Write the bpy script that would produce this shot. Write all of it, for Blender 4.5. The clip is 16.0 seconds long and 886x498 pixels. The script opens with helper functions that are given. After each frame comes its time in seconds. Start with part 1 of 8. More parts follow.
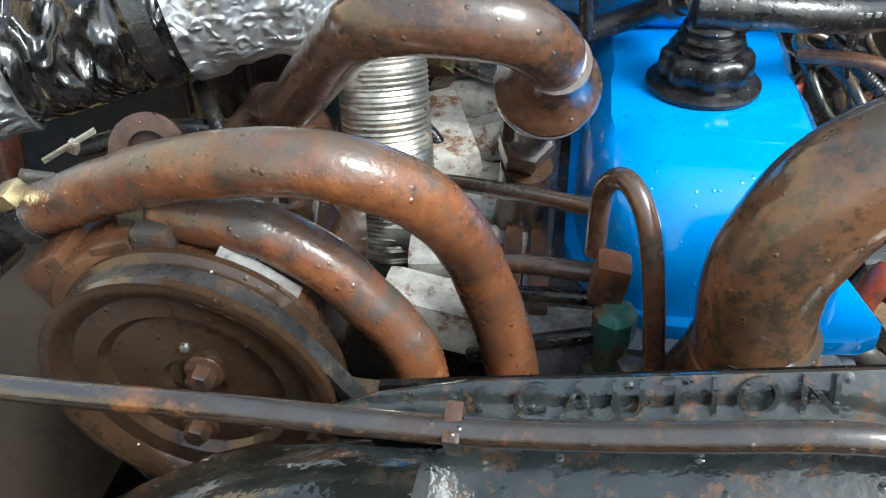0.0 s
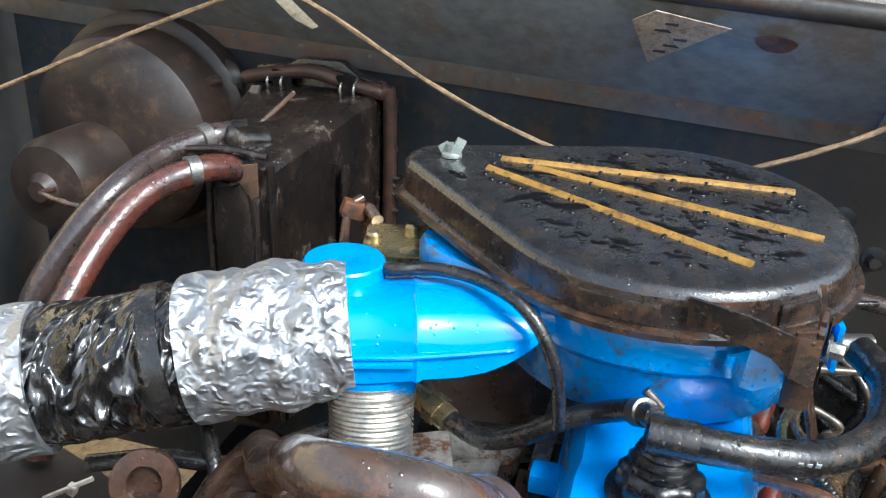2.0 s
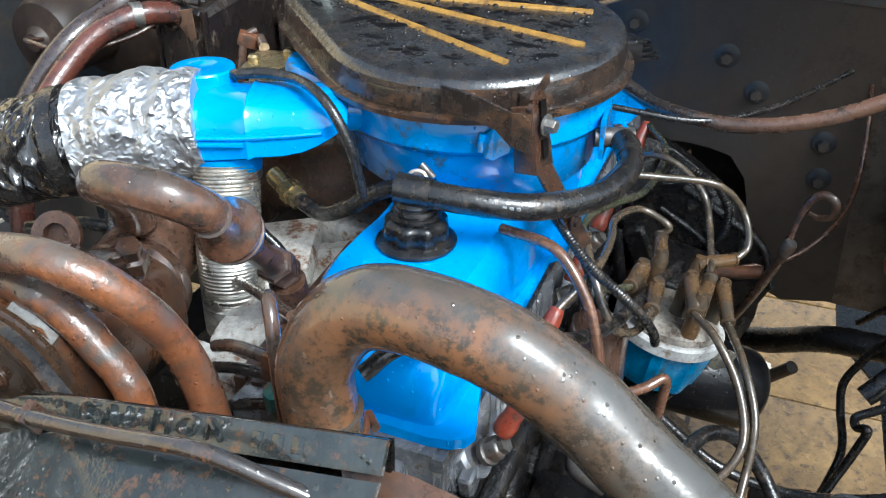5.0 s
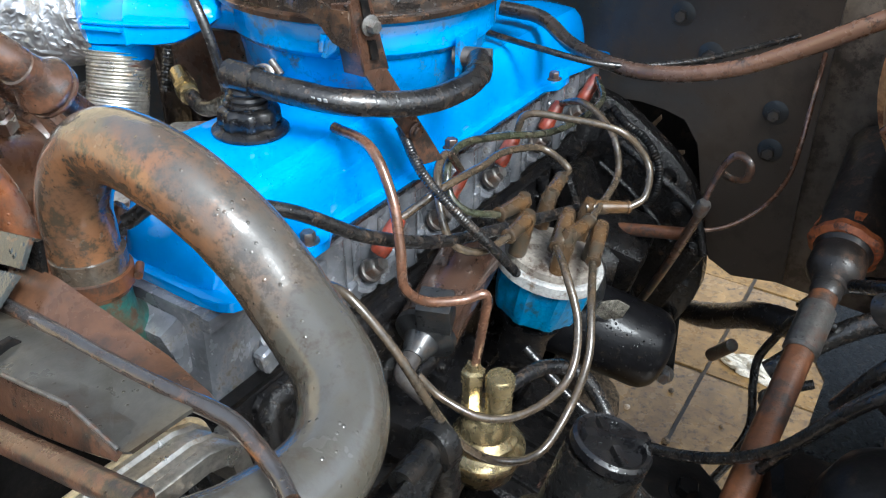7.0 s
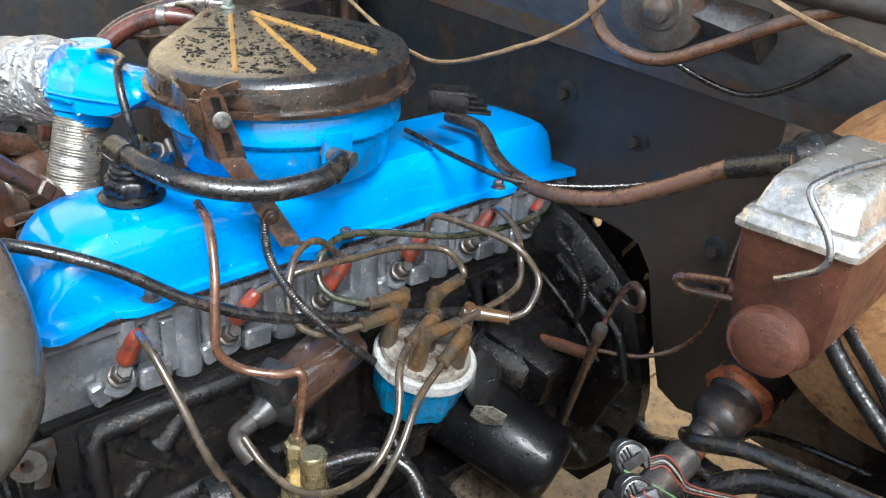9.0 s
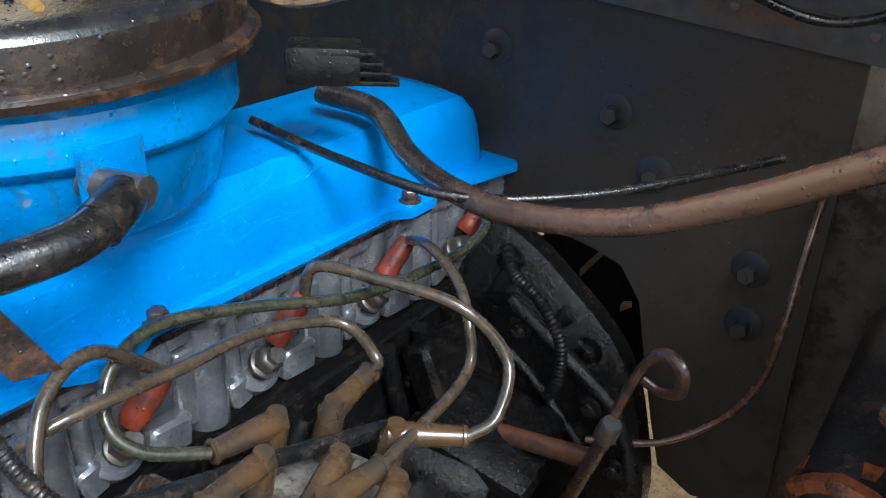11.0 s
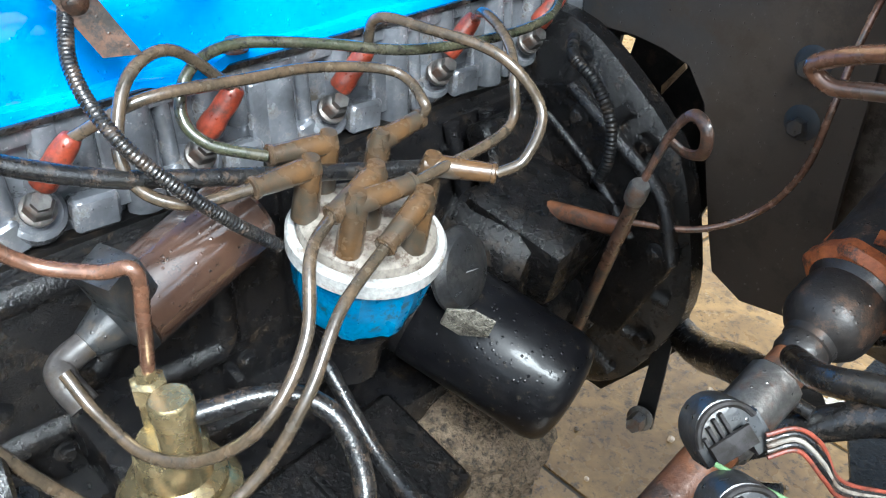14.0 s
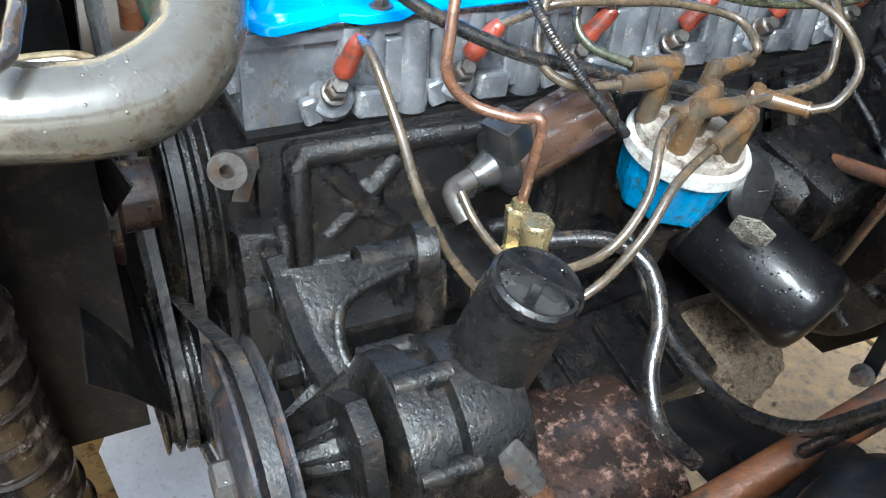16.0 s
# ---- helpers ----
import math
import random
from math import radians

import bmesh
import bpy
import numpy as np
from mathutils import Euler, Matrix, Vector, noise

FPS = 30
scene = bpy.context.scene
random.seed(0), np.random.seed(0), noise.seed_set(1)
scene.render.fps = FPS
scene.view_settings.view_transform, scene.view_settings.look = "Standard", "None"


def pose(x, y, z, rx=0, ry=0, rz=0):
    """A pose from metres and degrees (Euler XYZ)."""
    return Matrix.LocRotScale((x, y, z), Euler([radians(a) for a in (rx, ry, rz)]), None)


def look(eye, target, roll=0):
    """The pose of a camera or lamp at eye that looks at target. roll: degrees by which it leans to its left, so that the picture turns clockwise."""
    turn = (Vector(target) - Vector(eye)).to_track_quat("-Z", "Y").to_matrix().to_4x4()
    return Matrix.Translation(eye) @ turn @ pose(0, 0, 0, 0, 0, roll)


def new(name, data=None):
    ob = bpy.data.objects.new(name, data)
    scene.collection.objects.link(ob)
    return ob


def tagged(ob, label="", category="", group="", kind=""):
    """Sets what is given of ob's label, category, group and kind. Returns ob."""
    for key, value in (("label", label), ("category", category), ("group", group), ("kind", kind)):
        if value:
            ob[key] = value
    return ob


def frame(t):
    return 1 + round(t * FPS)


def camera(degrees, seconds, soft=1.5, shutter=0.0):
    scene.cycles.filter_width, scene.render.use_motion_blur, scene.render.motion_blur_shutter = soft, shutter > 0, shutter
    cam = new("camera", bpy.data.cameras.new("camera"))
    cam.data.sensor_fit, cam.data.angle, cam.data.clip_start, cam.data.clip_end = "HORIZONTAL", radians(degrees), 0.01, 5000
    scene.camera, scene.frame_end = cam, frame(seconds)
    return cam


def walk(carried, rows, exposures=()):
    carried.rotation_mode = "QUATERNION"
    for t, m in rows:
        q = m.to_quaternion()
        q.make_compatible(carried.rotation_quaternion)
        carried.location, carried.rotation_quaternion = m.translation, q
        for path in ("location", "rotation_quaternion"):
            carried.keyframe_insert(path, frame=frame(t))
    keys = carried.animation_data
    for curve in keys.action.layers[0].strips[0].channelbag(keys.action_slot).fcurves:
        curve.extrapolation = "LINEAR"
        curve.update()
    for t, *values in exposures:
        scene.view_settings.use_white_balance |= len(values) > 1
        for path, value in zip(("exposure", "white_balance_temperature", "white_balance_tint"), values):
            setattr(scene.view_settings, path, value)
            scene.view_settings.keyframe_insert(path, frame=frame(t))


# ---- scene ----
cam = camera(55.9, 16.0, soft=1.15)
PATH = [
    (0, (-0.145, -0.344, 0.314), (-0.419, 1.199, -0.928), -1.9),
    (0.5, (-0.075, -0.327, 0.33), (-0.498, 1.229, -0.854), -3.1),
    (1, (0.009, -0.348, 0.353), (-0.591, 1.288, -0.629), -0.8),
    (1.5, (-0.004, -0.351, 0.379), (-0.648, 1.354, -0.443), 0.6),
    (2, (-0.1, -0.324, 0.412), (-0.581, 1.447, -0.382), 2.6),
    (2.5, (-0.156, -0.311, 0.446), (-0.475, 1.46, -0.427), 2.1),
    (3, (-0.161, -0.313, 0.481), (-0.359, 1.441, -0.46), 1.9),
    (3.5, (-0.146, -0.316, 0.5), (-0.326, 1.429, -0.461), 1.6),
    (4, (-0.132, -0.358, 0.462), (-0.358, 1.373, -0.513), -0.3),
    (4.5, (-0.043, -0.398, 0.434), (-0.483, 1.294, -0.536), -1.6),
    (4.7, (0.034, -0.409, 0.425), (-0.495, 1.239, -0.577), -1.1),
    (6.8, (0.347, -0.381, 0.37), (-0.541, 1.069, -0.682), 1.2),
    (7, (0.358, -0.361, 0.367), (-0.521, 1.099, -0.679), 1.6),
    (7.5, (0.417, -0.304, 0.375), (-0.474, 1.148, -0.671), 1.8),
    (8, (0.503, -0.247, 0.359), (-0.618, 1.038, -0.685), 0.1),
    (8.5, (0.631, -0.22, 0.406), (-0.62, 1.053, -0.497), 2.0),
    (9, (0.608, -0.205, 0.411), (-0.675, 1.043, -0.481), 3.3),
    (9.5, (0.458, -0.165, 0.393), (-0.774, 1.146, -0.481), 4.5),
    (10, (0.378, -0.06, 0.326), (-0.692, 1.362, -0.588), 3.2),
    (10.2, (0.367, -0.018, 0.313), (-0.623, 1.453, -0.613), 3.0),
    (12.3, (0.338, 0.051, 0.275), (-0.762, 1.442, -0.65), 2.4),
    (12.5, (0.355, 0.057, 0.264), (-0.72, 1.437, -0.705), 2.3),
    (13, (0.383, 0.058, 0.243), (-0.662, 1.401, -0.807), 1.6),
    (13.5, (0.416, 0.041, 0.228), (-0.69, 1.284, -0.883), 1.0),
    (14, (0.457, 0.003, 0.241), (-0.738, 1.136, -0.893), 1.5),
    (14.5, (0.495, -0.037, 0.255), (-0.784, 0.999, -0.881), 2.4),
    (15, (0.506, -0.097, 0.257), (-0.874, 0.783, -0.891), 2.4),
    (15.5, (0.525, -0.143, 0.265), (-0.901, 0.637, -0.901), 4.2),
    (16, (0.539, -0.178, 0.263), (-0.876, 0.579, -0.93), 4.5),
]
walk(cam, [(t, look(eye, target, roll)) for t, eye, target, roll in PATH], exposures=[(0.0, 1.0, 5900, 0), (0.5, 1.12, 5900, -2), (1.0, 0.82, 5800, -5), (2.0, 1.02, 5700, 3), (4.7, 1.0, 5650, 2), (9.0, 1.14, 5850, 5), (10.2, 0.6, 5700, 4), (12.3, 0.68, 5600, 4), (13.0, 1.15, 5650, 4), (14.0, 1.75, 5600, 1), (15.0, 1.9, 5600, -1), (16.0, 1.9, 5600, 0)])

# ---- world, light ----
world = bpy.data.worlds.new("overcast_sky")
scene.world = world
world.use_nodes = True
wn = world.node_tree
sky = wn.nodes.new("ShaderNodeTexSky")
sky.sky_type, sky.sun_disc = "NISHITA", False
sky.sun_elevation, sky.sun_rotation = radians(48), radians(120)
sky.air_density, sky.dust_density, sky.ozone_density = 1.0, 4.0, 0.6
hsv = wn.nodes.new("ShaderNodeHueSaturation")
hsv.inputs["Saturation"].default_value = 0.5
wn.links.new(sky.outputs[0], hsv.inputs["Color"])
wn.links.new(hsv.outputs[0], wn.nodes["Background"].inputs[0])
wn.nodes["Background"].inputs[1].default_value = 0.15
sun = new("sun", bpy.data.lights.new("sun", "SUN"))
sun.data.energy, sun.data.angle, sun.data.color = 2.2, radians(20), (1.0, 0.985, 0.96)
sun.matrix_world = look((2.4, -1.3, 3.0), (0, 0.1, 0))

# ---- materials ----
def ramp(nt, src, lo, hi, a=(0, 0, 0, 1), b=(1, 1, 1, 1)):
    n = nt.nodes.new("ShaderNodeValToRGB")
    n.color_ramp.elements[0].position, n.color_ramp.elements[1].position = lo, hi
    n.color_ramp.elements[0].color, n.color_ramp.elements[1].color = a, b
    nt.links.new(src, n.inputs[0])
    return n.outputs[0]


def surface(name, base, alt, rough=(0.35, 0.6), metal=0.0, scale=25.0, bump=0.25, dirt=None, dirt_amt=0.5,
            dirt_scale=14.0, drops=0.0, coat=0.0, stretch=(1, 1, 1), spec=0.5, fine=6.0, drop_size=390.0, fade=None, speck=0.5, dust=None, grit=0.0, wrinkle=0.0):
    """Wet, grimy engine-bay surface: two tones, dirt patches, grain, and beads of rain water."""
    m = bpy.data.materials.new(name)
    m.use_nodes = True
    nt = m.node_tree
    L = nt.links.new
    p = nt.nodes["Principled BSDF"]
    tc = nt.nodes.new("ShaderNodeTexCoord")
    mp = nt.nodes.new("ShaderNodeMapping")
    mp.inputs["Scale"].default_value = stretch
    L(tc.outputs["Object"], mp.inputs[0])

    def nz(s, detail=6, rg=0.6):
        n = nt.nodes.new("ShaderNodeTexNoise")
        n.inputs["Scale"].default_value, n.inputs["Detail"].default_value = s, detail
        n.inputs["Roughness"].default_value = rg
        L(mp.outputs[0], n.inputs["Vector"])
        return n.outputs["Fac"]

    def mix(f, a, b):
        n = nt.nodes.new("ShaderNodeMix")
        n.data_type = "RGBA"
        for sock, v in ((n.inputs["Factor"], f), (n.inputs["A"], a), (n.inputs["B"], b)):
            if isinstance(v, tuple):
                sock.default_value = (*v, 1)
            elif isinstance(v, float):
                sock.default_value = v
            else:
                L(v, sock)
        return n.outputs["Result"]

    big, small = nz(scale), nz(scale * fine, 4)
    col = mix(ramp(nt, big, 0.4, 0.6), base, alt)
    col = mix(ramp(nt, small, 0.38, 0.66), col, mix(speck, col, tuple(0.3 * c for c in base)))
    if fade:
        sp = nt.nodes.new("ShaderNodeSeparateXYZ")
        L(tc.outputs["Object"], sp.inputs[0])
        ad = nt.nodes.new("ShaderNodeMath")
        ad.operation = "MULTIPLY_ADD"
        ad.inputs[1].default_value = 0.12
        L(nz(scale * 2, 8, 0.7), ad.inputs[0])
        L(sp.outputs[0], ad.inputs[2])
        fm = nt.nodes.new("ShaderNodeMapRange")
        fm.inputs["From Min"].default_value, fm.inputs["From Max"].default_value = fade[0], fade[1]
        L(ad.outputs[0], fm.inputs["Value"])
        col = mix(fm.outputs[0], col, fade[2])
    dmask = None
    if dirt:
        dmask = ramp(nt, nz(dirt_scale * 1.6, 12, 0.78), 0.6 - 0.21 * dirt_amt, 0.68 - 0.21 * dirt_amt)
        col = mix(dmask, col, dirt)
    if dust:  # pale dust and wet silt that settled on the upper side
        ge = nt.nodes.new("ShaderNodeNewGeometry")
        sz = nt.nodes.new("ShaderNodeSeparateXYZ")
        L(ge.outputs["Normal"], sz.inputs[0])
        az = nt.nodes.new("ShaderNodeMath")
        az.operation = "MULTIPLY_ADD"
        az.inputs[1].default_value = 3.4
        L(nz(34, 8, 0.7), az.inputs[0])
        L(sz.outputs[2], az.inputs[2])
        dm = nt.nodes.new("ShaderNodeMapRange")
        dm.inputs["From Min"].default_value, dm.inputs["From Max"].default_value, dm.inputs["To Max"].default_value = 1.85, 2.75, 0.8
        L(az.outputs[0], dm.inputs["Value"])
        col = mix(dm.outputs[0], col, dust)
    L(col, p.inputs["Base Color"])
    rr = nt.nodes.new("ShaderNodeMapRange")
    rr.inputs["To Min"].default_value, rr.inputs["To Max"].default_value = rough
    rr.inputs["From Min"].default_value, rr.inputs["From Max"].default_value = 0.35, 0.65
    L(nz(scale * 1.7, 5), rr.inputs["Value"])
    rough_out = rr.outputs[0]
    if dmask and metal > 0:
        mm = nt.nodes.new("ShaderNodeMath")
        mm.operation, mm.inputs[0].default_value = "SUBTRACT", metal
        mm.use_clamp = True
        L(dmask, mm.inputs[1])
        L(mm.outputs[0], p.inputs["Metallic"])
    else:
        p.inputs["Metallic"].default_value = metal
    p.inputs["Specular IOR Level"].default_value = spec
    p.inputs["Coat Weight"].default_value = coat
    p.inputs["Coat Roughness"].default_value = 0.06
    b1 = nt.nodes.new("ShaderNodeBump")
    b1.inputs["Strength"].default_value, b1.inputs["Distance"].default_value = bump, 0.002
    L(small, b1.inputs["Height"])
    if wrinkle > 0:
        b0 = None
        for ws, wd, wk in ((wrinkle, 1.05 / wrinkle, 0.9 if coat else 0.7), (wrinkle * 2.7, 0.42 / wrinkle, 0.8 if coat else 0.6)):
            wv = nt.nodes.new("ShaderNodeTexNoise")
            wv.noise_type = "RIDGED_MULTIFRACTAL"
            wv.inputs["Scale"].default_value, wv.inputs["Detail"].default_value = ws, 1.5
            wv.inputs["Distortion"].default_value = 0.5
            L(mp.outputs[0], wv.inputs["Vector"])
            bn = nt.nodes.new("ShaderNodeBump")
            bn.inputs["Strength"].default_value, bn.inputs["Distance"].default_value = wk, wd
            L(wv.outputs["Fac"], bn.inputs["Height"])
            if b0:
                L(b0.outputs[0], bn.inputs["Normal"])
            b0 = bn
        L(b0.outputs[0], b1.inputs["Normal"])
    if grit > 0:
        gv = nt.nodes.new("ShaderNodeTexVoronoi")
        gv.feature = "SMOOTH_F1"
        gv.inputs["Scale"].default_value = grit
        gv.inputs["Smoothness"].default_value = 0.4
        L(tc.outputs["Object"], gv.inputs["Vector"])
        bg = nt.nodes.new("ShaderNodeBump")
        bg.invert = True
        bg.inputs["Strength"].default_value, bg.inputs["Distance"].default_value = 0.85, 0.0016
        L(gv.outputs["Distance"], bg.inputs["Height"])
        L(bg.outputs[0], b1.inputs["Normal"])
    last = b1
    if drops > 0:
        v = nt.nodes.new("ShaderNodeTexVoronoi")
        v.inputs["Scale"].default_value = drop_size
        L(tc.outputs["Object"], v.inputs["Vector"])
        sx = nt.nodes.new("ShaderNodeSeparateColor")
        L(v.outputs["Color"], sx.inputs[0])
        gate = ramp(nt, sx.outputs[0], 0.97 - 0.2 * drops, 1.0)
        bead = ramp(nt, v.outputs["Distance"], 0.08, 0.42, (1, 1, 1, 1), (0, 0, 0, 1))
        ml = nt.nodes.new("ShaderNodeMath")
        ml.operation = "MULTIPLY"
        L(gate, ml.inputs[0])
        L(bead, ml.inputs[1])
        b2 = nt.nodes.new("ShaderNodeBump")
        b2.inputs["Strength"].default_value, b2.inputs["Distance"].default_value = 0.55, 0.0012
        L(ml.outputs[0], b2.inputs["Height"])
        L(b1.outputs[0], b2.inputs["Normal"])
        last = b2
        wet = nt.nodes.new("ShaderNodeMapRange")
        wet.inputs["To Min"].default_value, wet.inputs["To Max"].default_value = 1.0, 0.25
        L(ml.outputs[0], wet.inputs["Value"])
        m2 = nt.nodes.new("ShaderNodeMath")
        m2.operation = "MULTIPLY"
        L(rough_out, m2.inputs[0])
        L(wet.outputs[0], m2.inputs[1])
        rough_out = m2.outputs[0]
    L(rough_out, p.inputs["Roughness"])
    L(last.outputs[0], p.inputs["Normal"])
    L(last.outputs[0], p.inputs["Coat Normal"])
    return m


BLUE = surface("blue_enamel", (0.0, 0.25, 0.74), (0.0, 0.275, 0.79), (0.14, 0.26), 0, 9, 0.05, (0.02, 0.14, 0.38), 0.02, 22, 0.4, 0.7, speck=0.06)
BLUE_OLD = surface("stained_blue_enamel", (0.0, 0.22, 0.62), (0.0, 0.26, 0.7), (0.2, 0.36), 0, 9, 0.07, (0.05, 0.085, 0.13), 0.3, 22, 0.5, 0.5, speck=0.15)
LID = surface("wet_black_lid", (0.016, 0.017, 0.02), (0.03, 0.03, 0.032), (0.16, 0.34), 0, 60, 0.16, (0.04, 0.027, 0.018), 0.3, 40, 0.6, 1.0)
LID_RIM = surface("rusty_black_rim", (0.025, 0.018, 0.014), (0.05, 0.03, 0.02), (0.2, 0.42), 0, 30, 0.2, (0.1, 0.05, 0.025), 0.45, 25, 0.6, 0.4)
YELLOW = surface("dull_yellow_paint", (0.4, 0.22, 0.045), (0.3, 0.16, 0.035), (0.3, 0.5), 0, 90, 0.2, (0.1, 0.055, 0.02), 0.35, 70)
FOIL = surface("crumpled_foil_tape", (0.6, 0.61, 0.63), (0.5, 0.51, 0.53), (0.36, 0.5), 0.85, 40, 0.12, None, 0.2, 60, 0.2, wrinkle=58, speck=0.15)
DUCT = surface("black_wrinkled_wrap", (0.008, 0.008, 0.009), (0.018, 0.016, 0.015), (0.1, 0.24), 0, 60, 0.15, (0.12, 0.085, 0.05), 0.12, 30, 0.3, 0.9, wrinkle=38, stretch=(1.5, 0.6, 0.6))
GALV = surface("corrugated_aluminium", (0.68, 0.65, 0.58), (0.55, 0.51, 0.44), (0.25, 0.42), 0.9, 40, 0.15, (0.3, 0.2, 0.11), 0.15, 30)
HOSE_RUST = surface("rust_coated_rubber", (0.23, 0.085, 0.034), (0.15, 0.056, 0.026), (0.2, 0.4), 0, 30, 0.3, (0.07, 0.04, 0.027), 0.42, 40, 0.6, 0.45, dust=(0.09, 0.085, 0.075), drop_size=330.0)
HOSE_GREY = surface("grey_brown_rubber", (0.2, 0.095, 0.045), (0.13, 0.07, 0.04), (0.12, 0.28), 0, 16, 0.15, (0.055, 0.042, 0.029), 0.5, 60, 0.2, 0.7, fade=(0.03, 0.11, (0.078, 0.07, 0.055)), speck=0.4, dust=(0.075, 0.072, 0.066))
HOSE_BROWN = surface("brown_stained_rubber", (0.11, 0.055, 0.034), (0.15, 0.07, 0.04), (0.14, 0.32), 0, 36, 0.12, (0.045, 0.032, 0.026), 0.45, 26, 0.3, 0.75, dust=(0.065, 0.055, 0.048))
HOSE_BLACK = surface("wet_black_rubber", (0.01, 0.01, 0.011), (0.024, 0.022, 0.02), (0.14, 0.36), 0, 60, 0.2, (0.06, 0.042, 0.03), 0.3, 50, 0.7, 0.45)
WIRE_TAN = surface("weathered_tan_wire", (0.1, 0.07, 0.044), (0.06, 0.048, 0.034), (0.14, 0.3), 0, 60, 0.1, (0.035, 0.028, 0.02), 0.35, 80, 0, 0.7)
WIRE_GREEN = surface("greenish_grimy_wire", (0.04, 0.046, 0.026), (0.065, 0.058, 0.036), (0.16, 0.32), 0, 70, 0.1, (0.02, 0.018, 0.015), 0.4, 60, 0, 0.6)
BOOT_TAN = surface("brown_rubber_boot", (0.105, 0.057, 0.024), (0.07, 0.046, 0.027), (0.18, 0.34), 0, 26, 0.14, (0.045, 0.037, 0.026), 0.35, 24, 0, 0.5, speck=0.35)
BOOT_RED = surface("red_silicone_boot", (0.27, 0.045, 0.02), (0.2, 0.035, 0.018), (0.3, 0.5), 0, 60, 0.15, (0.07, 0.028, 0.02), 0.4, 60, 0.2, 0.2)
CAST = surface("bare_grey_casting", (0.18, 0.19, 0.21), (0.27, 0.28, 0.305), (0.16, 0.3), 0.5, 24, 0.12, (0.1, 0.085, 0.07), 0.3, 18, 0.4, 0.6, speck=0.25)
OILY = surface("oily_black_casting", (0.006, 0.006, 0.007), (0.013, 0.012, 0.012), (0.14, 0.3), 0, 70, 0.7, (0.027, 0.02, 0.014), 0.28, 30, 0.5, 0.3, fine=6, spec=0.36, drop_size=520.0)
OILY_BELL = surface("wet_black_bell_casting", (0.003, 0.003, 0.003), (0.008, 0.007, 0.007), (0.14, 0.3), 0, 60, 0.7, (0.022, 0.015, 0.01), 0.3, 30, 0.4, 0.12, fine=6, spec=0.2)
OILY_FLAT = surface("oily_black_paint", (0.006, 0.006, 0.006), (0.011, 0.01, 0.01), (0.28, 0.48), 0, 40, 0.2, (0.024, 0.018, 0.013), 0.3, 28, 0.0, 0.04, fine=6, spec=0.18)
RUST = surface("orange_rust_steel", (0.2, 0.075, 0.028), (0.12, 0.05, 0.025), (0.35, 0.6), 0.1, 24, 0.4, (0.04, 0.025, 0.018), 0.4, 18, 0.2, 0.25)
RUST_DARK = surface("dark_rust_steel", (0.065, 0.035, 0.023), (0.11, 0.052, 0.029), (0.2, 0.42), 0.1, 24, 0.3, (0.018, 0.015, 0.013), 0.45, 18, 0.3, 0.5)
BRASS = surface("yellow_zinc_brass", (0.56, 0.46, 0.26), (0.46, 0.36, 0.19), (0.18, 0.34), 0.85, 40, 0.1, (0.2, 0.15, 0.08), 0.15, 40, speck=0.3)
STEEL = surface("bright_steel", (0.55, 0.55, 0.56), (0.42, 0.41, 0.4), (0.2, 0.38), 0.95, 70, 0.1, (0.14, 0.08, 0.05), 0.2, 60)
DULL_STEEL = surface("dull_worn_steel", (0.2, 0.19, 0.18), (0.12, 0.11, 0.1), (0.28, 0.45), 0.7, 40, 0.2, (0.07, 0.035, 0.02), 0.4, 30, 0.2)
CAP_WHITE = surface("chalky_white_plastic", (0.5, 0.5, 0.48), (0.42, 0.41, 0.39), (0.35, 0.55), 0, 50, 0.15, (0.18, 0.13, 0.09), 0.3, 45, 0.15)
CAP_GREY = surface("dirty_grey_plastic", (0.3, 0.27, 0.23), (0.2, 0.17, 0.14), (0.4, 0.6), 0, 50, 0.2, (0.07, 0.045, 0.03), 0.4, 45)
# bluish white of the sky-lit ground patch, put into the base colour
CAP_WHITE_CLEAN = surface("bright_ground_white", (0.52, 0.54, 0.62), (0.46, 0.48, 0.56), (0.25, 0.45), 0, 20, 0.05, (0.2, 0.17, 0.14), 0.12, 60, speck=0.1)
DIST_BLUE = surface("teal_blue_plastic", (0.0, 0.2, 0.42), (0.005, 0.15, 0.34), (0.22, 0.4), 0, 40, 0.12, (0.02, 0.05, 0.07), 0.25, 40, 0.1, 0.4)
FILTER = surface("glossy_black_can", (0.004, 0.004, 0.005), (0.006, 0.006, 0.007), (0.3, 0.44), 0, 30, 0.05, (0.05, 0.04, 0.025), 0.05, 80, 1.2, 0.15, spec=0.2, drop_size=300.0)
PLASTIC = surface("grimy_black_plastic", (0.018, 0.019, 0.02), (0.032, 0.033, 0.034), (0.25, 0.45), 0, 40, 0.15, (0.05, 0.038, 0.028), 0.3, 30, 0.3, 0.3)
SHROUD = surface("wet_dark_shroud_plastic", (0.022, 0.028, 0.029), (0.038, 0.043, 0.042), (0.08, 0.22), 0, 24, 0.3, (0.1, 0.05, 0.026), 0.26, 70, 0.8, 0.9, fine=3, drop_size=260.0)
FIREWALL = surface("dark_grimy_body_paint", (0.021, 0.032, 0.042), (0.027, 0.03, 0.034), (0.3, 0.52), 0, 9, 0.16, (0.05, 0.038, 0.028), 0.42, 12, 0.25, 0.05, spec=0.35, fade=(0.0, 0.3, (0.066, 0.05, 0.037)))
# dark cowl paint drawn much paler, the sky sheen put into its base colour
COWL = surface("lightened_cowl_paint", (0.26, 0.28, 0.29), (0.27, 0.265, 0.26), (0.28, 0.45), 0, 8, 0.06, (0.2, 0.165, 0.135), 0.26, 6, 0.0, 0.2, spec=0.5)
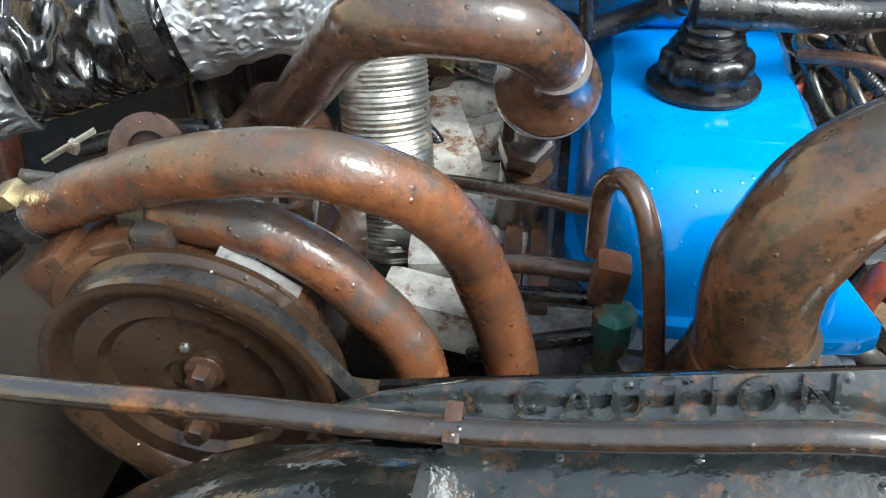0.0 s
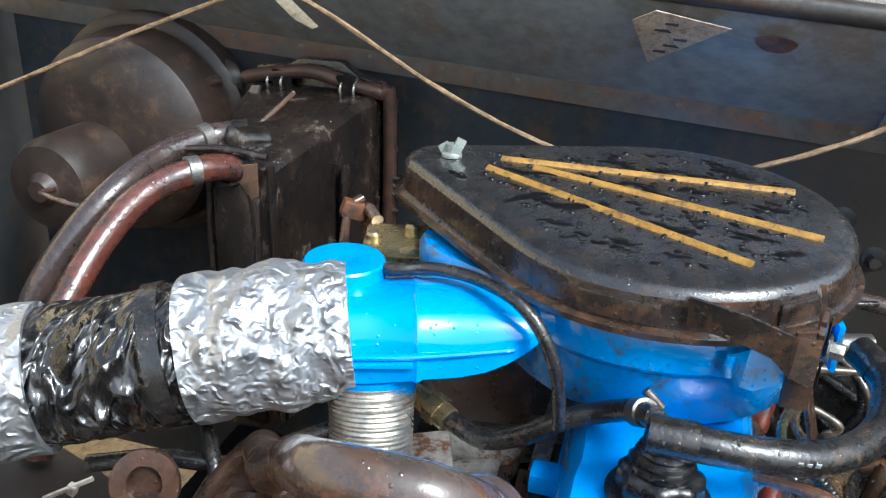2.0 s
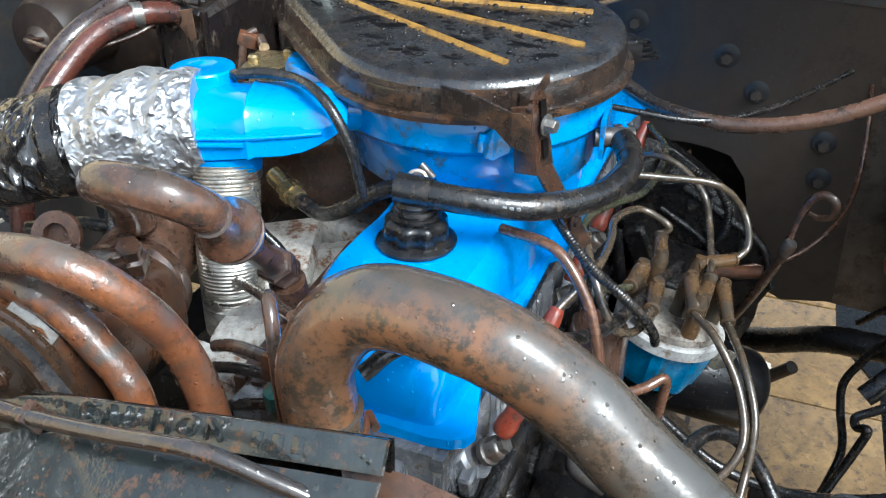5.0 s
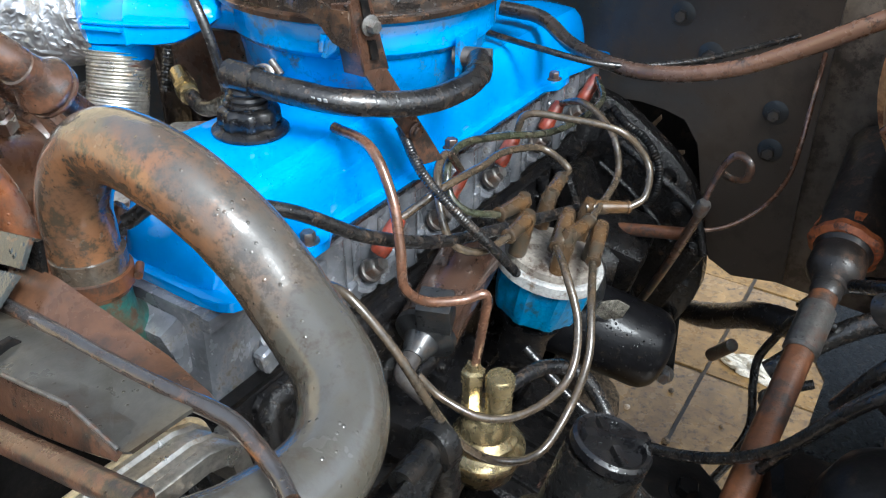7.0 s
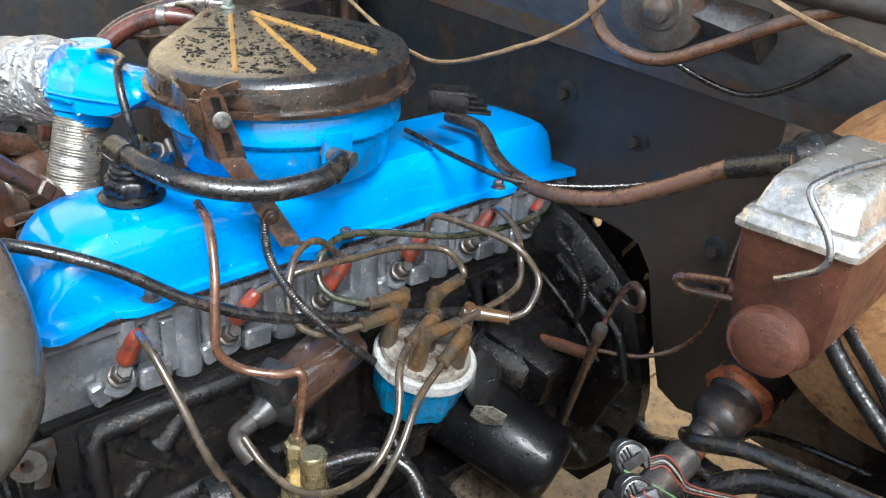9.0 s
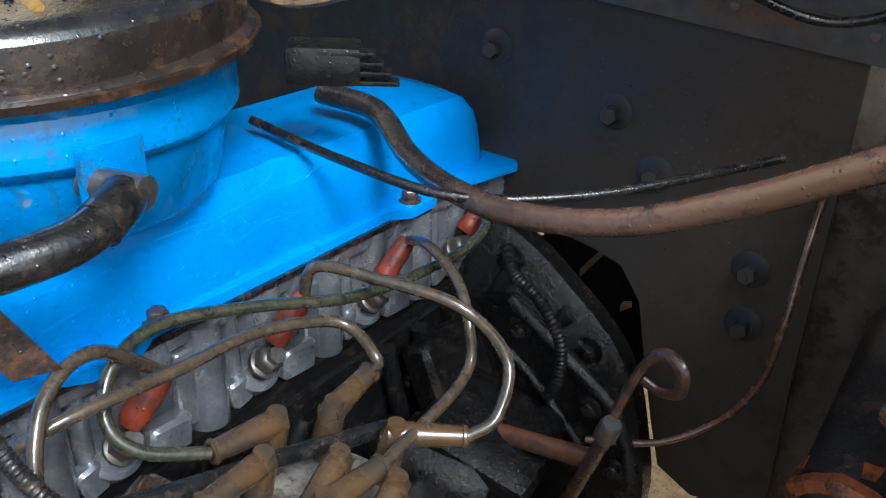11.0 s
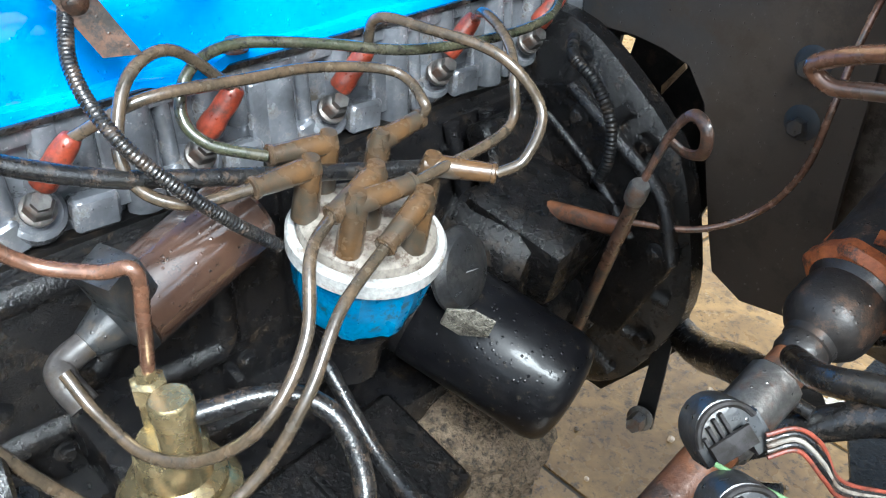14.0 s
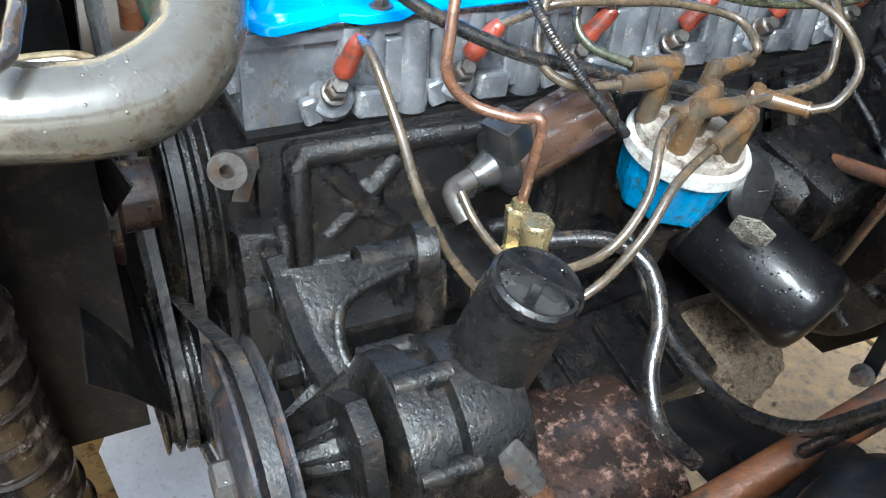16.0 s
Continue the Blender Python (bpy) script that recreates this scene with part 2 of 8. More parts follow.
BROWN_BOX = surface("dark_brown_moulded_box", (0.012, 0.009, 0.008), (0.024, 0.016, 0.012), (0.14, 0.34), 0, 20, 0.25, (0.12, 0.095, 0.075), 0.2, 13, 0.4, 0.55, stretch=(1.3, 1.3, 0.8))
COMPRESSOR = surface("rust_stained_cast_body", (0.12, 0.05, 0.022), (0.08, 0.038, 0.02), (0.22, 0.42), 0.1, 22, 0.2, (0.03, 0.02, 0.015), 0.35, 18, 0.5, 0.45)
PULLEY = surface("brown_pulley_steel", (0.042, 0.025, 0.015), (0.065, 0.035, 0.019), (0.14, 0.32), 0.2, 20, 0.12, (0.022, 0.016, 0.012), 0.35, 24, 0.3, 0.6, speck=0.3)
BELT = surface("worn_black_belt", (0.02, 0.02, 0.021), (0.045, 0.043, 0.042), (0.2, 0.36), 0, 60, 0.25, (0.07, 0.05, 0.035), 0.25, 40)
PULLEY_BLACK = surface("worn_blue_black_steel", (0.035, 0.036, 0.042), (0.06, 0.058, 0.06), (0.16, 0.32), 0.4, 30, 0.15, (0.07, 0.035, 0.02), 0.34, 26, 0.2, 0.4)
MANIFOLD = surface("flaking_white_heat_paint", (0.55, 0.53, 0.49), (0.45, 0.42, 0.37), (0.45, 0.65), 0, 30, 0.3, (0.16, 0.07, 0.035), 0.42, 34)
BOOSTER = surface("rusted_tan_booster", (0.5, 0.28, 0.13), (0.4, 0.2, 0.085), (0.4, 0.6), 0.1, 30, 0.3, (0.16, 0.065, 0.03), 0.35, 22, 0.15)
MASTER = surface("brown_rust_cast_iron", (0.13, 0.05, 0.03), (0.09, 0.035, 0.022), (0.35, 0.55), 0.1, 40, 0.35, (0.05, 0.022, 0.015), 0.35, 30, 0.3, 0.2)
LID_SILVER = surface("pressed_silver_cap", (0.74, 0.72, 0.68), (0.62, 0.58, 0.5), (0.14, 0.3), 0.75, 40, 0.15, (0.3, 0.22, 0.15), 0.2, 40, 0.3)
CONCRETE = surface("wet_tan_concrete", (0.245, 0.15, 0.055), (0.175, 0.104, 0.038), (0.12, 0.42), 0, 9, 0.35, (0.05, 0.033, 0.017), 0.36, 42, 0.0, 0.25, spec=0.45)
TEAL = surface("teal_oxidised_brass", (0.03, 0.16, 0.14), (0.1, 0.1, 0.06), (0.35, 0.55), 0.3, 60, 0.25, (0.08, 0.04, 0.02), 0.45, 50)
COPPER = surface("brown_copper_line", (0.2, 0.095, 0.055), (0.12, 0.062, 0.04), (0.16, 0.32), 0.3, 60, 0.08, (0.07, 0.04, 0.026), 0.35, 50, 0, 0.6)
ORANGE = surface("flaking_orange_rubber", (0.45, 0.13, 0.04), (0.3, 0.08, 0.03), (0.35, 0.55), 0, 50, 0.3, (0.06, 0.03, 0.02), 0.4, 40)
PAPER = surface("grimy_paper_label", (0.52, 0.42, 0.32), (0.44, 0.35, 0.26), (0.35, 0.6), 0, 40, 0.1, (0.2, 0.12, 0.07), 0.28, 60)
CLOTH = surface("dirty_white_rag", (0.72, 0.68, 0.6), (0.6, 0.56, 0.48), (0.7, 0.9), 0, 60, 0.4, (0.3, 0.24, 0.15), 0.25, 40)
CORD = surface("frayed_tan_cord", (0.3, 0.2, 0.11), (0.2, 0.13, 0.07), (0.5, 0.7), 0, 120, 0.3, (0.08, 0.05, 0.03), 0.3, 60)
SOIL = surface("dried_mud_on_steel", (0.12, 0.085, 0.055), (0.17, 0.125, 0.08), (0.75, 0.95), 0, 60, 1.0, (0.03, 0.022, 0.015), 0.5, 90, fine=4, grit=420)
RED_WIRE = surface("red_wire", (0.26, 0.055, 0.03), (0.16, 0.04, 0.025), (0.3, 0.5), 0, 90, 0.05, (0.06, 0.03, 0.02), 0.4, 120)
GREEN_WIRE = surface("green_wire", (0.12, 0.22, 0.09), (0.08, 0.15, 0.06), (0.3, 0.5), 0, 90, 0.05, (0.06, 0.06, 0.03), 0.4, 120)
ORANGE_WIRE = surface("orange_wire", (0.36, 0.12, 0.04), (0.26, 0.08, 0.03), (0.3, 0.5), 0, 90, 0.05, (0.07, 0.035, 0.02), 0.35, 120)
ZINC = surface("scuffed_zinc_clamp", (0.34, 0.33, 0.31), (0.26, 0.25, 0.23), (0.28, 0.45), 0.8, 70, 0.1, (0.1, 0.07, 0.05), 0.3, 60)
HOSE_VAC = surface("black_to_brown_rubber", (0.02, 0.018, 0.017), (0.035, 0.026, 0.022), (0.16, 0.36), 0, 36, 0.12, (0.05, 0.035, 0.028), 0.35, 26, 0.6, 0.5, fade=(-0.02, 0.12, (0.16, 0.085, 0.055)))
COIL = surface("wet_brown_can", (0.07, 0.038, 0.025), (0.05, 0.028, 0.02), (0.1, 0.24), 0, 20, 0.06, (0.03, 0.02, 0.015), 0.25, 20, 0.3, 0.9, speck=0.2)
# oil-soaked castings; also the shroud's back wall, where its black stands for shade
OILY_DARK = surface("soaked_and_shaded_black", (0.004, 0.004, 0.004), (0.008, 0.007, 0.007), (0.2, 0.38), 0, 60, 0.6, (0.02, 0.015, 0.011), 0.3, 26, 0.4, 0.08, fine=6, spec=0.2, drop_size=520.0)
CAP_BLACK = surface("wet_black_cap_rubber", (0.006, 0.006, 0.007), (0.012, 0.011, 0.011), (0.2, 0.4), 0, 40, 0.2, (0.025, 0.02, 0.016), 0.2, 40, 0.6, 0.25)
BRACKET = surface("wet_black_cast_bracket", (0.007, 0.007, 0.007), (0.014, 0.013, 0.012), (0.2, 0.38), 0, 60, 0.5, (0.028, 0.021, 0.016), 0.3, 28, 0.0, 0.3, fine=6, spec=0.35)
CREAM = surface("cream_body_paint", (0.72, 0.68, 0.6), (0.66, 0.62, 0.54), (0.25, 0.45), 0, 10, 0.1, (0.35, 0.28, 0.2), 0.2, 14, 0.3)

WATER = bpy.data.materials.new("rain_water")
WATER.use_nodes = True
wp = WATER.node_tree.nodes["Principled BSDF"]
wp.inputs["Base Color"].default_value = (0.006, 0.006, 0.007, 1)
wp.inputs["Roughness"].default_value, wp.inputs["IOR"].default_value = 0.03, 1.33


# ---- mesh helpers ----
def mesh_of(name, bm, material, smooth=True):
    me = bpy.data.meshes.new(name)
    bm.to_mesh(me)
    bm.free()
    me.materials.append(material)
    if smooth:
        me.polygons.foreach_set("use_smooth", [True] * len(me.polygons))
        me.set_sharp_from_angle(angle=radians(38))
    return me


def thing(name, at, label, category, group="", kind=""):
    """An Empty at the base of a thing; its parts are built in world places."""
    ob = new(name)
    ob.empty_display_size = 0.02
    ob.location = at
    return tagged(ob, label, category, group, kind)


def root_place(ob):
    place = Vector((0, 0, 0))
    while ob:
        place += ob.location
        ob = ob.parent
    return place


def part(name, bm, material, parent, label="", smooth=True):
    """One bmesh, in world places, as one mesh object under a thing or a part."""
    base = root_place(parent)
    cen = sum((v.co for v in bm.verts), Vector()) / max(1, len(bm.verts))
    bmesh.ops.translate(bm, verts=bm.verts, vec=-cen)
    ob = new(name, mesh_of(name, bm, material, smooth))
    ob.parent = parent
    ob.location = cen - base
    if label:
        ob["label"] = label
    return ob


def solo(name, bm, material, label, category, group="", kind="", smooth=True):
    """A thing that is one mesh."""
    cen = sum((v.co for v in bm.verts), Vector()) / max(1, len(bm.verts))
    bmesh.ops.translate(bm, verts=bm.verts, vec=-cen)
    ob = new(name, mesh_of(name, bm, material, smooth))
    ob.location = cen
    return tagged(ob, label, category, group, kind)


def glide(pts, n=8):
    """A smooth line through the points."""
    p = [Vector(a) for a in pts]
    q = [2 * p[0] - p[1], *p, 2 * p[-1] - p[-2]]
    out = []
    for i in range(1, len(q) - 2):
        a, b, c, d = q[i - 1:i + 3]
        for k in range(n):
            t = k / n
            out.append(0.5 * (2 * b + (c - a) * t + (2 * a - 5 * b + 4 * c - d) * t * t + (3 * b - a - 3 * c + d) * t ** 3))
    out.append(p[-1])
    return out


def add_tube(bm, pts, r, seg=12, n=8, smooth=True, wobble=0.0, ring=None, flat=1.0):
    """Adds a capped round tube along the points. ring(u, length) scales the radius along the way."""
    line = glide(pts, n) if smooth and len(pts) > 2 else [Vector(a) for a in pts]
    tan = [(line[min(i + 1, len(line) - 1)] - line[max(i - 1, 0)]).normalized() for i in range(len(line))]
    up = tan[0].orthogonal().normalized()
    rows, run = [], 0.0
    for i, (c, t) in enumerate(zip(line, tan)):
        if i:
            run += (c - line[i - 1]).length
        up = (up - t * up.dot(t)).normalized()
        side = t.cross(up)
        rad = r * (ring(run) if ring else 1.0)
        rows.append([])
        for k in range(seg):
            a = 2 * math.pi * k / seg
            rr = rad * (1 + wobble * noise.noise(Vector((c.x * 60 + math.cos(a), c.y * 60 + math.sin(a), c.z * 60))))
            rows[-1].append(bm.verts.new(c + rr * (math.cos(a) * up + flat * math.sin(a) * side)))
    for a, b in zip(rows, rows[1:]):
        for k in range(seg):
            bm.faces.new((a[k], a[(k + 1) % seg], b[(k + 1) % seg], b[k]))
    bm.faces.new(rows[0][::-1])
    bm.faces.new(rows[-1])
    return bm


def tube(pts, r, seg=12, n=8, **kw):
    return add_tube(bmesh.new(), pts, r, seg, n, **kw)


def frame_of(axis):
    z = Vector(axis).normalized()
    x = z.orthogonal().normalized()
    return x, z.cross(x), z


def add_lathe(bm, at, axis, profile, seg=28, jag=None):
    """A turned body: profile rows of (radius, height along the axis)."""
    x, y, z = frame_of(axis)
    at = Vector(at)
    rows = []
    for r, h in profile:
        if r <= 1e-6:
            rows.append([bm.verts.new(at + z * h)])
        else:
            rows.append([bm.verts.new(at + z * h + (r * (jag(2 * math.pi * k / seg, h) if jag else 1)) *
                        (math.cos(2 * math.pi * k / seg) * x + math.sin(2 * math.pi * k / seg) * y)) for k in range(seg)])
    for a, b in zip(rows, rows[1:]):
        for k in range(seg):
            k2 = (k + 1) % seg
            if len(a) == 1 and len(b) == 1:
                continue
            if len(a) == 1:
                bm.faces.new((a[0], b[k2], b[k]))
            elif len(b) == 1:
                bm.faces.new((a[k], a[k2], b[0]))
            else:
                bm.faces.new((a[k], a[k2], b[k2], b[k]))
    if len(rows[0]) > 1:
        bm.faces.new(rows[0][::-1])
    if len(rows[-1]) > 1:
        bm.faces.new(rows[-1])
    return bm


def lathe(at, axis, profile, seg=28, jag=None):
    return add_lathe(bmesh.new(), at, axis, profile, seg, jag)


def add_box(bm, at, size, turn=(0, 0, 0), bev=0.003, segs=2):
    """A block with rounded edges."""
    tmp = bmesh.new()
    bmesh.ops.create_cube(tmp, size=1.0)
    bmesh.ops.scale(tmp, vec=size, verts=tmp.verts)
    if bev > 0:
        bmesh.ops.bevel(tmp, geom=tmp.edges[:], offset=min(bev, 0.45 * min(size)), segments=segs, profile=0.7, affect="EDGES")
    bmesh.ops.transform(tmp, matrix=pose(*at, *turn), verts=tmp.verts)
    me = bpy.data.meshes.new("tmp")
    tmp.to_mesh(me)
    tmp.free()
    bm.from_mesh(me)
    bpy.data.meshes.remove(me)
    return bm


def box(at, size, turn=(0, 0, 0), bev=0.003, segs=2):
    return add_box(bmesh.new(), at, size, turn, bev, segs)


def add_slab(bm, outline, origin, u, v, thick, bev=0.002):
    """A flat outline of (a, b) along the ways u and v, thickened along u x v, with rounded edges."""
    u, v, origin = Vector(u).normalized(), Vector(v).normalized(), Vector(origin)
    w = u.cross(v)
    tmp = bmesh.new()
    low = [tmp.verts.new(origin + a * u + b * v) for a, b in outline]
    high = [tmp.verts.new(origin + a * u + b * v + w * thick) for a, b in outline]
    n = len(low)
    tmp.faces.new(low[::-1])
    top = tmp.faces.new(high)
    for k in range(n):
        tmp.faces.new((low[k], low[(k + 1) % n], high[(k + 1) % n], high[k]))
    bmesh.ops.recalc_face_normals(tmp, faces=tmp.faces[:])
    if bev > 0:
        rim = [e for e in tmp.edges if top in e.link_faces]
        bmesh.ops.bevel(tmp, geom=rim, offset=bev, segments=2, profile=0.6, affect="EDGES")
    me = bpy.data.meshes.new("tmp")
    tmp.to_mesh(me)
    tmp.free()
    bm.from_mesh(me)
    bpy.data.meshes.remove(me)
    return bm


def slab(outline, origin, u, v, thick, bev=0.002):
    return add_slab(bmesh.new(), outline, origin, u, v, thick, bev)


def add_bolt(bm, at, axis, r=0.006, h=0.006, washer=True):
    z = Vector(axis).normalized()
    if washer:
        add_lathe(bm, at, axis, [(r * 1.5, 0), (r * 1.5, 0.0012), (r * 1.4, 0.0015)], 16)
    add_lathe(bm, Vector(at) + z * 0.0015, axis, [(r, 0), (r, h * 0.85), (r * 0.85, h), (0, h)], 6)
    return bm


def bolt(at, axis, r=0.006, h=0.006):
    return add_bolt(bmesh.new(), at, axis, r, h)


def loft(rows):
    """Rows of points of equal count, closed round, joined and capped."""
    bm = bmesh.new()
    vs = [[bm.verts.new(p) for p in row] for row in rows]
    for a, b in zip(vs, vs[1:]):
        n = len(a)
        for k in range(n):
            bm.faces.new((a[k], a[(k + 1) % n], b[(k + 1) % n], b[k]))
    bm.faces.new(vs[0][::-1])
    bm.faces.new(vs[-1])
    bmesh.ops.recalc_face_normals(bm, faces=bm.faces[:])
    return bm


def hull_outline(c1, r1, c2, r2, n=56):
    """The outline round two circles, a teardrop."""
    c1, c2 = Vector(c1), Vector(c2)
    d = c2 - c1
    base, open_ = math.atan2(d.y, d.x), math.acos((r1 - r2) / d.length)
    out = []
    k1 = int(n * 0.7)
    for i in range(k1 + 1):
        a = base + open_ + (2 * math.pi - 2 * open_) * i / k1
        out.append((c1.x + r1 * math.cos(a), c1.y + r1 * math.sin(a)))
    k2 = n - k1
    for i in range(k2 + 1):
        a = base - open_ + 2 * open_ * i / k2
        out.append((c2.x + r2 * math.cos(a), c2.y + r2 * math.sin(a)))
    return out


def shrink(outline, d):
    """The outline moved inward by d."""
    n, out = len(outline), []
    for i in range(n):
        a, b, c = (Vector(outline[(i + k) % n]) for k in (-1, 0, 1))
        t = (c - a).normalized()
        out.append((b.x - t.y * d, b.y + t.x * d))
    return out


def hose(name, pts, r, material, label, category="hose", group="", seg=12, n=8, **kw):
    return solo(name, tube(pts, r, seg, n, **kw), material, label, category, group)


def cuffed_hose(name, pts, r, material, label, category, group, cuff, **kw):
    """A hose whose first end sits in a short thicker sleeve."""
    h = thing(name, pts[0], label, category, group)
    part("rubber", tube(pts, r, **kw), material, h)
    a, b = Vector(pts[0]), Vector(pts[1])
    d = (b - a).normalized()
    part("end_sleeve", tube([a - d * 0.002, a + d * 0.5 * cuff, a + d * cuff], r * 1.12, 24, smooth=False), HOSE_BLACK, h, "dark rubber end sleeve")
    return h


def clamp_band(at, axis, r, parent=None, label="worn steel worm-drive hose clamp", material=None):
    """A band clamp with its screw housing."""
    x, y, z = frame_of(axis)
    material = material or ZINC
    t = thing("hose_clamp", at, label, "hose clamp", "hose clamps")
    part("band", lathe(Vector(at) - z * 0.006, axis, [(r, 0), (r + 0.0015, 0.0005), (r + 0.0015, 0.0115), (r, 0.012)], 28), material, t)
    c = Vector(at) + x * (r + 0.004)
    part("screw", tube([c - y * 0.007, c + y * 0.007], 0.003, 10, smooth=False), material, t)
    return t

# ---- the setting: ground, body panels ----
bm = bmesh.new()
bmesh.ops.create_grid(bm, x_segments=60, y_segments=60, size=60)
bmesh.ops.translate(bm, verts=bm.verts, vec=(0, 0, -0.812))
ground = solo("ground", bm, CONCRETE, "wet tan concrete yard ground below the car", "ground", kind="structure")

slab_mesh = mesh_of("floor_slab", box((0, 0, 0), (0.392, 0.392, 0.02), bev=0.004), CONCRETE)
for ix in range(-4, 4):
    for iy in range(-3, 4):
        tile = new("floor_slab", slab_mesh)
        tile.parent = ground
        tile.location = Vector((0.32 + 0.4 * ix, 0.55 + 0.4 * iy, -0.81 + 0.0015 * math.sin(5 * ix + 3 * iy))) - ground.location
        tile.rotation_euler = (0.004 * math.sin(ix * 2.3 + iy), 0.004 * math.cos(iy * 1.7 - ix), 0.006 * math.sin(ix + 2 * iy))

part("mortar", box((0.12, 0.55, -0.8085), (3.2, 2.8, 0.007), bev=0.001), surface("dark_wet_mortar", (0.05, 0.034, 0.018), (0.03, 0.022, 0.013), (0.4, 0.6), 0, 30, 0.4, (0.015, 0.012, 0.008), 0.4, 40), ground, "dark wet joints between the slabs")

# firewall with its opening, cowl face, seam strip, cowl lip
FW_Y = 0.6
bm = slab([(-0.95, -0.42), (-0.95, 0.27), (0.255, 0.2), (0.258, 0.1), (0.263, -0.073), (0.271, -0.204), (0.21, -0.215), (0.178, -0.2), (0.165, -0.16), (0.15, -0.106), (0.136, -0.05), (0.115, -0.023), (0.088, -0.016), (0.058, -0.013), (-0.1, -0.02), (-0.2, -0.06), (-0.2, -0.42)],
          (0, FW_Y + 0.01, 0), (1, 0, 0), (0, 0, 1), 0.006, 0)
fire = solo("wall_firewall", bm, FIREWALL, "dark grimy steel firewall behind the engine", "firewall", kind="structure")
for x, z in ((0.2145, 0.008), (0.2185, -0.038), (0.13, 0.06), (-0.02, 0.13), (0.09, 0.1)):
    part("stud", bolt((x, FW_Y + 0.003, z), (0.1, -1, 0.1), 0.0075, 0.011), FIREWALL, fire)
    part("stud_dish", lathe((x + 0.001, FW_Y + 0.0026, z + 0.002), (0, -1, 0), [(0.0145, 0), (0.011, 0.0012), (0.006, 0.002)], 24), FIREWALL, fire, "low swelling round the stud")
SLOPE = radians(3.2)
cu, cv = (math.cos(SLOPE), 0, -math.sin(SLOPE)), (0, -0.72, 0.69)
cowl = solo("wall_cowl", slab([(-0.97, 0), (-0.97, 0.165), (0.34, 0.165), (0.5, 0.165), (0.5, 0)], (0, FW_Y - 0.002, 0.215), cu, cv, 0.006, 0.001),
            COWL, "slanting steel cowl panel, its dark paint lightened for sheen", "cowl", kind="structure")
SEAM_PAINT = surface("rust_streaked_seam_paint", (0.11, 0.115, 0.115), (0.14, 0.1, 0.075), (0.28, 0.45), 0, 9, 0.1, (0.16, 0.085, 0.05), 0.36, 16, 0.2, 0.2)
seam = solo("trim_seam", slab([(-0.97, 0), (-0.97, 0.034), (0.5, 0.034), (0.5, 0)], (0, FW_Y + 0.002, 0.186), cu, (0, -0.12, 0.99), 0.004, 0.001),
            SEAM_PAINT, "blue-grey welded seam strip along the firewall", "seam strip", kind="structure")
GREY_LIP = surface("grey_lip_paint", (0.035, 0.032, 0.03), (0.06, 0.052, 0.046), (0.3, 0.5), 0, 30, 0.1, (0.05, 0.03, 0.02), 0.4, 20)
lip = solo("trim_cowl_lip", tube([(-0.97, 0.478, 0.384), (0.5, 0.478, 0.302)], 0.011, 14, smooth=False), GREY_LIP, "dusty grey rolled lip along the top of the cowl", "cowl lip", kind="structure")
for i in range(15):
    x = -0.8 + i * 0.088
    part("weld_spot", lathe((x, FW_Y - 0.0035, 0.203 - x * 0.056), (0, -1, 0.1), [(0.0038, 0), (0.0032, 0.001), (0, 0.0014)], 10), SEAM_PAINT, seam)
part("rust_patch", slab([(0.018 * math.cos(a) * (1 + 0.12 * math.sin(3 * a)), 0.012 * math.sin(a)) for a in [k * 0.4 for k in range(16)]], (-0.02, 0.4975, 0.2945), cu, cv, 0.0012, 0), RUST, cowl, "brown rust patch")
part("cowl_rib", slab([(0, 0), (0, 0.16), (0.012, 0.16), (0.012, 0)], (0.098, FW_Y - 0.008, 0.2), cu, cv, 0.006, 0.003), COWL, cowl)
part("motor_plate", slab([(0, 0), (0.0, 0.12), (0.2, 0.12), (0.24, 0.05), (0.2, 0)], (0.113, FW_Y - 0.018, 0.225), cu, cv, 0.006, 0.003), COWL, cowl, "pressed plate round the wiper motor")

# panels to the side of and behind the firewall
TOE = surface("brown_grimy_toe_board", (0.13, 0.105, 0.083), (0.17, 0.132, 0.1), (0.3, 0.5), 0, 9, 0.25, (0.05, 0.037, 0.028), 0.5, 12, 0.2, 0.2)
side = solo("wall_toeboard", slab([(0.24, -0.226), (0.24, 0.2), (0.75, 0.2), (0.75, -0.25), (0.3, -0.23)], (0, FW_Y + 0.045, 0), (1, 0, 0), (0, 0, 1), 0.005, 0.002), TOE, "dark brown-black steel toe board", "toe board", kind="structure")
# two torn holes in the tunnel wall let daylight through
TUNNEL_EDGE = [(-0.3, -0.36), (-0.3, 0.05), (-0.0473, 0.05), (-0.0473, -0.079), (-0.054, -0.083), (-0.055, -0.092), (-0.049, -0.096), (-0.042, -0.089), (-0.0467, -0.079), (-0.0467, 0.05),
               (-0.0183, 0.05), (-0.0183, -0.058), (-0.026, -0.061), (-0.027, -0.074), (-0.019, -0.081), (-0.011, -0.075), (-0.008, -0.059), (-0.0177, -0.058), (-0.0177, 0.05), (0.26, 0.05), (0.24, -0.12), (0.11, -0.2), (0.06, -0.36)]
tunnel = solo("wall_tunnel", slab(TUNNEL_EDGE, (0, FW_Y + 0.11, 0), (1, 0, 0), (0, 0, 1), 0.005, 0), OILY_FLAT, "dark steel transmission tunnel opening", "tunnel", kind="structure")
# small tan pieces added for the tan bits in the tunnel opening
part("tan_strip", slab([(-0.02, 0), (0.018, 0.014), (0.02, 0.02), (-0.016, 0.008)], (0.056, FW_Y + 0.095, -0.088), (0.8, 0, 0.6), (-0.6, 0, 0.8), 0.003, 0.001), CORD, tunnel, "narrow tan strip in the opening")
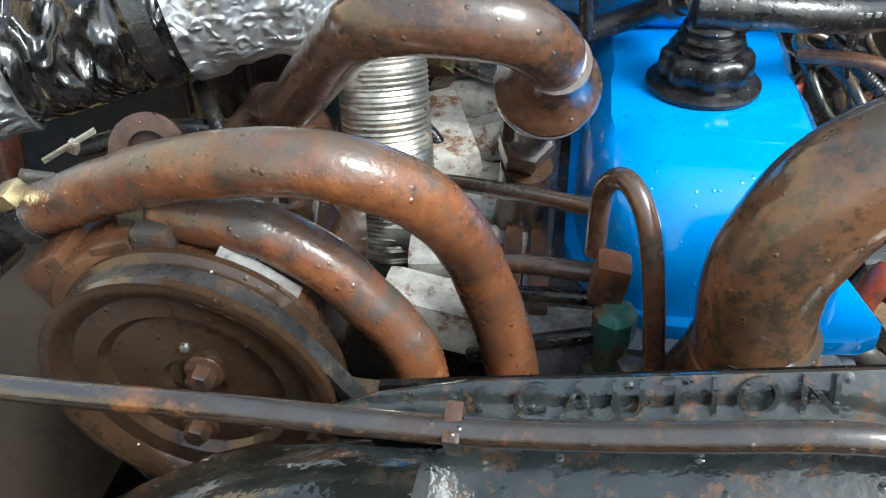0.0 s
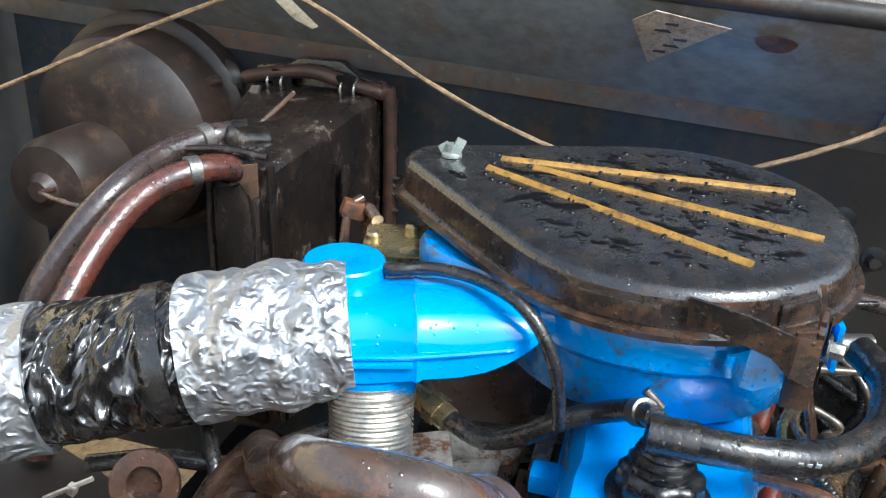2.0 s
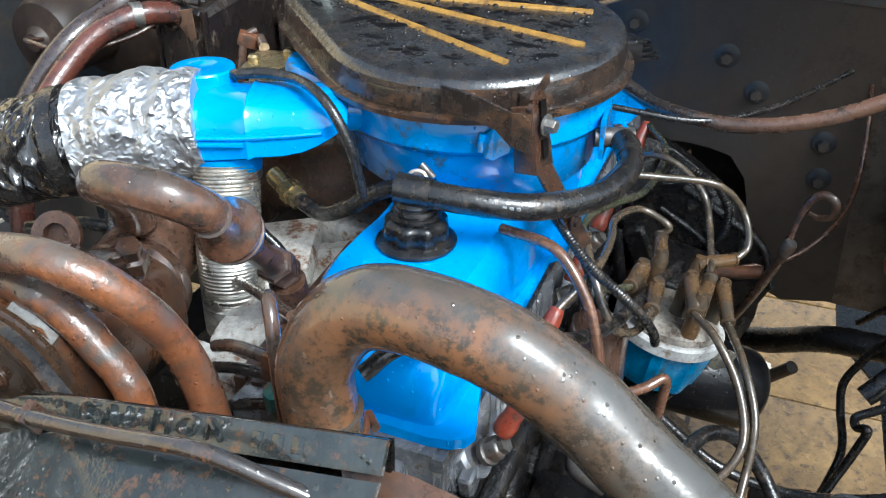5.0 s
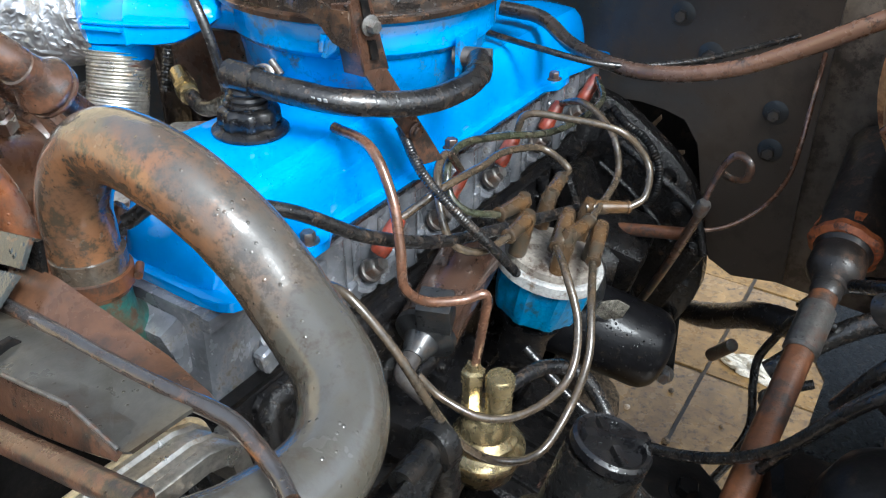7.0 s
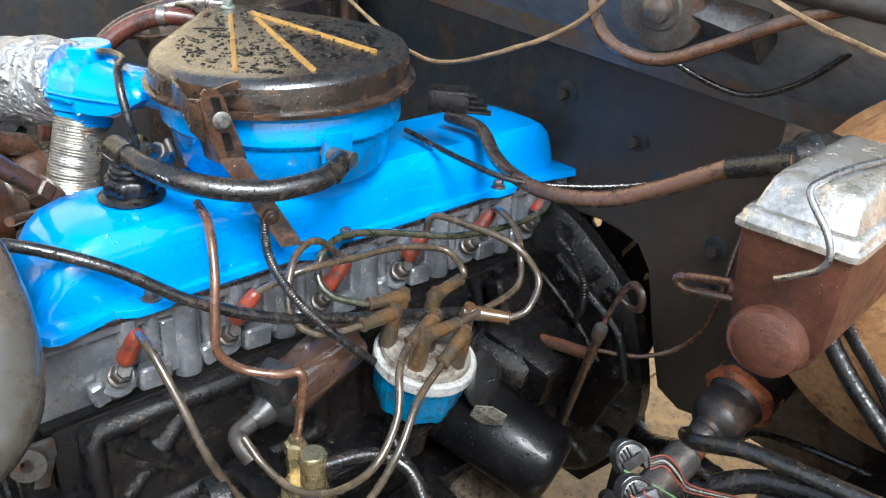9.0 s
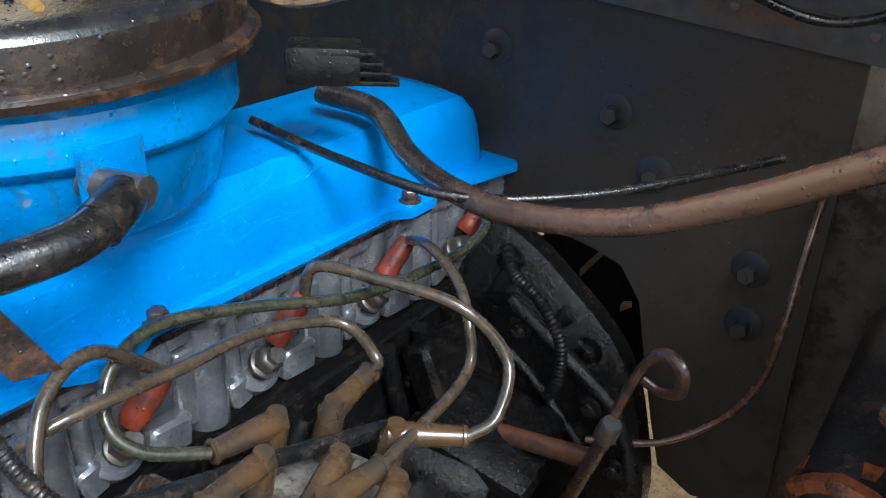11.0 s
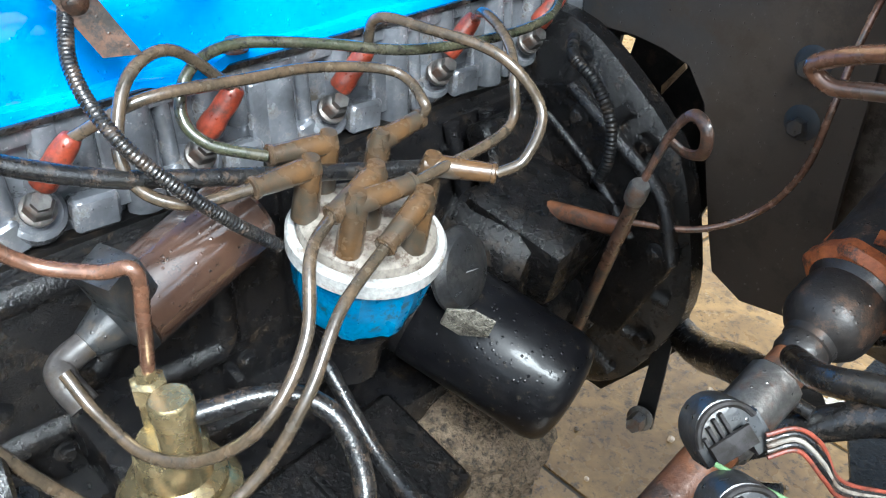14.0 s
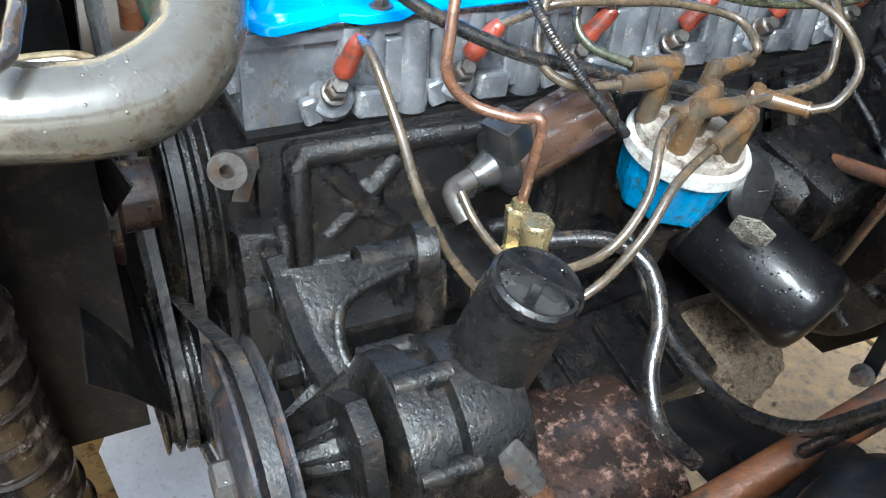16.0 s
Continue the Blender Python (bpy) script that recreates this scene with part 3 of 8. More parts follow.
for at, sc, tw in (((0.03, 0.675, -0.04), 0.018, -10), ((0.1, 0.66, -0.1), 0.012, 35)):
    u = Vector((math.cos(radians(tw)), 0.1, math.sin(radians(tw))))
    solo("tan_scrap", slab([(0, 0), (sc, 0.1 * sc), (1.1 * sc, 0.5 * sc), (0.5 * sc, 0.7 * sc), (0.1 * sc, 0.4 * sc)], at, u, (-u.z, 0.3, u.x), 0.002, 0.0005), CORD, "small tan scrap added behind the engine", "insulation scrap", "insulation scraps")
fender = solo("wall_inner_fender", slab([(-0.45, -0.3), (-0.45, 0.0), (0.2, 0.06), (0.66, 0.2), (0.66, -0.3), (0.3, -0.32), (0.0, -0.2)], (0.74, 0, 0), (0, 1, 0), (0, 0, 1), 0.005, 0.001),
              OILY_FLAT, "black painted steel inner fender", "inner fender", kind="structure")
solo("wall_inner_fender_far", slab([(-0.5, -0.4), (-0.5, 0.15), (0.66, 0.25), (0.66, -0.4)], (-0.97, 0, 0), (0, 1, 0), (0, 0, 1), 0.005, 0.001),
                FIREWALL, "dark grimy steel inner fender", "inner fender", kind="structure")
hood = solo("ceiling_hood", slab([(-0.66, 0.0), (-0.66, 1.1), (0.66, 1.1), (0.66, 0.0)], (0, 0.64, 0.45), (1, 0, 0), (0, -0.36, 0.933), 0.03, 0.004),
            surface("dark_hood_underside", (0.03, 0.036, 0.042), (0.045, 0.048, 0.05), (0.4, 0.6), 0, 8, 0.1, (0.05, 0.03, 0.02), 0.3, 8),
            "raised hood with a dark blue-black underside", "hood", kind="structure")
# out of view, added so the wet lid mirrors a bright tan tone
yard = solo("wall_backdrop", slab([(-8, -0.8), (9, -0.8), (9, 3.0), (-8, 3.0)], (-4.5, 0, 0), (0, 1, 0), (0, 0, 1), 0.2, 0.01),
            surface("tan_backdrop", (0.78, 0.62, 0.38), (0.7, 0.55, 0.33), (0.7, 0.9), 0, 2, 0.3, (0.3, 0.22, 0.13), 0.3, 3), "unseen tan backdrop wall added for the lid to reflect", "yard wall", kind="structure")

# ---- engine ----
engine = thing("engine_block", (-0.08, 0.27, -0.25), "oily black cast-iron inline engine block with bare grey head", "engine block")
part("block", box((-0.085, 0.265, -0.175), (0.17, 0.64, 0.25), bev=0.012), OILY, engine, "oil-soaked black cast block")
part("head", box((-0.088, 0.265, -0.008), (0.15, 0.645, 0.08), bev=0.004), CAST, engine, "bare grey cast cylinder head")
def head_box(name, y, z, sy, sz, out, bev, lean=0):
    part(name, box((-0.013 + out / 2, y, z), (out, sy, sz), (lean, 0, 0), bev, 3), CAST, engine)


part("head_ledge", box((-0.012, 0.265, 0.024), (0.012, 0.645, 0.012), bev=0.003), CAST, engine, "grimy ledge under the valve cover")
for i in range(6):
    y = 0.104 * i + 0.012
    part("head_column", tube([(-0.011, y + 0.064, -0.047), (-0.011, y + 0.064, -0.01), (-0.013, y + 0.064, 0.026)], 0.0135, 24, 5), CAST, engine)
    part("head_column", tube([(-0.012, y + 0.033, -0.012), (-0.012, y + 0.034, 0.01), (-0.013, y + 0.035, 0.026)], 0.0075, 18, 5), CAST, engine)
    part("head_column", tube([(-0.012, y + 0.087, -0.047), (-0.012, y + 0.086, -0.01), (-0.013, y + 0.085, 0.026)], 0.006, 18, 5), CAST, engine)
    head_box("head_foot", y + 0.029, -0.034, 0.03, 0.024, 0.016, 0.0078, -4)
    head_box("head_web", y + 0.047, -0.012, 0.014, 0.055, 0.009, 0.0044)
    head_box("head_web", y - 0.02, -0.035, 0.016, 0.022, 0.012, 0.0058, 14)
    part("head_column", tube([(-0.012, y + 0.012, -0.014), (-0.0115, y + 0.012, 0.008), (-0.013, y + 0.013, 0.026)], 0.0095, 20, 5), CAST, engine)
    part("plug_boss", lathe((-0.013, y - 0.003, -0.03), (0.75, 0, 0.66), [(0.0185, 0), (0.0175, 0.008), (0.0145, 0.0105), (0.011, 0.0095)], 26), CAST, engine)
part("head_gasket", box((-0.084, 0.265, -0.05), (0.164, 0.648, 0.005), bev=0.001), OILY_FLAT, engine, "oily head gasket edge")
# pressed side covers with raised borders and cross ribs
def rib(pts, r, parent, name="rib"):
    return part(name, tube(pts, r, 12, smooth=False), OILY, parent)


cov = part("side_cover", slab([(-0.035, -0.178), (-0.035, -0.06), (-0.028, -0.054), (0.225, -0.056), (0.232, -0.062), (0.232, -0.18), (0.225, -0.188), (-0.028, -0.186)], (0.0, 0, 0), (0, 1, 0), (0, 0, 1), 0.006, 0.003), OILY, engine, "oil-caked pressed steel side cover with cross ribs")
rib([(0.0035, -0.018, -0.175), (0.0035, -0.024, -0.168), (0.0035, -0.024, -0.073), (0.0035, -0.018, -0.066), (0.0035, 0.205, -0.068), (0.0035, 0.212, -0.074), (0.0035, 0.212, -0.17), (0.0035, 0.205, -0.177), (0.0035, -0.018, -0.175)], 0.011, cov, "raised_border")
for y in (0.03, 0.15):
    part("boss", lathe((0.003, y, -0.116), (1, 0, 0), [(0.022, 0), (0.018, 0.005), (0.013, 0.008), (0.011, 0.0085), (0.007, 0.007), (0, 0.007)], 22, jag=lambda a, h: 1 + 0.08 * math.sin(3 * a + 40 * h)), OILY, cov)
    for s, w, r in ((-1, 1, 0.0095), (1, 1, 0.0095), (-1, -0.8, 0.0075), (1, -0.8, 0.0075)):
        rib([(0.005, y + s * 0.006, -0.116 + w * 0.008), (0.0045, y + s * 0.03, -0.116 + w * 0.036)], r, cov)
cov = part("side_cover", slab([(0.27, -0.19), (0.27, -0.06), (0.56, -0.06), (0.56, -0.19)], (0.0, 0, 0), (0, 1, 0), (0, 0, 1), 0.006, 0.003), OILY, engine)
for y in (0.32, 0.46):
    for s in (-1, 1):
        rib([(0.007, y - 0.03, -0.12 - s * 0.04), (0.007, y + 0.03, -0.12 + s * 0.04)], 0.006, cov)
part("pan_rail", box((-0.06, 0.26, -0.3), (0.24, 0.6, 0.03), bev=0.006), OILY, engine)
part("oil_pan", loft([[(x * w - 0.07, y, z) for x, y in ((-0.1, 0.0), (0.1, 0.0), (0.1, 0.52), (-0.1, 0.52))] for w, z in ((1.05, -0.31), (1.0, -0.34), (0.85, -0.42))]), OILY_FLAT, engine)
part("timing_cover", box((-0.085, -0.07, -0.17), (0.16, 0.035, 0.2), bev=0.015), OILY, engine)
fcast = part("front_casting", loft([[(x + dx, y, z) for x, z in ((-0.09, -0.28), (0.004, -0.28), (0.02, -0.25), (0.022, -0.16), (0.01, -0.125), (-0.03, -0.115), (-0.09, -0.115))] for y, dx in ((-0.078, -0.012), (-0.074, -0.003), (-0.06, 0.0), (-0.05, 0.004), (-0.035, 0.004))]), OILY, engine, "lumpy oil-caked front casting")
for y, z, r in ((-0.056, -0.13, 0.008), (-0.05, -0.2, 0.009), (-0.052, -0.26, 0.008)):
    part("casting_bolt", bolt((0.022, y, z), (1, -0.1, 0.2), r, 0.012), OILY, fcast)
part("casting_ridge", tube([(0.012, -0.04, -0.118), (0.024, -0.042, -0.16), (0.026, -0.043, -0.22), (0.018, -0.043, -0.28)], 0.0075, 14, 6), OILY, fcast)
for y in (0.0, 0.085, 0.17, 0.225):
    part("cover_bolt", bolt((0.006, y, -0.196), (1, 0, 0), 0.006, 0.006), OILY, engine)
part("lower_flange", box((0.012, 0.19, -0.235), (0.03, 0.44, 0.016), (0, 12, 0), 0.004), OILY, engine, "oily lower flange of the block")
for k in range(5):
    part("flange_web", box((0.01, 0.06 + 0.075 * k, -0.215), (0.022, 0.008, 0.04), (0, 10, 0), 0.003), OILY, engine)
# engine lug with its eye
bm = lathe((0.008, -0.076, -0.063), (0.9, -0.35, 0.2), [(0.0055, 0), (0.0145, 0), (0.0145, 0.007), (0.0055, 0.007), (0.0055, 0)], 28)
add_box(bm, (0.006, -0.066, -0.079), (0.008, 0.014, 0.03), (-18, 0, 0), 0.003)
add_box(bm, (0.002, -0.062, -0.062), (0.008, 0.02, 0.018), (0, 0, 0), 0.004)
part("lifting_lug", bm, DULL_STEEL, engine, "dull steel lug with an open eye")
# bell housing and rear castings
BELL_LOOM = [(0.05, 0.53, 0.0), (0.077, 0.497, 0.0), (0.105, 0.49, -0.01), (0.124, 0.49, -0.035), (0.127, 0.49, -0.065), (0.118, 0.495, -0.09)]
bell = part("bell_housing", lathe((-0.025, 0.55, -0.2), (0, 1, 0), [(0.12, -0.03), (0.15, -0.01), (0.198, 0.004), (0.206, 0.012), (0.206, 0.03), (0.17, 0.046)], 64, jag=lambda a, h: 1 + 0.012 * math.sin(9 * a)), OILY_BELL, engine, "oily ribbed bell housing")
for k in range(11):
    a = radians(-40 + 18 * k)
    rib([(-0.025 + 0.09 * math.cos(a), 0.535, -0.2 + 0.09 * math.sin(a)), (-0.025 + 0.196 * math.cos(a), 0.552, -0.2 + 0.196 * math.sin(a))], 0.0075, bell)
cover = part("cover_plate", slab([(0.03, -0.04), (0.072, -0.026), (0.125, -0.058), (0.172, -0.088), (0.192, -0.14), (0.15, -0.24), (0.03, -0.24)], (0, 0.515, 0), (1, 0, 0), (0, 0, 1), 0.01, 0.004), OILY_BELL, bell, "wet black pressed cover plate")
part("plate_edge", tube([(0.072, 0.505, -0.027), (0.125, 0.505, -0.058), (0.17, 0.505, -0.088), (0.19, 0.505, -0.14)], 0.0055, 12, 6), OILY, cover, "raised wet edge of the plate")
part("plate_rib", tube([(0.05, 0.506, -0.06), (0.1, 0.505, -0.09), (0.15, 0.505, -0.135)], 0.004, 10, 6), OILY, cover)
for x, z in ((0.085, -0.048), (0.15, -0.09), (0.176, -0.135)):
    part("cover_screw", bolt((x, 0.504, z), (0, -1, 0), 0.006, 0.006), OILY, cover)
hose("corrugated_loom", BELL_LOOM, 0.0045, OILY_FLAT, "black corrugated loom lying on the bell housing", "wiring loom", seg=14, n=30, ring=lambda s: 1 + 0.12 * math.cos(s * 2 * math.pi / 0.0035))
for k in range(5):
    a = radians(-20 + 30 * k)
    part("flange_bolt", bolt((-0.025 + 0.19 * math.cos(a), 0.553, -0.2 + 0.19 * math.sin(a)), (0, -1, 0), 0.008, 0.009), OILY_BELL, bell)
part("accessory_housing", box((0.085, 0.46, -0.135), (0.1, 0.09, 0.07), (10, 15, 10), 0.022, 4), OILY_DARK, engine, "oily black housing beside the bell housing")
part("starter_motor", lathe((0.06, 0.4, -0.225), (0.15, 1, -0.12), [(0.0, -0.004), (0.03, -0.002), (0.04, 0.004), (0.042, 0.03), (0.045, 0.032), (0.045, 0.12), (0.038, 0.14), (0.036, 0.19)], 32), OILY_DARK, engine, "oily black starter motor")
part("solenoid", lathe((0.078, 0.44, -0.16), (0.1, 1, -0.3), [(0, 0), (0.02, 0.0), (0.024, 0.004), (0.024, 0.07), (0.018, 0.08)], 24), OILY_DARK, engine)
part("gusset", box((0.045, 0.51, -0.1), (0.03, 0.14, 0.09), (0, -25, 0), 0.012, 3), OILY_DARK, engine)
part("cylinder_boss", lathe((0.04, 0.42, -0.14), (1, 0.2, -0.1), [(0.036, 0), (0.036, 0.06), (0.028, 0.075), (0, 0.075)], 26), OILY_DARK, engine)
part("flywheel_cover", slab([(-0.05, -0.2), (0.13, -0.24), (0.15, -0.335), (0.06, -0.46), (-0.1, -0.46)], (0, 0.655, 0), (1, 0, 0), (0, 0, 1), 0.01, 0.004), OILY_FLAT, engine, "smooth black flywheel cover")
for k, (dy, dz) in enumerate(((0.02, -0.07), (0.06, -0.085), (0.1, -0.08), (0.14, -0.095))):
    rib([(0.012, 0.41 + dy, -0.06), (0.022, 0.41 + dy + 0.01, dz - 0.06)], 0.007, engine, "block_rib")
# spark plugs
for i in range(6):
    y = 0.104 * i + 0.008
    bm = lathe((0.0, y, -0.02), (0.75, 0.0, 0.66), [(0.0095, 0), (0.0105, 0.002), (0.0105, 0.005), (0.009, 0.006)], 16)
    add_lathe(bm, (0.004, y, -0.016), (0.75, 0, 0.66), [(0.009, 0), (0.009, 0.008), (0.008, 0.01), (0.006, 0.011), (0.006, 0.016)], 6)
    part("spark_plug", bm, DULL_STEEL, engine, "worn steel spark plug hex")

# ---- valve cover ----
cover = thing("valve_cover", (-0.08, 0.27, 0.033), "bright blue painted steel valve cover on the engine head", "valve cover")


def cover_ring(y, xl, xr, top, lean):
    """One rounded cross-section of the cover between its left and right wall."""
    mid, hw = (xl + xr) / 2, (xr - xl) / 2
    out = []
    for a, b in ((-1.0, 0.0), (-0.985, 0.3), (-0.95, 0.6), (-0.88, 0.82), (-0.76, 0.95), (-0.4, 1.0), (0.0, 1.01), (0.4, 1.0), (0.76, 0.95), (0.88, 0.82), (0.95, 0.6), (0.985, 0.3), (1.0, 0.0)):
        out.append((mid + hw * a, y + lean * b, 0.04 + (top - 0.04) * b))
    return out


rows = [cover_ring(-0.041, -0.092, -0.026, 0.046, 0.0), cover_ring(-0.039, -0.104, -0.019, 0.062, 0.004), cover_ring(-0.033, -0.114, -0.015, 0.078, 0.008), cover_ring(-0.022, -0.124, -0.0125, 0.092, 0.01), cover_ring(-0.005, -0.131, -0.012, 0.1005, 0.008), cover_ring(0.018, -0.136, -0.012, 0.104, 0.003)]
for k in range(28):
    y = 0.04 + k * 0.019
    dent = 0.0045 * max(0, 1 - abs(y - 0.105) / 0.02) + 0.0045 * max(0, 1 - abs(y - 0.36) / 0.02)
    rows.append(cover_ring(y, -0.139 + dent, -0.012 - dent, 0.105 - 0.008 * y, 0))
rows += [cover_ring(0.565, -0.139, -0.012, 0.1, 0), cover_ring(0.58, -0.137, -0.014, 0.095, -0.004), cover_ring(0.59, -0.133, -0.018, 0.08, -0.006), cover_ring(0.594, -0.127, -0.024, 0.055, -0.003)]
part("shell", loft(rows), BLUE, cover)
out = []
for a, b in ((-0.143, 0.012), (-0.136, -0.01), (-0.124, -0.027), (-0.108, -0.041), (-0.092, -0.048), (-0.02, -0.05), (-0.006, -0.048), (0.003, -0.043), (0.007, -0.034)):
    out.append((a, b))
for i in range(7):
    y = 0.045 + i * 0.0875
    out += [(-0.006, y - 0.03), (0.004, y - 0.014), (0.004, y + 0.014), (-0.006, y + 0.03)] if i in (0, 2, 5) else []
out += [(0.005, 0.57), (0.012, 0.6), (0.006, 0.609), (-0.14, 0.609), (-0.143, 0.6)]
part("flange", slab(out, (0, 0, 0.032), (1, 0, 0), (0, 1, 0), 0.008, 0.003), BLUE, cover)
part("gasket", box((-0.076, 0.285, 0.0305), (0.146, 0.635, 0.004), bev=0.001), HOSE_BLACK, cover, "black rubber gasket edge")
for y in (0.048, 0.255, 0.478):
    part("cover_bolt", bolt((-0.007, y, 0.04), (0, 0, 1), 0.006, 0.007), RUST_DARK if y > 0.2 else DULL_STEEL, cover, "rust-brown cover bolt")
part("side_tab", box((-0.145, 0.13, 0.055), (0.022, 0.02, 0.014), bev=0.003), BLUE, cover)

# oil filler cap with breather
cap = thing("oil_filler_cap", (-0.077, 0.07, 0.105), "wet black rubber oil filler breather cap on the blue cover", "oil cap")
part("disc", lathe((-0.077, 0.07, 0.105), (0, 0, 1), [(0.026, 0), (0.0295, 0.001), (0.0295, 0.003), (0.0255, 0.0055), (0.02, 0.0065)], 36), CAP_BLACK, cap, "black steel disc")
part("bellows", lathe((-0.077, 0.07, 0.111), (0, 0, 1), [(0.0222, 0), (0.0232, 0.003), (0.0225, 0.012), (0.0205, 0.0145), (0.0175, 0.0155), (0.0185, 0.0175), (0.0178, 0.0195), (0.0158, 0.0202), (0.0168, 0.0222), (0.016, 0.0245), (0.0142, 0.0255), (0.0148, 0.0275), (0.0128, 0.031), (0.0118, 0.04), (0, 0.044)], 48,
     jag=lambda a, h: 1 + (0.05 * math.tanh(4 * math.cos(8 * a)) if h < 0.016 else 0)), CAP_BLACK, cap, "ribbed black rubber grommet")

# ---- air cleaner ----
AC_C, AC_R, TIP_C, TIP_R = (-0.096, 0.243), 0.129, (-0.268, 0.284), 0.034
air = thing("air_cleaner", (-0.09, 0.238, 0.1), "round blue air cleaner with a wet black teardrop lid", "air cleaner")
rim = hull_outline(AC_C, AC_R, TIP_C, TIP_R)
tip = lambda y: -0.0045 + 0.055 * (y - 0.29)  # the lid leans a little to the front
LID_SKIRT = surface("rust_stained_lid_skirt", (0.022, 0.018, 0.016), (0.04, 0.027, 0.02), (0.18, 0.36), 0, 30, 0.2, (0.085, 0.045, 0.024), 0.4, 30, 1.0, 0.5, drop_size=280.0)
shell = lambda prof: loft([[(x, y, z + tip(y)) for x, y in shrink(rim, d)] for d, z in prof])
SKIRT = ((0.0005, 0.1935), (-0.0015, 0.1955), (0.0, 0.198), (0.0025, 0.1995), (0.0028, 0.207), (0.0032, 0.2145), (0.0038, 0.2185))
CROWN = ((0.0038, 0.2185), (0.0052, 0.2212), (0.008, 0.2236), (0.012, 0.2249), (0.018, 0.2256), (0.031, 0.226))
lidob = part("lid", shell(CROWN), LID, air, "wet black pressed steel lid with rain puddles")
part("lid_skirt", shell(SKIRT), LID_SKIRT, lidob, "rust-stained upright skirt of the lid")
for mid in (-0.78, -1.72):
    rows = []
    for k in range(9):
        a = mid + 0.02 * (k - 4) * 2.4
        c, s = math.cos(a), math.sin(a)
        rows.append([(AC_C[0] + c * (AC_R - q), AC_C[1] + s * (AC_R - q), z + tip(AC_C[1] + s * AC_R)) for q, z in ((0.001, 0.202), (0.0008, 0.2035), (0.0008, 0.2135), (0.0012, 0.215), (0.005, 0.215), (0.005, 0.202))])
    part("skirt_pad", loft(rows), LID_SKIRT, lidob, "raised pad pressed into the skirt")
band = [[(x, y, z + 0.6 * tip(y)) for x, y in shrink(rim, d)] for d, z in ((0.006, 0.188), (-0.0035, 0.189), (-0.004, 0.193), (0.004, 0.1945))]
part("lid_rim", loft(band), LID_RIM, air, "rust-edged rolled lower rim")
RIBS = (((-0.222, 0.285), (-0.008, 0.29)), ((-0.195, 0.275), (0.003, 0.212)), ((-0.228, 0.263), (-0.042, 0.16)))
for a, b in RIBS:
    pts = [(a[0] + (b[0] - a[0]) * t, a[1] + (b[1] - a[1]) * t, 0.2262 + tip(a[1] + (b[1] - a[1]) * t)) for t in (0, 0.33, 0.66, 1)]
    part("stripe_rib", tube(pts, 0.0036, 10, flat=0.45, smooth=False), YELLOW, lidob, "raised rib in dull yellow paint")
rw = random.Random(11)
inside = lambda x, y: (Vector((x, y)) - Vector(AC_C)).length < AC_R - 0.03 or (abs(y - 0.262 - 0.25 * (-0.19 - x)) < 0.03 and -0.25 < x < -0.1)
pools = bmesh.new()
made = 0
while made < 90:
    x, y = rw.uniform(-0.25, 0.03), rw.uniform(0.13, 0.35)
    if not inside(x, y):
        continue
    if any(abs((x - a[0]) * (b[1] - a[1]) - (y - a[1]) * (b[0] - a[0])) / math.hypot(b[0] - a[0], b[1] - a[1]) < 0.009 for a, b in RIBS):
        continue
    made += 1
    big_one = made < 26
    length, wide = (rw.uniform(0.018, 0.04), rw.uniform(0.003, 0.0055)) if big_one else (rw.uniform(0.006, 0.014), rw.uniform(0.0016, 0.003))
    ang = rw.gauss(-0.12, 0.35)
    spine = [(x + length * (u - 0.5) * math.cos(ang) + rw.gauss(0, 0.0016), y + length * (u - 0.5) * math.sin(ang) + rw.gauss(0, 0.0022), 0.0) for u in (0, 0.25, 0.5, 0.75, 1)]
    tmp = tube(spine, wide, 14, 6, ring=lambda s, f=rw.random() * 9, n=length: max(0.12, math.sin(math.pi * min(0.97, max(0.03, s / (n * 1.08)))) ** 0.5 * (1 + 0.55 * noise.noise(Vector((s * 260, f, 0))))))
    for v in tmp.verts:
        v.co.z = v.co.z * 0.28 + 0.226 + tip(v.co.y)
    me = bpy.data.meshes.new("tmp")
    tmp.to_mesh(me)
    tmp.free()
    pools.from_mesh(me)
    bpy.data.meshes.remove(me)
for k in range(1000):
    x, y = rw.uniform(-0.27, 0.04), rw.uniform(0.11, 0.37)
    if not inside(x * 0.97, y):
        continue
    r = 0.0006 + 0.0022 * rw.random() ** 2
    add_lathe(pools, (x, y, 0.2258 + tip(y)), (0, 0, 1), [(r, 0), (r * 0.85, r * 0.4), (r * 0.45, r * 0.65), (0, r * 0.7)], 8)
puddles = solo("rain_puddles", pools, WATER, "rain puddles and drops lying on the black lid", "rain water", kind="stuff")
bm = lathe((-0.26, 0.279, 0.221), (0, 0, 1), [(0.008, 0), (0.008, 0.002), (0.005, 0.004), (0.005, 0.01), (0, 0.011)], 14)
add_box(bm, (-0.255, 0.277, 0.229), (0.008, 0.004, 0.015), (0, 25, 20), 0.0015)
add_box(bm, (-0.266, 0.281, 0.226), (0.009, 0.004, 0.009), (0, -30, 20), 0.0015)
part("wing_nut", bm, surface("pale_zinc_wing_nut", (0.5, 0.55, 0.5), (0.4, 0.44, 0.4), (0.3, 0.5), 0.6, 60, 0.1), lidob, "pale zinc wing nut")
part("canister", lathe((*AC_C, 0), (0, 0, 1), [(0.085, 0.102), (0.1, 0.104), (0.106, 0.11), (0.113, 0.15), (0.119, 0.18), (0.121, 0.19)], 56), BLUE_OLD, air, "stained blue steel canister")
tray = hull_outline(AC_C, 0.119, (-0.226, 0.226), 0.04)
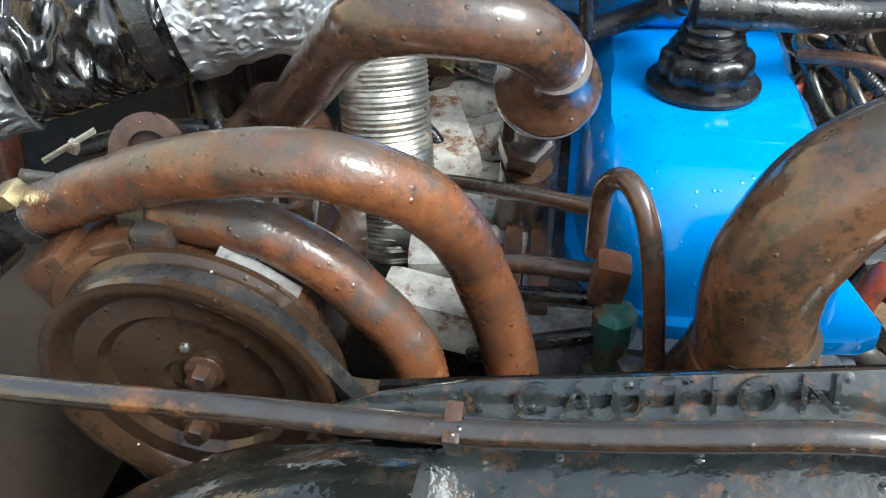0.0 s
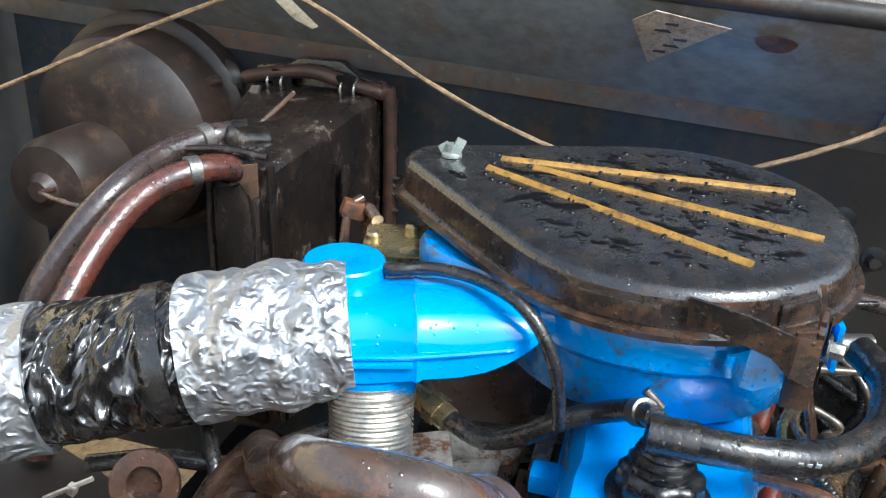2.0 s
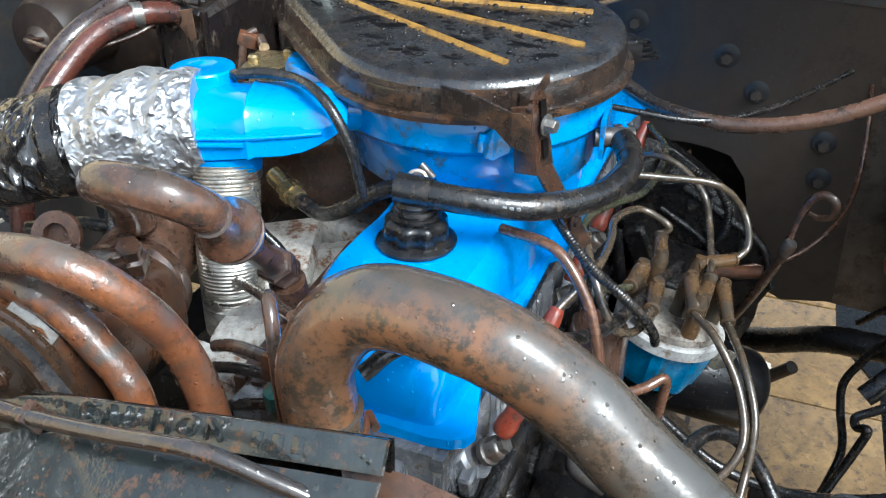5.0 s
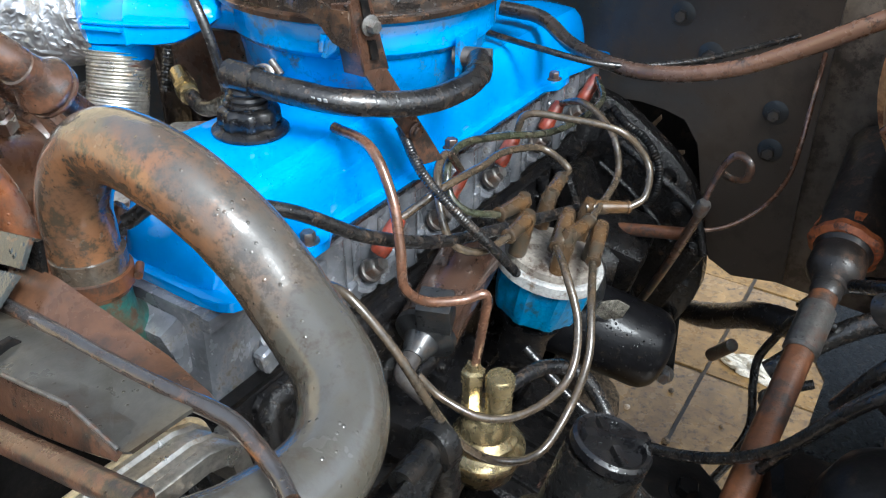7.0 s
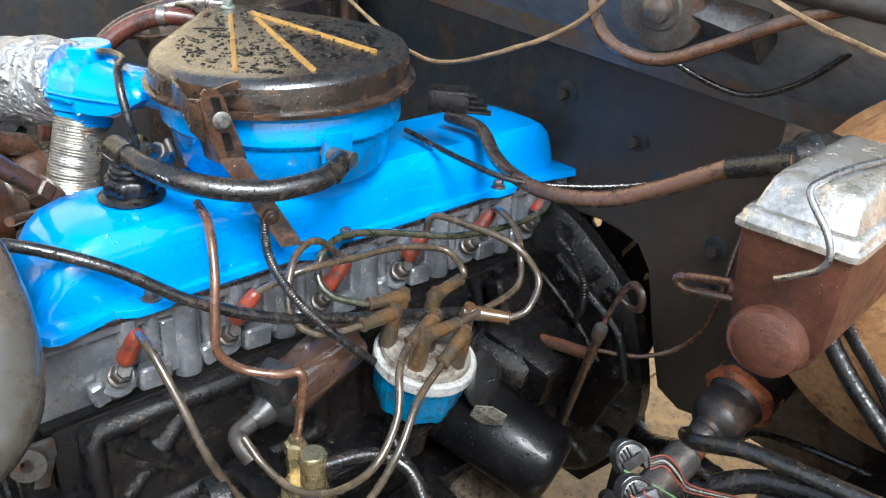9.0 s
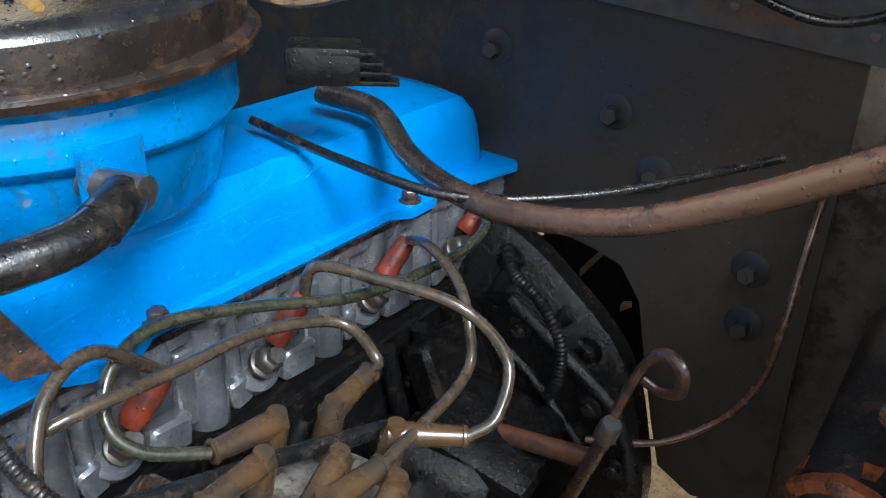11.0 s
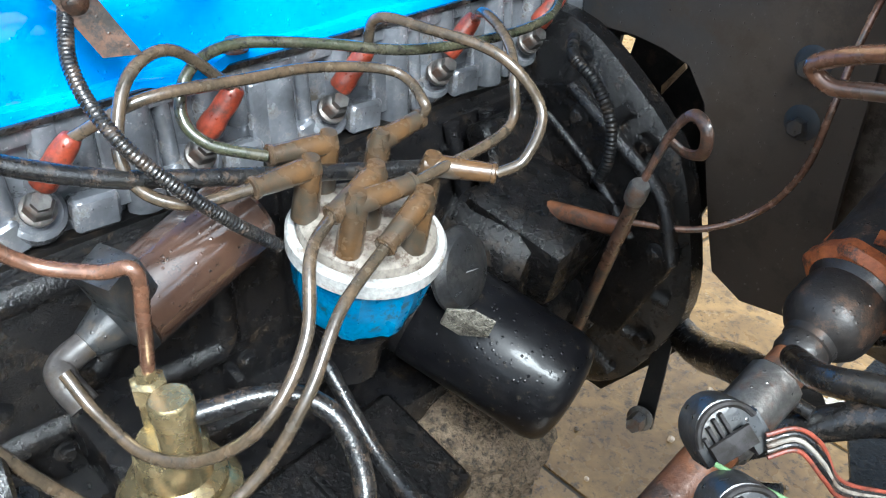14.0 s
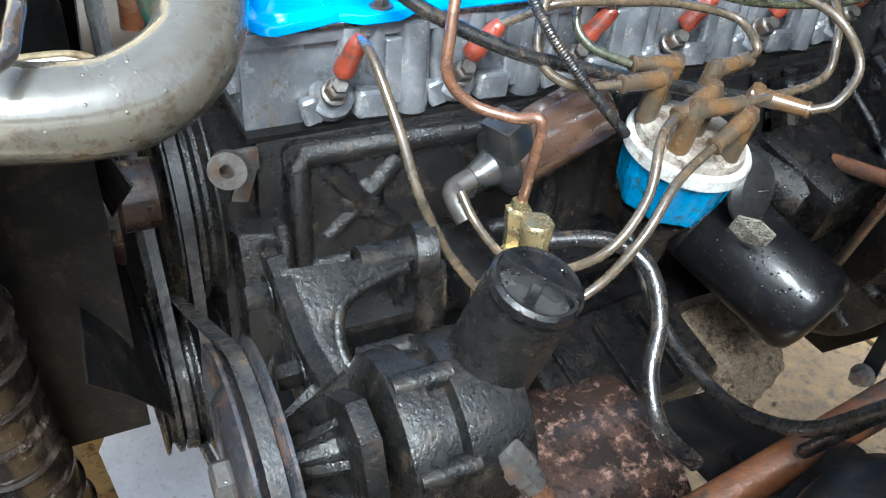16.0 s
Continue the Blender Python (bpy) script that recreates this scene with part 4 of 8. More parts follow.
part("tray", loft([[(x, y, z) for x, y in shrink(tray, d)] for d, z in ((0.012, 0.146), (0.004, 0.148), (0.0, 0.153), (0.0, 0.174), (0.003, 0.178))]), BLUE_OLD, air)
tab_top = [(-0.047, 0.13, 0.17), (-0.038, 0.124, 0.178), (-0.03, 0.12, 0.182), (-0.019, 0.1135, 0.187)]
tab_low = [(-0.047, 0.124, 0.158), (-0.041, 0.115, 0.158), (-0.034, 0.1115, 0.159), (-0.021, 0.1085, 0.169)]
part("torn_tab", loft([[Vector(a), Vector(b), Vector(b) + Vector((0.001, 0.0016, 0)), Vector(a) + Vector((0.001, 0.0016, 0))] for a, b in zip(tab_top, tab_low)]), BLUE_OLD, air, "bent blue steel tab", smooth=False)
part("tab_curl", tube([(-0.0475, 0.1275, 0.171), (-0.048, 0.126, 0.164), (-0.047, 0.1235, 0.158)], 0.003, 12), BLUE_OLD, air, "rolled edge of the bent tab")
part("hose_spigot", tube([(0.018, 0.212, 0.145), (0.048, 0.222, 0.145)], 0.008, 14, smooth=False), DULL_STEEL, air)
part("spigot_plate", box((0.024, 0.222, 0.146), (0.004, 0.034, 0.034), (0, 0, 5), 0.001), BLUE_OLD, air)
vmot = part("vacuum_motor", box((-0.003, 0.386, 0.163), (0.045, 0.03, 0.024), (0, 0, 40), 0.006), CAP_BLACK, air, "black plastic vacuum valve behind the canister")
for k in range(4):
    part("fin", box((0.013 + 0.003 * k, 0.388 + 0.004 * k, 0.171 - 0.006 * k), (0.034, 0.012, 0.003), (0, 0, 40), 0.001), CAP_BLACK, vmot)

# rusty slotted bracket with its bolt
br = thing("support_bracket", (-0.005, 0.125, 0.06), "rusty slotted steel strap bracket bolted to the air cleaner", "bracket")
WID = Vector((0.25, 0.967, -0.06)).normalized()
B0 = Vector((-0.006, 0.107, 0.212))
DN1 = (Vector((-0.003, 0.12, 0.15)) - B0).normalized()
BE = B0 + DN1 * 0.062
DN2 = (Vector((0.024, 0.158, 0.068)) - BE).normalized()
OUTW = WID.cross(DN1).normalized()
OUTW = OUTW if OUTW.x > 0 else -OUTW
part("strap", slab([(0.0, 0.002), (0.005, -0.003), (0.014, -0.002), (0.018, 0.004), (0.023, 0.062), (0.0, 0.064)], B0, WID, DN1, 0.003, 0.0006), RUST_DARK, br)
part("lower_strap", slab([(-0.001, -0.001), (0.021, -0.006), (0.023, 0.095), (0.002, 0.095)], BE + OUTW * 0.0004, WID, DN2, 0.003, 0.0006), RUST_DARK, br)
part("side_flange", slab([(0.0, 0.006), (0.015, 0.008), (0.0165, 0.062), (0.0, 0.064)], B0, (-1, -0.25, 0), DN1, 0.0025, 0.0006), RUST_DARK, br)
for d in (0.012, 0.044):
    part("slot", slab([(-0.0035, -0.008), (0.0035, -0.008), (0.0035, 0.008), (-0.0035, 0.008)], B0 + WID * 0.0105 + DN1 * d + OUTW * 0.0022, WID, DN1, 0.0014, 0.0004), OILY_FLAT, br, "dark slot")
arm_top = [(-0.076, 0.1155, 0.2085), (-0.06, 0.1095, 0.2085), (-0.044, 0.106, 0.207), (-0.03, 0.1035, 0.2035), (-0.018, 0.102, 0.2005), (-0.006, 0.1045, 0.2005)]
arm_low = [(-0.075, 0.1155, 0.191), (-0.06, 0.109, 0.1915), (-0.044, 0.105, 0.19), (-0.03, 0.103, 0.186), (-0.019, 0.1025, 0.176), (-0.006, 0.106, 0.17)]
part("arm", loft([[Vector(a), Vector(b), Vector(b) + Vector((0, 0.0028, 0)), Vector(a) + Vector((0, 0.0028, 0))] for a, b in zip(arm_top, arm_low)]), LID_SKIRT, br, "pressed arm reaching along the lid", smooth=False)
part("lid_clip", loft([[Vector((x, y, z)), Vector((x + 0.003, y, z)), Vector((x + 0.003, y + 0.002, z - 0.006)), Vector((x, y + 0.002, z - 0.006))] for x, y, z in ((-0.009, 0.104, 0.204), (-0.008, 0.116, 0.212), (-0.007, 0.13, 0.2155), (-0.007, 0.142, 0.217))]), LID_RIM, br, "dark clip bent over the lid", smooth=False)
part("bolt", bolt(B0 + WID * 0.0105 + DN1 * 0.024 + OUTW * 0.003, OUTW, 0.0052, 0.007), ZINC, br, "worn hex bolt")
part("foot_bolt", bolt(BE + WID * 0.011 + DN2 * 0.06 + OUTW * 0.003, OUTW, 0.0045, 0.003), RUST_DARK, br)

# snorkel
sn = thing("air_intake_snorkel", (-0.25, 0.11, 0.13), "blue painted air intake snorkel with a round vacuum cap", "air intake")
ax = Vector((0.93, 0.36, 0)).normalized()
side_v = Vector((-ax.y, ax.x, 0))


def snork(s, w, lo, hi):
    c = Vector((-0.297, 0.096, -0.004)) + ax * s
    prof = ((-1, 0.0), (-1, 0.32), (-0.965, 0.53), (-0.88, 0.71), (-0.75, 0.85), (-0.56, 0.945), (-0.3, 0.99), (0, 1), (0.3, 0.99), (0.56, 0.945), (0.75, 0.85), (0.88, 0.71), (0.965, 0.53), (1, 0.32), (1, 0.0), (0.8, -0.1), (-0.8, -0.1))
    return [tuple(c + side_v * (a * w) + Vector((0, 0, lo + (hi - lo) * b))) for a, b in prof]


part("duct_body", loft([snork(-0.02, 0.036, 0.143, 0.189), snork(0.035, 0.037, 0.143, 0.189), snork(0.062, 0.038, 0.145, 0.189), snork(0.064, 0.0395, 0.1445, 0.1905), snork(0.068, 0.038, 0.146, 0.189), snork(0.09, 0.0375, 0.147, 0.1885), snork(0.106, 0.037, 0.15, 0.188), snork(0.118, 0.0365, 0.155, 0.1875), snork(0.129, 0.035, 0.161, 0.186), snork(0.137, 0.032, 0.166, 0.183), snork(0.141, 0.027, 0.169, 0.179)]), BLUE, sn)
part("outlet_collar", tube([(-0.194, 0.135, 0.168), (-0.168, 0.148, 0.166), (-0.145, 0.16, 0.164)], 0.0175, 24, smooth=False), BLUE_OLD, sn, "stained blue collar joining the canister")
part("lower_seam", slab([(-0.02, -0.04), (0.062, -0.042), (0.062, 0.042), (-0.02, 0.04)], (-0.297, 0.096, 0.152), ax, side_v, 0.003, 0.001), BLUE, sn)
part("seam_bead", tube([Vector((-0.297, 0.096, 0.158 + 0.05 * max(0, s - 0.06))) + ax * s - side_v * (0.0385 - 0.06 * max(0, s - 0.08)) for s in (-0.015, 0.03, 0.06, 0.09, 0.122)], 0.0022, 8, 4), BLUE, sn)
part("vacuum_cap", lathe((-0.286, 0.124, 0.167), (0, 0, 1), [(0.03, 0), (0.03, 0.006), (0.0285, 0.008), (0.0262, 0.009), (0.0262, 0.026), (0.025, 0.0275), (0.01, 0.028), (0.008, 0.0275), (0, 0.0275)], 36), BLUE, sn, "round blue vacuum motor cap")
part("neck", lathe((-0.259, 0.103, 0.117), (0, 0, 1), [(0.028, 0), (0.029, 0.006), (0.029, 0.02)], 28), BLUE, sn)
riser = thing("heat_riser_tube", (-0.25, 0.072, -0.03), "corrugated aluminium heat riser tube below the snorkel", "riser tube")
part("corrugated_tube", tube([(-0.258, 0.1, 0.127), (-0.255, 0.092, 0.1), (-0.252, 0.08, 0.06), (-0.25, 0.074, 0.02), (-0.25, 0.072, -0.03)], 0.0265, 28, 40, ring=lambda s: 1 + 0.022 * math.cos(s * 2 * math.pi / 0.003)), GALV, riser)
part("collar", lathe((-0.258, 0.1, 0.112), (0.03, -0.1, 1), [(0.0272, 0), (0.0282, 0.001), (0.0282, 0.009), (0.0272, 0.01)], 36), DULL_STEEL, riser, "dull steel collar")

# intake duct: black wrap, silver tape at the mouth, clear-grey tape further on
DUCT_LINE = [(-0.278, 0.101, 0.16), (-0.345, 0.074, 0.147), (-0.41, 0.045, 0.135), (-0.48, 0.008, 0.125), (-0.56, -0.035, 0.115), (-0.65, -0.09, 0.1)]
du = thing("intake_duct", (-0.45, 0.03, 0.09), "flexible intake duct wrapped in wrinkled black plastic and silver tape", "intake duct")
crumple = lambda s: 1 + 0.02 * noise.noise(Vector((s * 260, 3, 1))) + 0.04 * noise.noise(Vector((s * 70, 7, 2)))
part("wrap", tube(DUCT_LINE[1:], 0.043, 56, 34, wobble=0.06, ring=crumple), DUCT, du, "wrinkled wet black wrap")
part("silver_tape", tube([(-0.273, 0.105, 0.157), (-0.3, 0.094, 0.154), (-0.33, 0.08, 0.15), (-0.362, 0.068, 0.144)], 0.0445, 64, 26, wobble=0.1, ring=lambda s: 0.92 + 0.12 * min(1, s / 0.03) + 0.03 * noise.noise(Vector((s * 150, 1, 1)))), FOIL, du, "crumpled silver foil tape")
part("grey_tape", tube([(-0.441, 0.029, 0.13), (-0.48, 0.008, 0.125), (-0.51, -0.008, 0.121), (-0.57, -0.04, 0.113)], 0.046, 48, 24, wobble=0.05), FOIL, du, "silver tape further along the duct")
part("brown_band", tube([(-0.372, 0.063, 0.142), (-0.382, 0.058, 0.14)], 0.0455, 40, smooth=False), HOSE_BLACK, du, "dark rubber band")

# ---- hoses of the top and front ----
RAD = [(-0.065, -0.094, 0.055), (-0.067, -0.094, 0.12), (-0.033, -0.092, 0.164), (0.035, -0.098, 0.165), (0.08, -0.095, 0.138), (0.115, -0.1, 0.112), (0.155, -0.117, 0.093), (0.175, -0.155, 0.082), (0.165, -0.21, 0.082), (0.125, -0.25, 0.075), (0.08, -0.285, 0.07)]
rh = thing("radiator_hose", (0.06, -0.1, 0.12), "thick grey-brown upper radiator hose with rust stains", "radiator hose")
part("hose", tube(RAD, 0.0225, 32, 14, wobble=0.03), HOSE_GREY, rh)
CL0, CL1 = Vector((0.15, -0.23, 0.0805)), Vector((0.136, -0.242, 0.078))
part("clamp_band", tube([CL0, CL0.lerp(CL1, 0.5), CL1], 0.0238, 40, 3, smooth=False), STEEL, rh, "bright ribbed worm-drive clamp")
for k in range(26):
    a = 2 * math.pi * k / 26
    ex, ey, ez = frame_of(CL1 - CL0)
    part("clamp_slot", tube([CL0.lerp(CL1, s) + (ex * math.cos(a) + ey * math.sin(a)) * 0.0238 for s in (0.25, 0.75)], 0.0009, 6, 2, smooth=False), STEEL, rh)
part("end_cuff", tube([(-0.065, -0.094, 0.058), (-0.0655, -0.094, 0.07), (-0.066, -0.094, 0.084)], 0.0238, 30, 4), HOSE_GREY, rh)
clamp_band((-0.065, -0.094, 0.066), (0, 0, 1), 0.024, label="rusty band clamp on the radiator hose", material=RUST)
clamp_band((0.118, -0.255, 0.074), (-0.75, -0.62, -0.1), 0.0235)
th = thing("thermostat_housing", (-0.06, -0.075, 0.02), "grimy teal-stained thermostat housing at the front of the head", "thermostat housing")
part("neck", tube([(-0.065, -0.094, 0.06), (-0.065, -0.09, 0.03), (-0.07, -0.07, 0.005)], 0.021, 20), TEAL, th)
part("flange", box((-0.07, -0.062, 0.0), (0.08, 0.02, 0.05), (20, 0, 0), 0.006), CAST, th)

AC1 = [(-0.378, -0.075, 0.1), (-0.325, -0.09, 0.129), (-0.276, -0.106, 0.152), (-0.225, -0.114, 0.161), (-0.191, -0.1, 0.136), (-0.175, -0.08, 0.086), (-0.162, -0.078, 0.032), (-0.158, -0.08, -0.03)]
cuffed_hose("refrigerant_hose", AC1, 0.0122, HOSE_RUST, "rust-coated arching rubber hose with rain drops", "hose", "front hoses", 0.012, seg=22, n=10, wobble=0.04)
AC2 = [(-0.315, -0.088, 0.118), (-0.268, -0.1, 0.122), (-0.255, -0.1, 0.118), (-0.236, -0.1, 0.106), (-0.222, -0.1, 0.09), (-0.21, -0.1, 0.074), (-0.199, -0.102, 0.05), (-0.19, -0.105, -0.03)]
cuffed_hose("refrigerant_hose", AC2, 0.0115, HOSE_RUST, "rust-coated rubber hose bending down beside the compressor", "hose", "front hoses", 0.012, seg=22, n=10, wobble=0.04)
ac_clamp = clamp_band((-0.374, -0.0765, 0.1025), (0.9, -0.3, 0.5), 0.0115, label="bronze-coloured worm clamp on the hose end", material=DULL_STEEL)
part("screw_housing", box((-0.378, -0.084, 0.116), (0.014, 0.012, 0.008), (15, -25, -15), 0.002), BRASS, ac_clamp, "bronze screw housing")
el = thing("air_pump_elbow", (-0.2, -0.04, 0.1), "brown rusted elbow pipe with a flanged valve below", "elbow pipe")
part("pipe", tube([(-0.315, 0.06, 0.085), (-0.285, 0.015, 0.11), (-0.25, -0.025, 0.155), (-0.215, -0.075, 0.196), (-0.172, -0.077, 0.198), (-0.155, -0.064, 0.184), (-0.153, -0.05, 0.167)], 0.013, 24, 10), HOSE_BROWN, el)
vx = Vector((-0.12, 0.68, -0.72)).normalized()
v0 = Vector((-0.153, -0.049, 0.166))
part("valve_flange", lathe(v0, vx, [(0.0132, -0.016), (0.014, -0.006), (0.0165, 0.001), (0.0195, 0.006), (0.0212, 0.0085), (0.0216, 0.01), (0.0214, 0.0118), (0.019, 0.0126), (0.019, 0.0162), (0.0208, 0.0168), (0.0208, 0.019), (0.014, 0.0225), (0.0105, 0.025), (0.01, 0.034)], 40), HOSE_BROWN, el, "rust-brown flared valve flange")
part("union_nut", lathe(v0 + vx * 0.092, vx, [(0.0125, 0), (0.0145, 0.002), (0.0145, 0.014), (0.0125, 0.016), (0.0135, 0.018), (0.0135, 0.028), (0.012, 0.03)], 6), RUST_DARK, el)
part("outlet", tube([v0 + vx * 0.02, v0 + vx * 0.075, v0 + vx * 0.12, v0 + vx * 0.15 + Vector((0.0, -0.004, -0.02))], 0.0095, 16), RUST_DARK, el)

PCV = [(-0.086, 0.064, 0.15), (-0.036, 0.068, 0.147), (0.008, 0.088, 0.141), (0.04, 0.132, 0.135), (0.053, 0.181, 0.138), (0.042, 0.214, 0.143)]
bh = thing("breather_hose", (0.0, 0.09, 0.14), "thick wet black breather hose curving round to the canister", "breather hose")
part("hose", tube(PCV, 0.0098, 24, 12, wobble=0.05), HOSE_BLACK, bh)
rb = random.Random(3)
for k in range(9):
    u = 0.012 + 0.0046 * k
    part("print_mark", box((-0.05 + u, 0.0578 + 0.24 * u, 0.1475 - 0.02 * u), (0.0028 if k != 4 else 0.001, 0.0008, 0.0035 - 0.001 * rb.random()), (20, 0, 12), 0.0002, 1), CAP_WHITE, bh, "worn white print mark")
part("end_sleeve", tube([(0.0505, 0.196, 0.1395), (0.046, 0.207, 0.142), (0.04, 0.216, 0.1435)], 0.0108, 22, 4), HOSE_BLACK, bh)
part("end_sleeve", tube([(-0.088, 0.064, 0.15), (-0.074, 0.0645, 0.1495), (-0.062, 0.065, 0.149)], 0.0112, 22, 4), HOSE_BLACK, bh)
PCV2 = [(-0.084, 0.09, 0.143), (-0.095, 0.11, 0.133), (-0.115, 0.124, 0.118), (-0.138, 0.124, 0.107), (-0.163, 0.125, 0.089), (-0.19, 0.127, 0.078), (-0.222, 0.139, 0.083)]
hose("vacuum_hose", PCV2, 0.007, HOSE_BLACK, "grimy black vacuum hose with a screw clamp", "hose", "vacuum hoses", seg=16, n=8)
clamp_band((-0.092, 0.106, 0.135), (-0.4, 0.7, -0.5), 0.0072, material=DULL_STEEL)
fit = thing("brass_fitting", (-0.228, 0.142, 0.075), "dull brass vacuum fitting with a clamp", "fitting")
part("stem", tube([(-0.215, 0.135, 0.081), (-0.25, 0.155, 0.09)], 0.009, 16, smooth=False), BRASS, fit)
part("nut", lathe((-0.222, 0.139, 0.083), (-0.85, 0.45, 0.2), [(0.011, 0), (0.011, 0.01)], 6), BRASS, fit)
SNTH = [(-0.268, 0.132, 0.187), (-0.252, 0.125, 0.192), (-0.232, 0.131, 0.1935), (-0.206, 0.129, 0.1935), (-0.178, 0.112, 0.194), (-0.162, 0.105, 0.186), (-0.152, 0.102, 0.174), (-0.145, 0.102, 0.158), (-0.141, 0.103, 0.142), (-0.139, 0.108, 0.112)]
hose("vacuum_hose", SNTH, 0.0042, HOSE_BLACK, "thin grimy vacuum hose from the snorkel cap", "hose", "vacuum hoses")
VAC = [(-0.06, 0.44, 0.12), (-0.015, 0.448, 0.115), (0.03, 0.428, 0.1), (0.075, 0.412, 0.095), (0.125, 0.407, 0.095), (0.191, 0.403, 0.112), (0.255, 0.399, 0.146), (0.315, 0.392, 0.185), (0.365, 0.39, 0.207)]
vh = thing("booster_vacuum_hose", VAC[0], "brown-stained brake booster vacuum hose hanging across the bay", "vacuum hose")
part("rubber", tube(VAC, 0.0078, 18, 10, wobble=0.03), HOSE_VAC, vh)
part("end_sleeve", tube(VAC[-2:], 0.0092, 18, smooth=False), HOSE_BLACK, vh, "dark rubber end sleeve")
hose("vacuum_line", [(-0.064, 0.38, 0.113), (0.012, 0.383, 0.105), (0.085, 0.399, 0.097), (0.141, 0.452, 0.096), (0.185, 0.514, 0.101), (0.224, 0.58, 0.106)], 0.0032, HOSE_BLACK, "thin black vacuum line behind the engine", "hose", "vacuum hoses")
FUEL = [(-0.024, 0.106, 0.108), (0.02, 0.092, 0.108), (0.048, 0.08, 0.08), (0.062, 0.07, 0.045), (0.067, 0.068, 0.015), (0.075, 0.085, -0.005), (0.094, 0.108, -0.01), (0.108, 0.122, -0.008), (0.107, 0.121, -0.04), (0.103, 0.118, -0.082)]
hose("fuel_line", FUEL, 0.0042, COPPER, "brown copper fuel line bending down to the pump", "fuel line", n=10)
BLK = [(-0.05, -0.074, 0.1), (-0.03, -0.052, 0.112), (0.01, 0.008, 0.09), (0.035, 0.065, 0.05), (0.055, 0.131, 0.019), (0.068, 0.199, 0.0), (0.076, 0.267, -0.018), (0.094, 0.334, -0.031)]
hose("wiring_tube", BLK, 0.0055, HOSE_BLACK, "long brown-black wiring tube lying across the cover", "tube", n=10)
CORR = [(0.005, 0.154, 0.098), (0.037, 0.138, 0.072), (0.068, 0.141, 0.045), (0.083, 0.161, 0.015), (0.089, 0.187, -0.015), (0.089, 0.216, -0.045)]
hose("corrugated_loom", CORR, 0.0042, HOSE_BLACK, "black corrugated wiring loom", "wiring loom", seg=12, n=50, ring=lambda s: 1 + 0.07 * math.cos(s * 2 * math.pi / 0.0026))

# ---- ignition ----
DX = Vector((0.17, 0.07, 0.98)).normalized()
D0 = Vector((0.083, 0.273, -0.128))
dist = thing("distributor", D0, "ignition distributor with teal body and chalky white cap", "distributor")
part("body", lathe(D0, DX, [(0.033, 0.01), (0.04, 0.012), (0.0425, 0.02), (0.046, 0.04), (0.0475, 0.062)], 64, jag=lambda a, h: 1 + 0.035 * math.tanh(5 * (math.cos(8 * a) - 0.3))), DIST_BLUE, dist, "teal blue plastic cap adapter")
part("cap_rim", lathe(D0 + DX * 0.056, DX, [(0.049, 0.003), (0.0525, 0.004), (0.053, 0.0145), (0.0512, 0.017), (0.047, 0.0165), (0.0455, 0.014)], 48), CAP_WHITE, dist, "chalky white rim")
part("cap_top", lathe(D0 + DX * 0.07, DX, [(0.046, 0), (0.045, 0.008), (0.036, 0.013), (0, 0.015)], 40), CAP_GREY, dist, "dirty grey cap top")
part("shaft_housing", lathe(D0 - DX * 0.05, DX, [(0.025, 0), (0.025, 0.03), (0.033, 0.05)], 24), OILY, dist)
vd = Vector((0.118, 0.342, -0.106))
GREY_CAN = surface("dull_grey_zinc_can", (0.05, 0.05, 0.052), (0.03, 0.03, 0.03), (0.25, 0.45), 0.6, 50, 0.1, (0.02, 0.018, 0.016), 0.45, 40, 0.3)
part("vacuum_advance", lathe(vd, (0.9, 0.25, 0.3), [(0, -0.014), (0.022, -0.012), (0.031, -0.004), (0.031, -0.001), (0.028, 0.002), (0.026, 0.006), (0.018, 0.009), (0.008, 0.01), (0, 0.01)], 40), GREY_CAN, dist, "round dull steel vacuum advance can")
part("advance_strap", slab([(-0.004, 0), (0.004, 0), (0.004, 0.05), (-0.004, 0.05)], vd + Vector((0.012, 0.0, 0.006)), (0.3, 0.9, 0.1), (-0.35, -0.75, -0.2), 0.003, 0.001), GREY_CAN, dist)
part("tag_plate", slab([(0, 0.006), (0.014, -0.005), (0.034, -0.004), (0.038, 0.014), (0.022, 0.024), (0.004, 0.022)], (0.134, 0.308, -0.13), (0.68, 0.72, -0.12), (0.2, -0.15, 0.95), 0.002, 0.0005), surface("speckled_tag", (0.2, 0.185, 0.15), (0.1, 0.09, 0.07), (0.5, 0.7), 0, 120, 0.5, (0.03, 0.024, 0.018), 0.45, 130, grit=500), dist, "speckled grey metal tag")
dxx = Vector((1, 0, 0)) - DX * DX.x
dxx.normalize()
dyy = DX.cross(dxx)
CAP_TOP = D0 + DX * 0.107
towers = {"w1": (0.034, 0.008), "w5": (0.018, -0.03), "w4": (-0.023, -0.034), "w3": (-0.041, -0.008), "w2": (-0.028, 0.024), "w6": (0.008, 0.038), "coil": (0.004, -0.006)}
towers = {k: CAP_TOP + dxx * a + dyy * b + DX * (0.004 if k == "coil" else 0) for k, (a, b) in towers.items()}


def plug_boot(at, lean, k=0):
    """A red spark plug boot, a slightly swelling sleeve."""
    ob = lathe(at, lean, [(0.0068, 0), (0.0082, 0.002), (0.0084, 0.009), (0.0073, 0.015), (0.0076, 0.024), (0.0068, 0.031), (0.0058, 0.035), (0.0046, 0.036)], 20)
    return ob


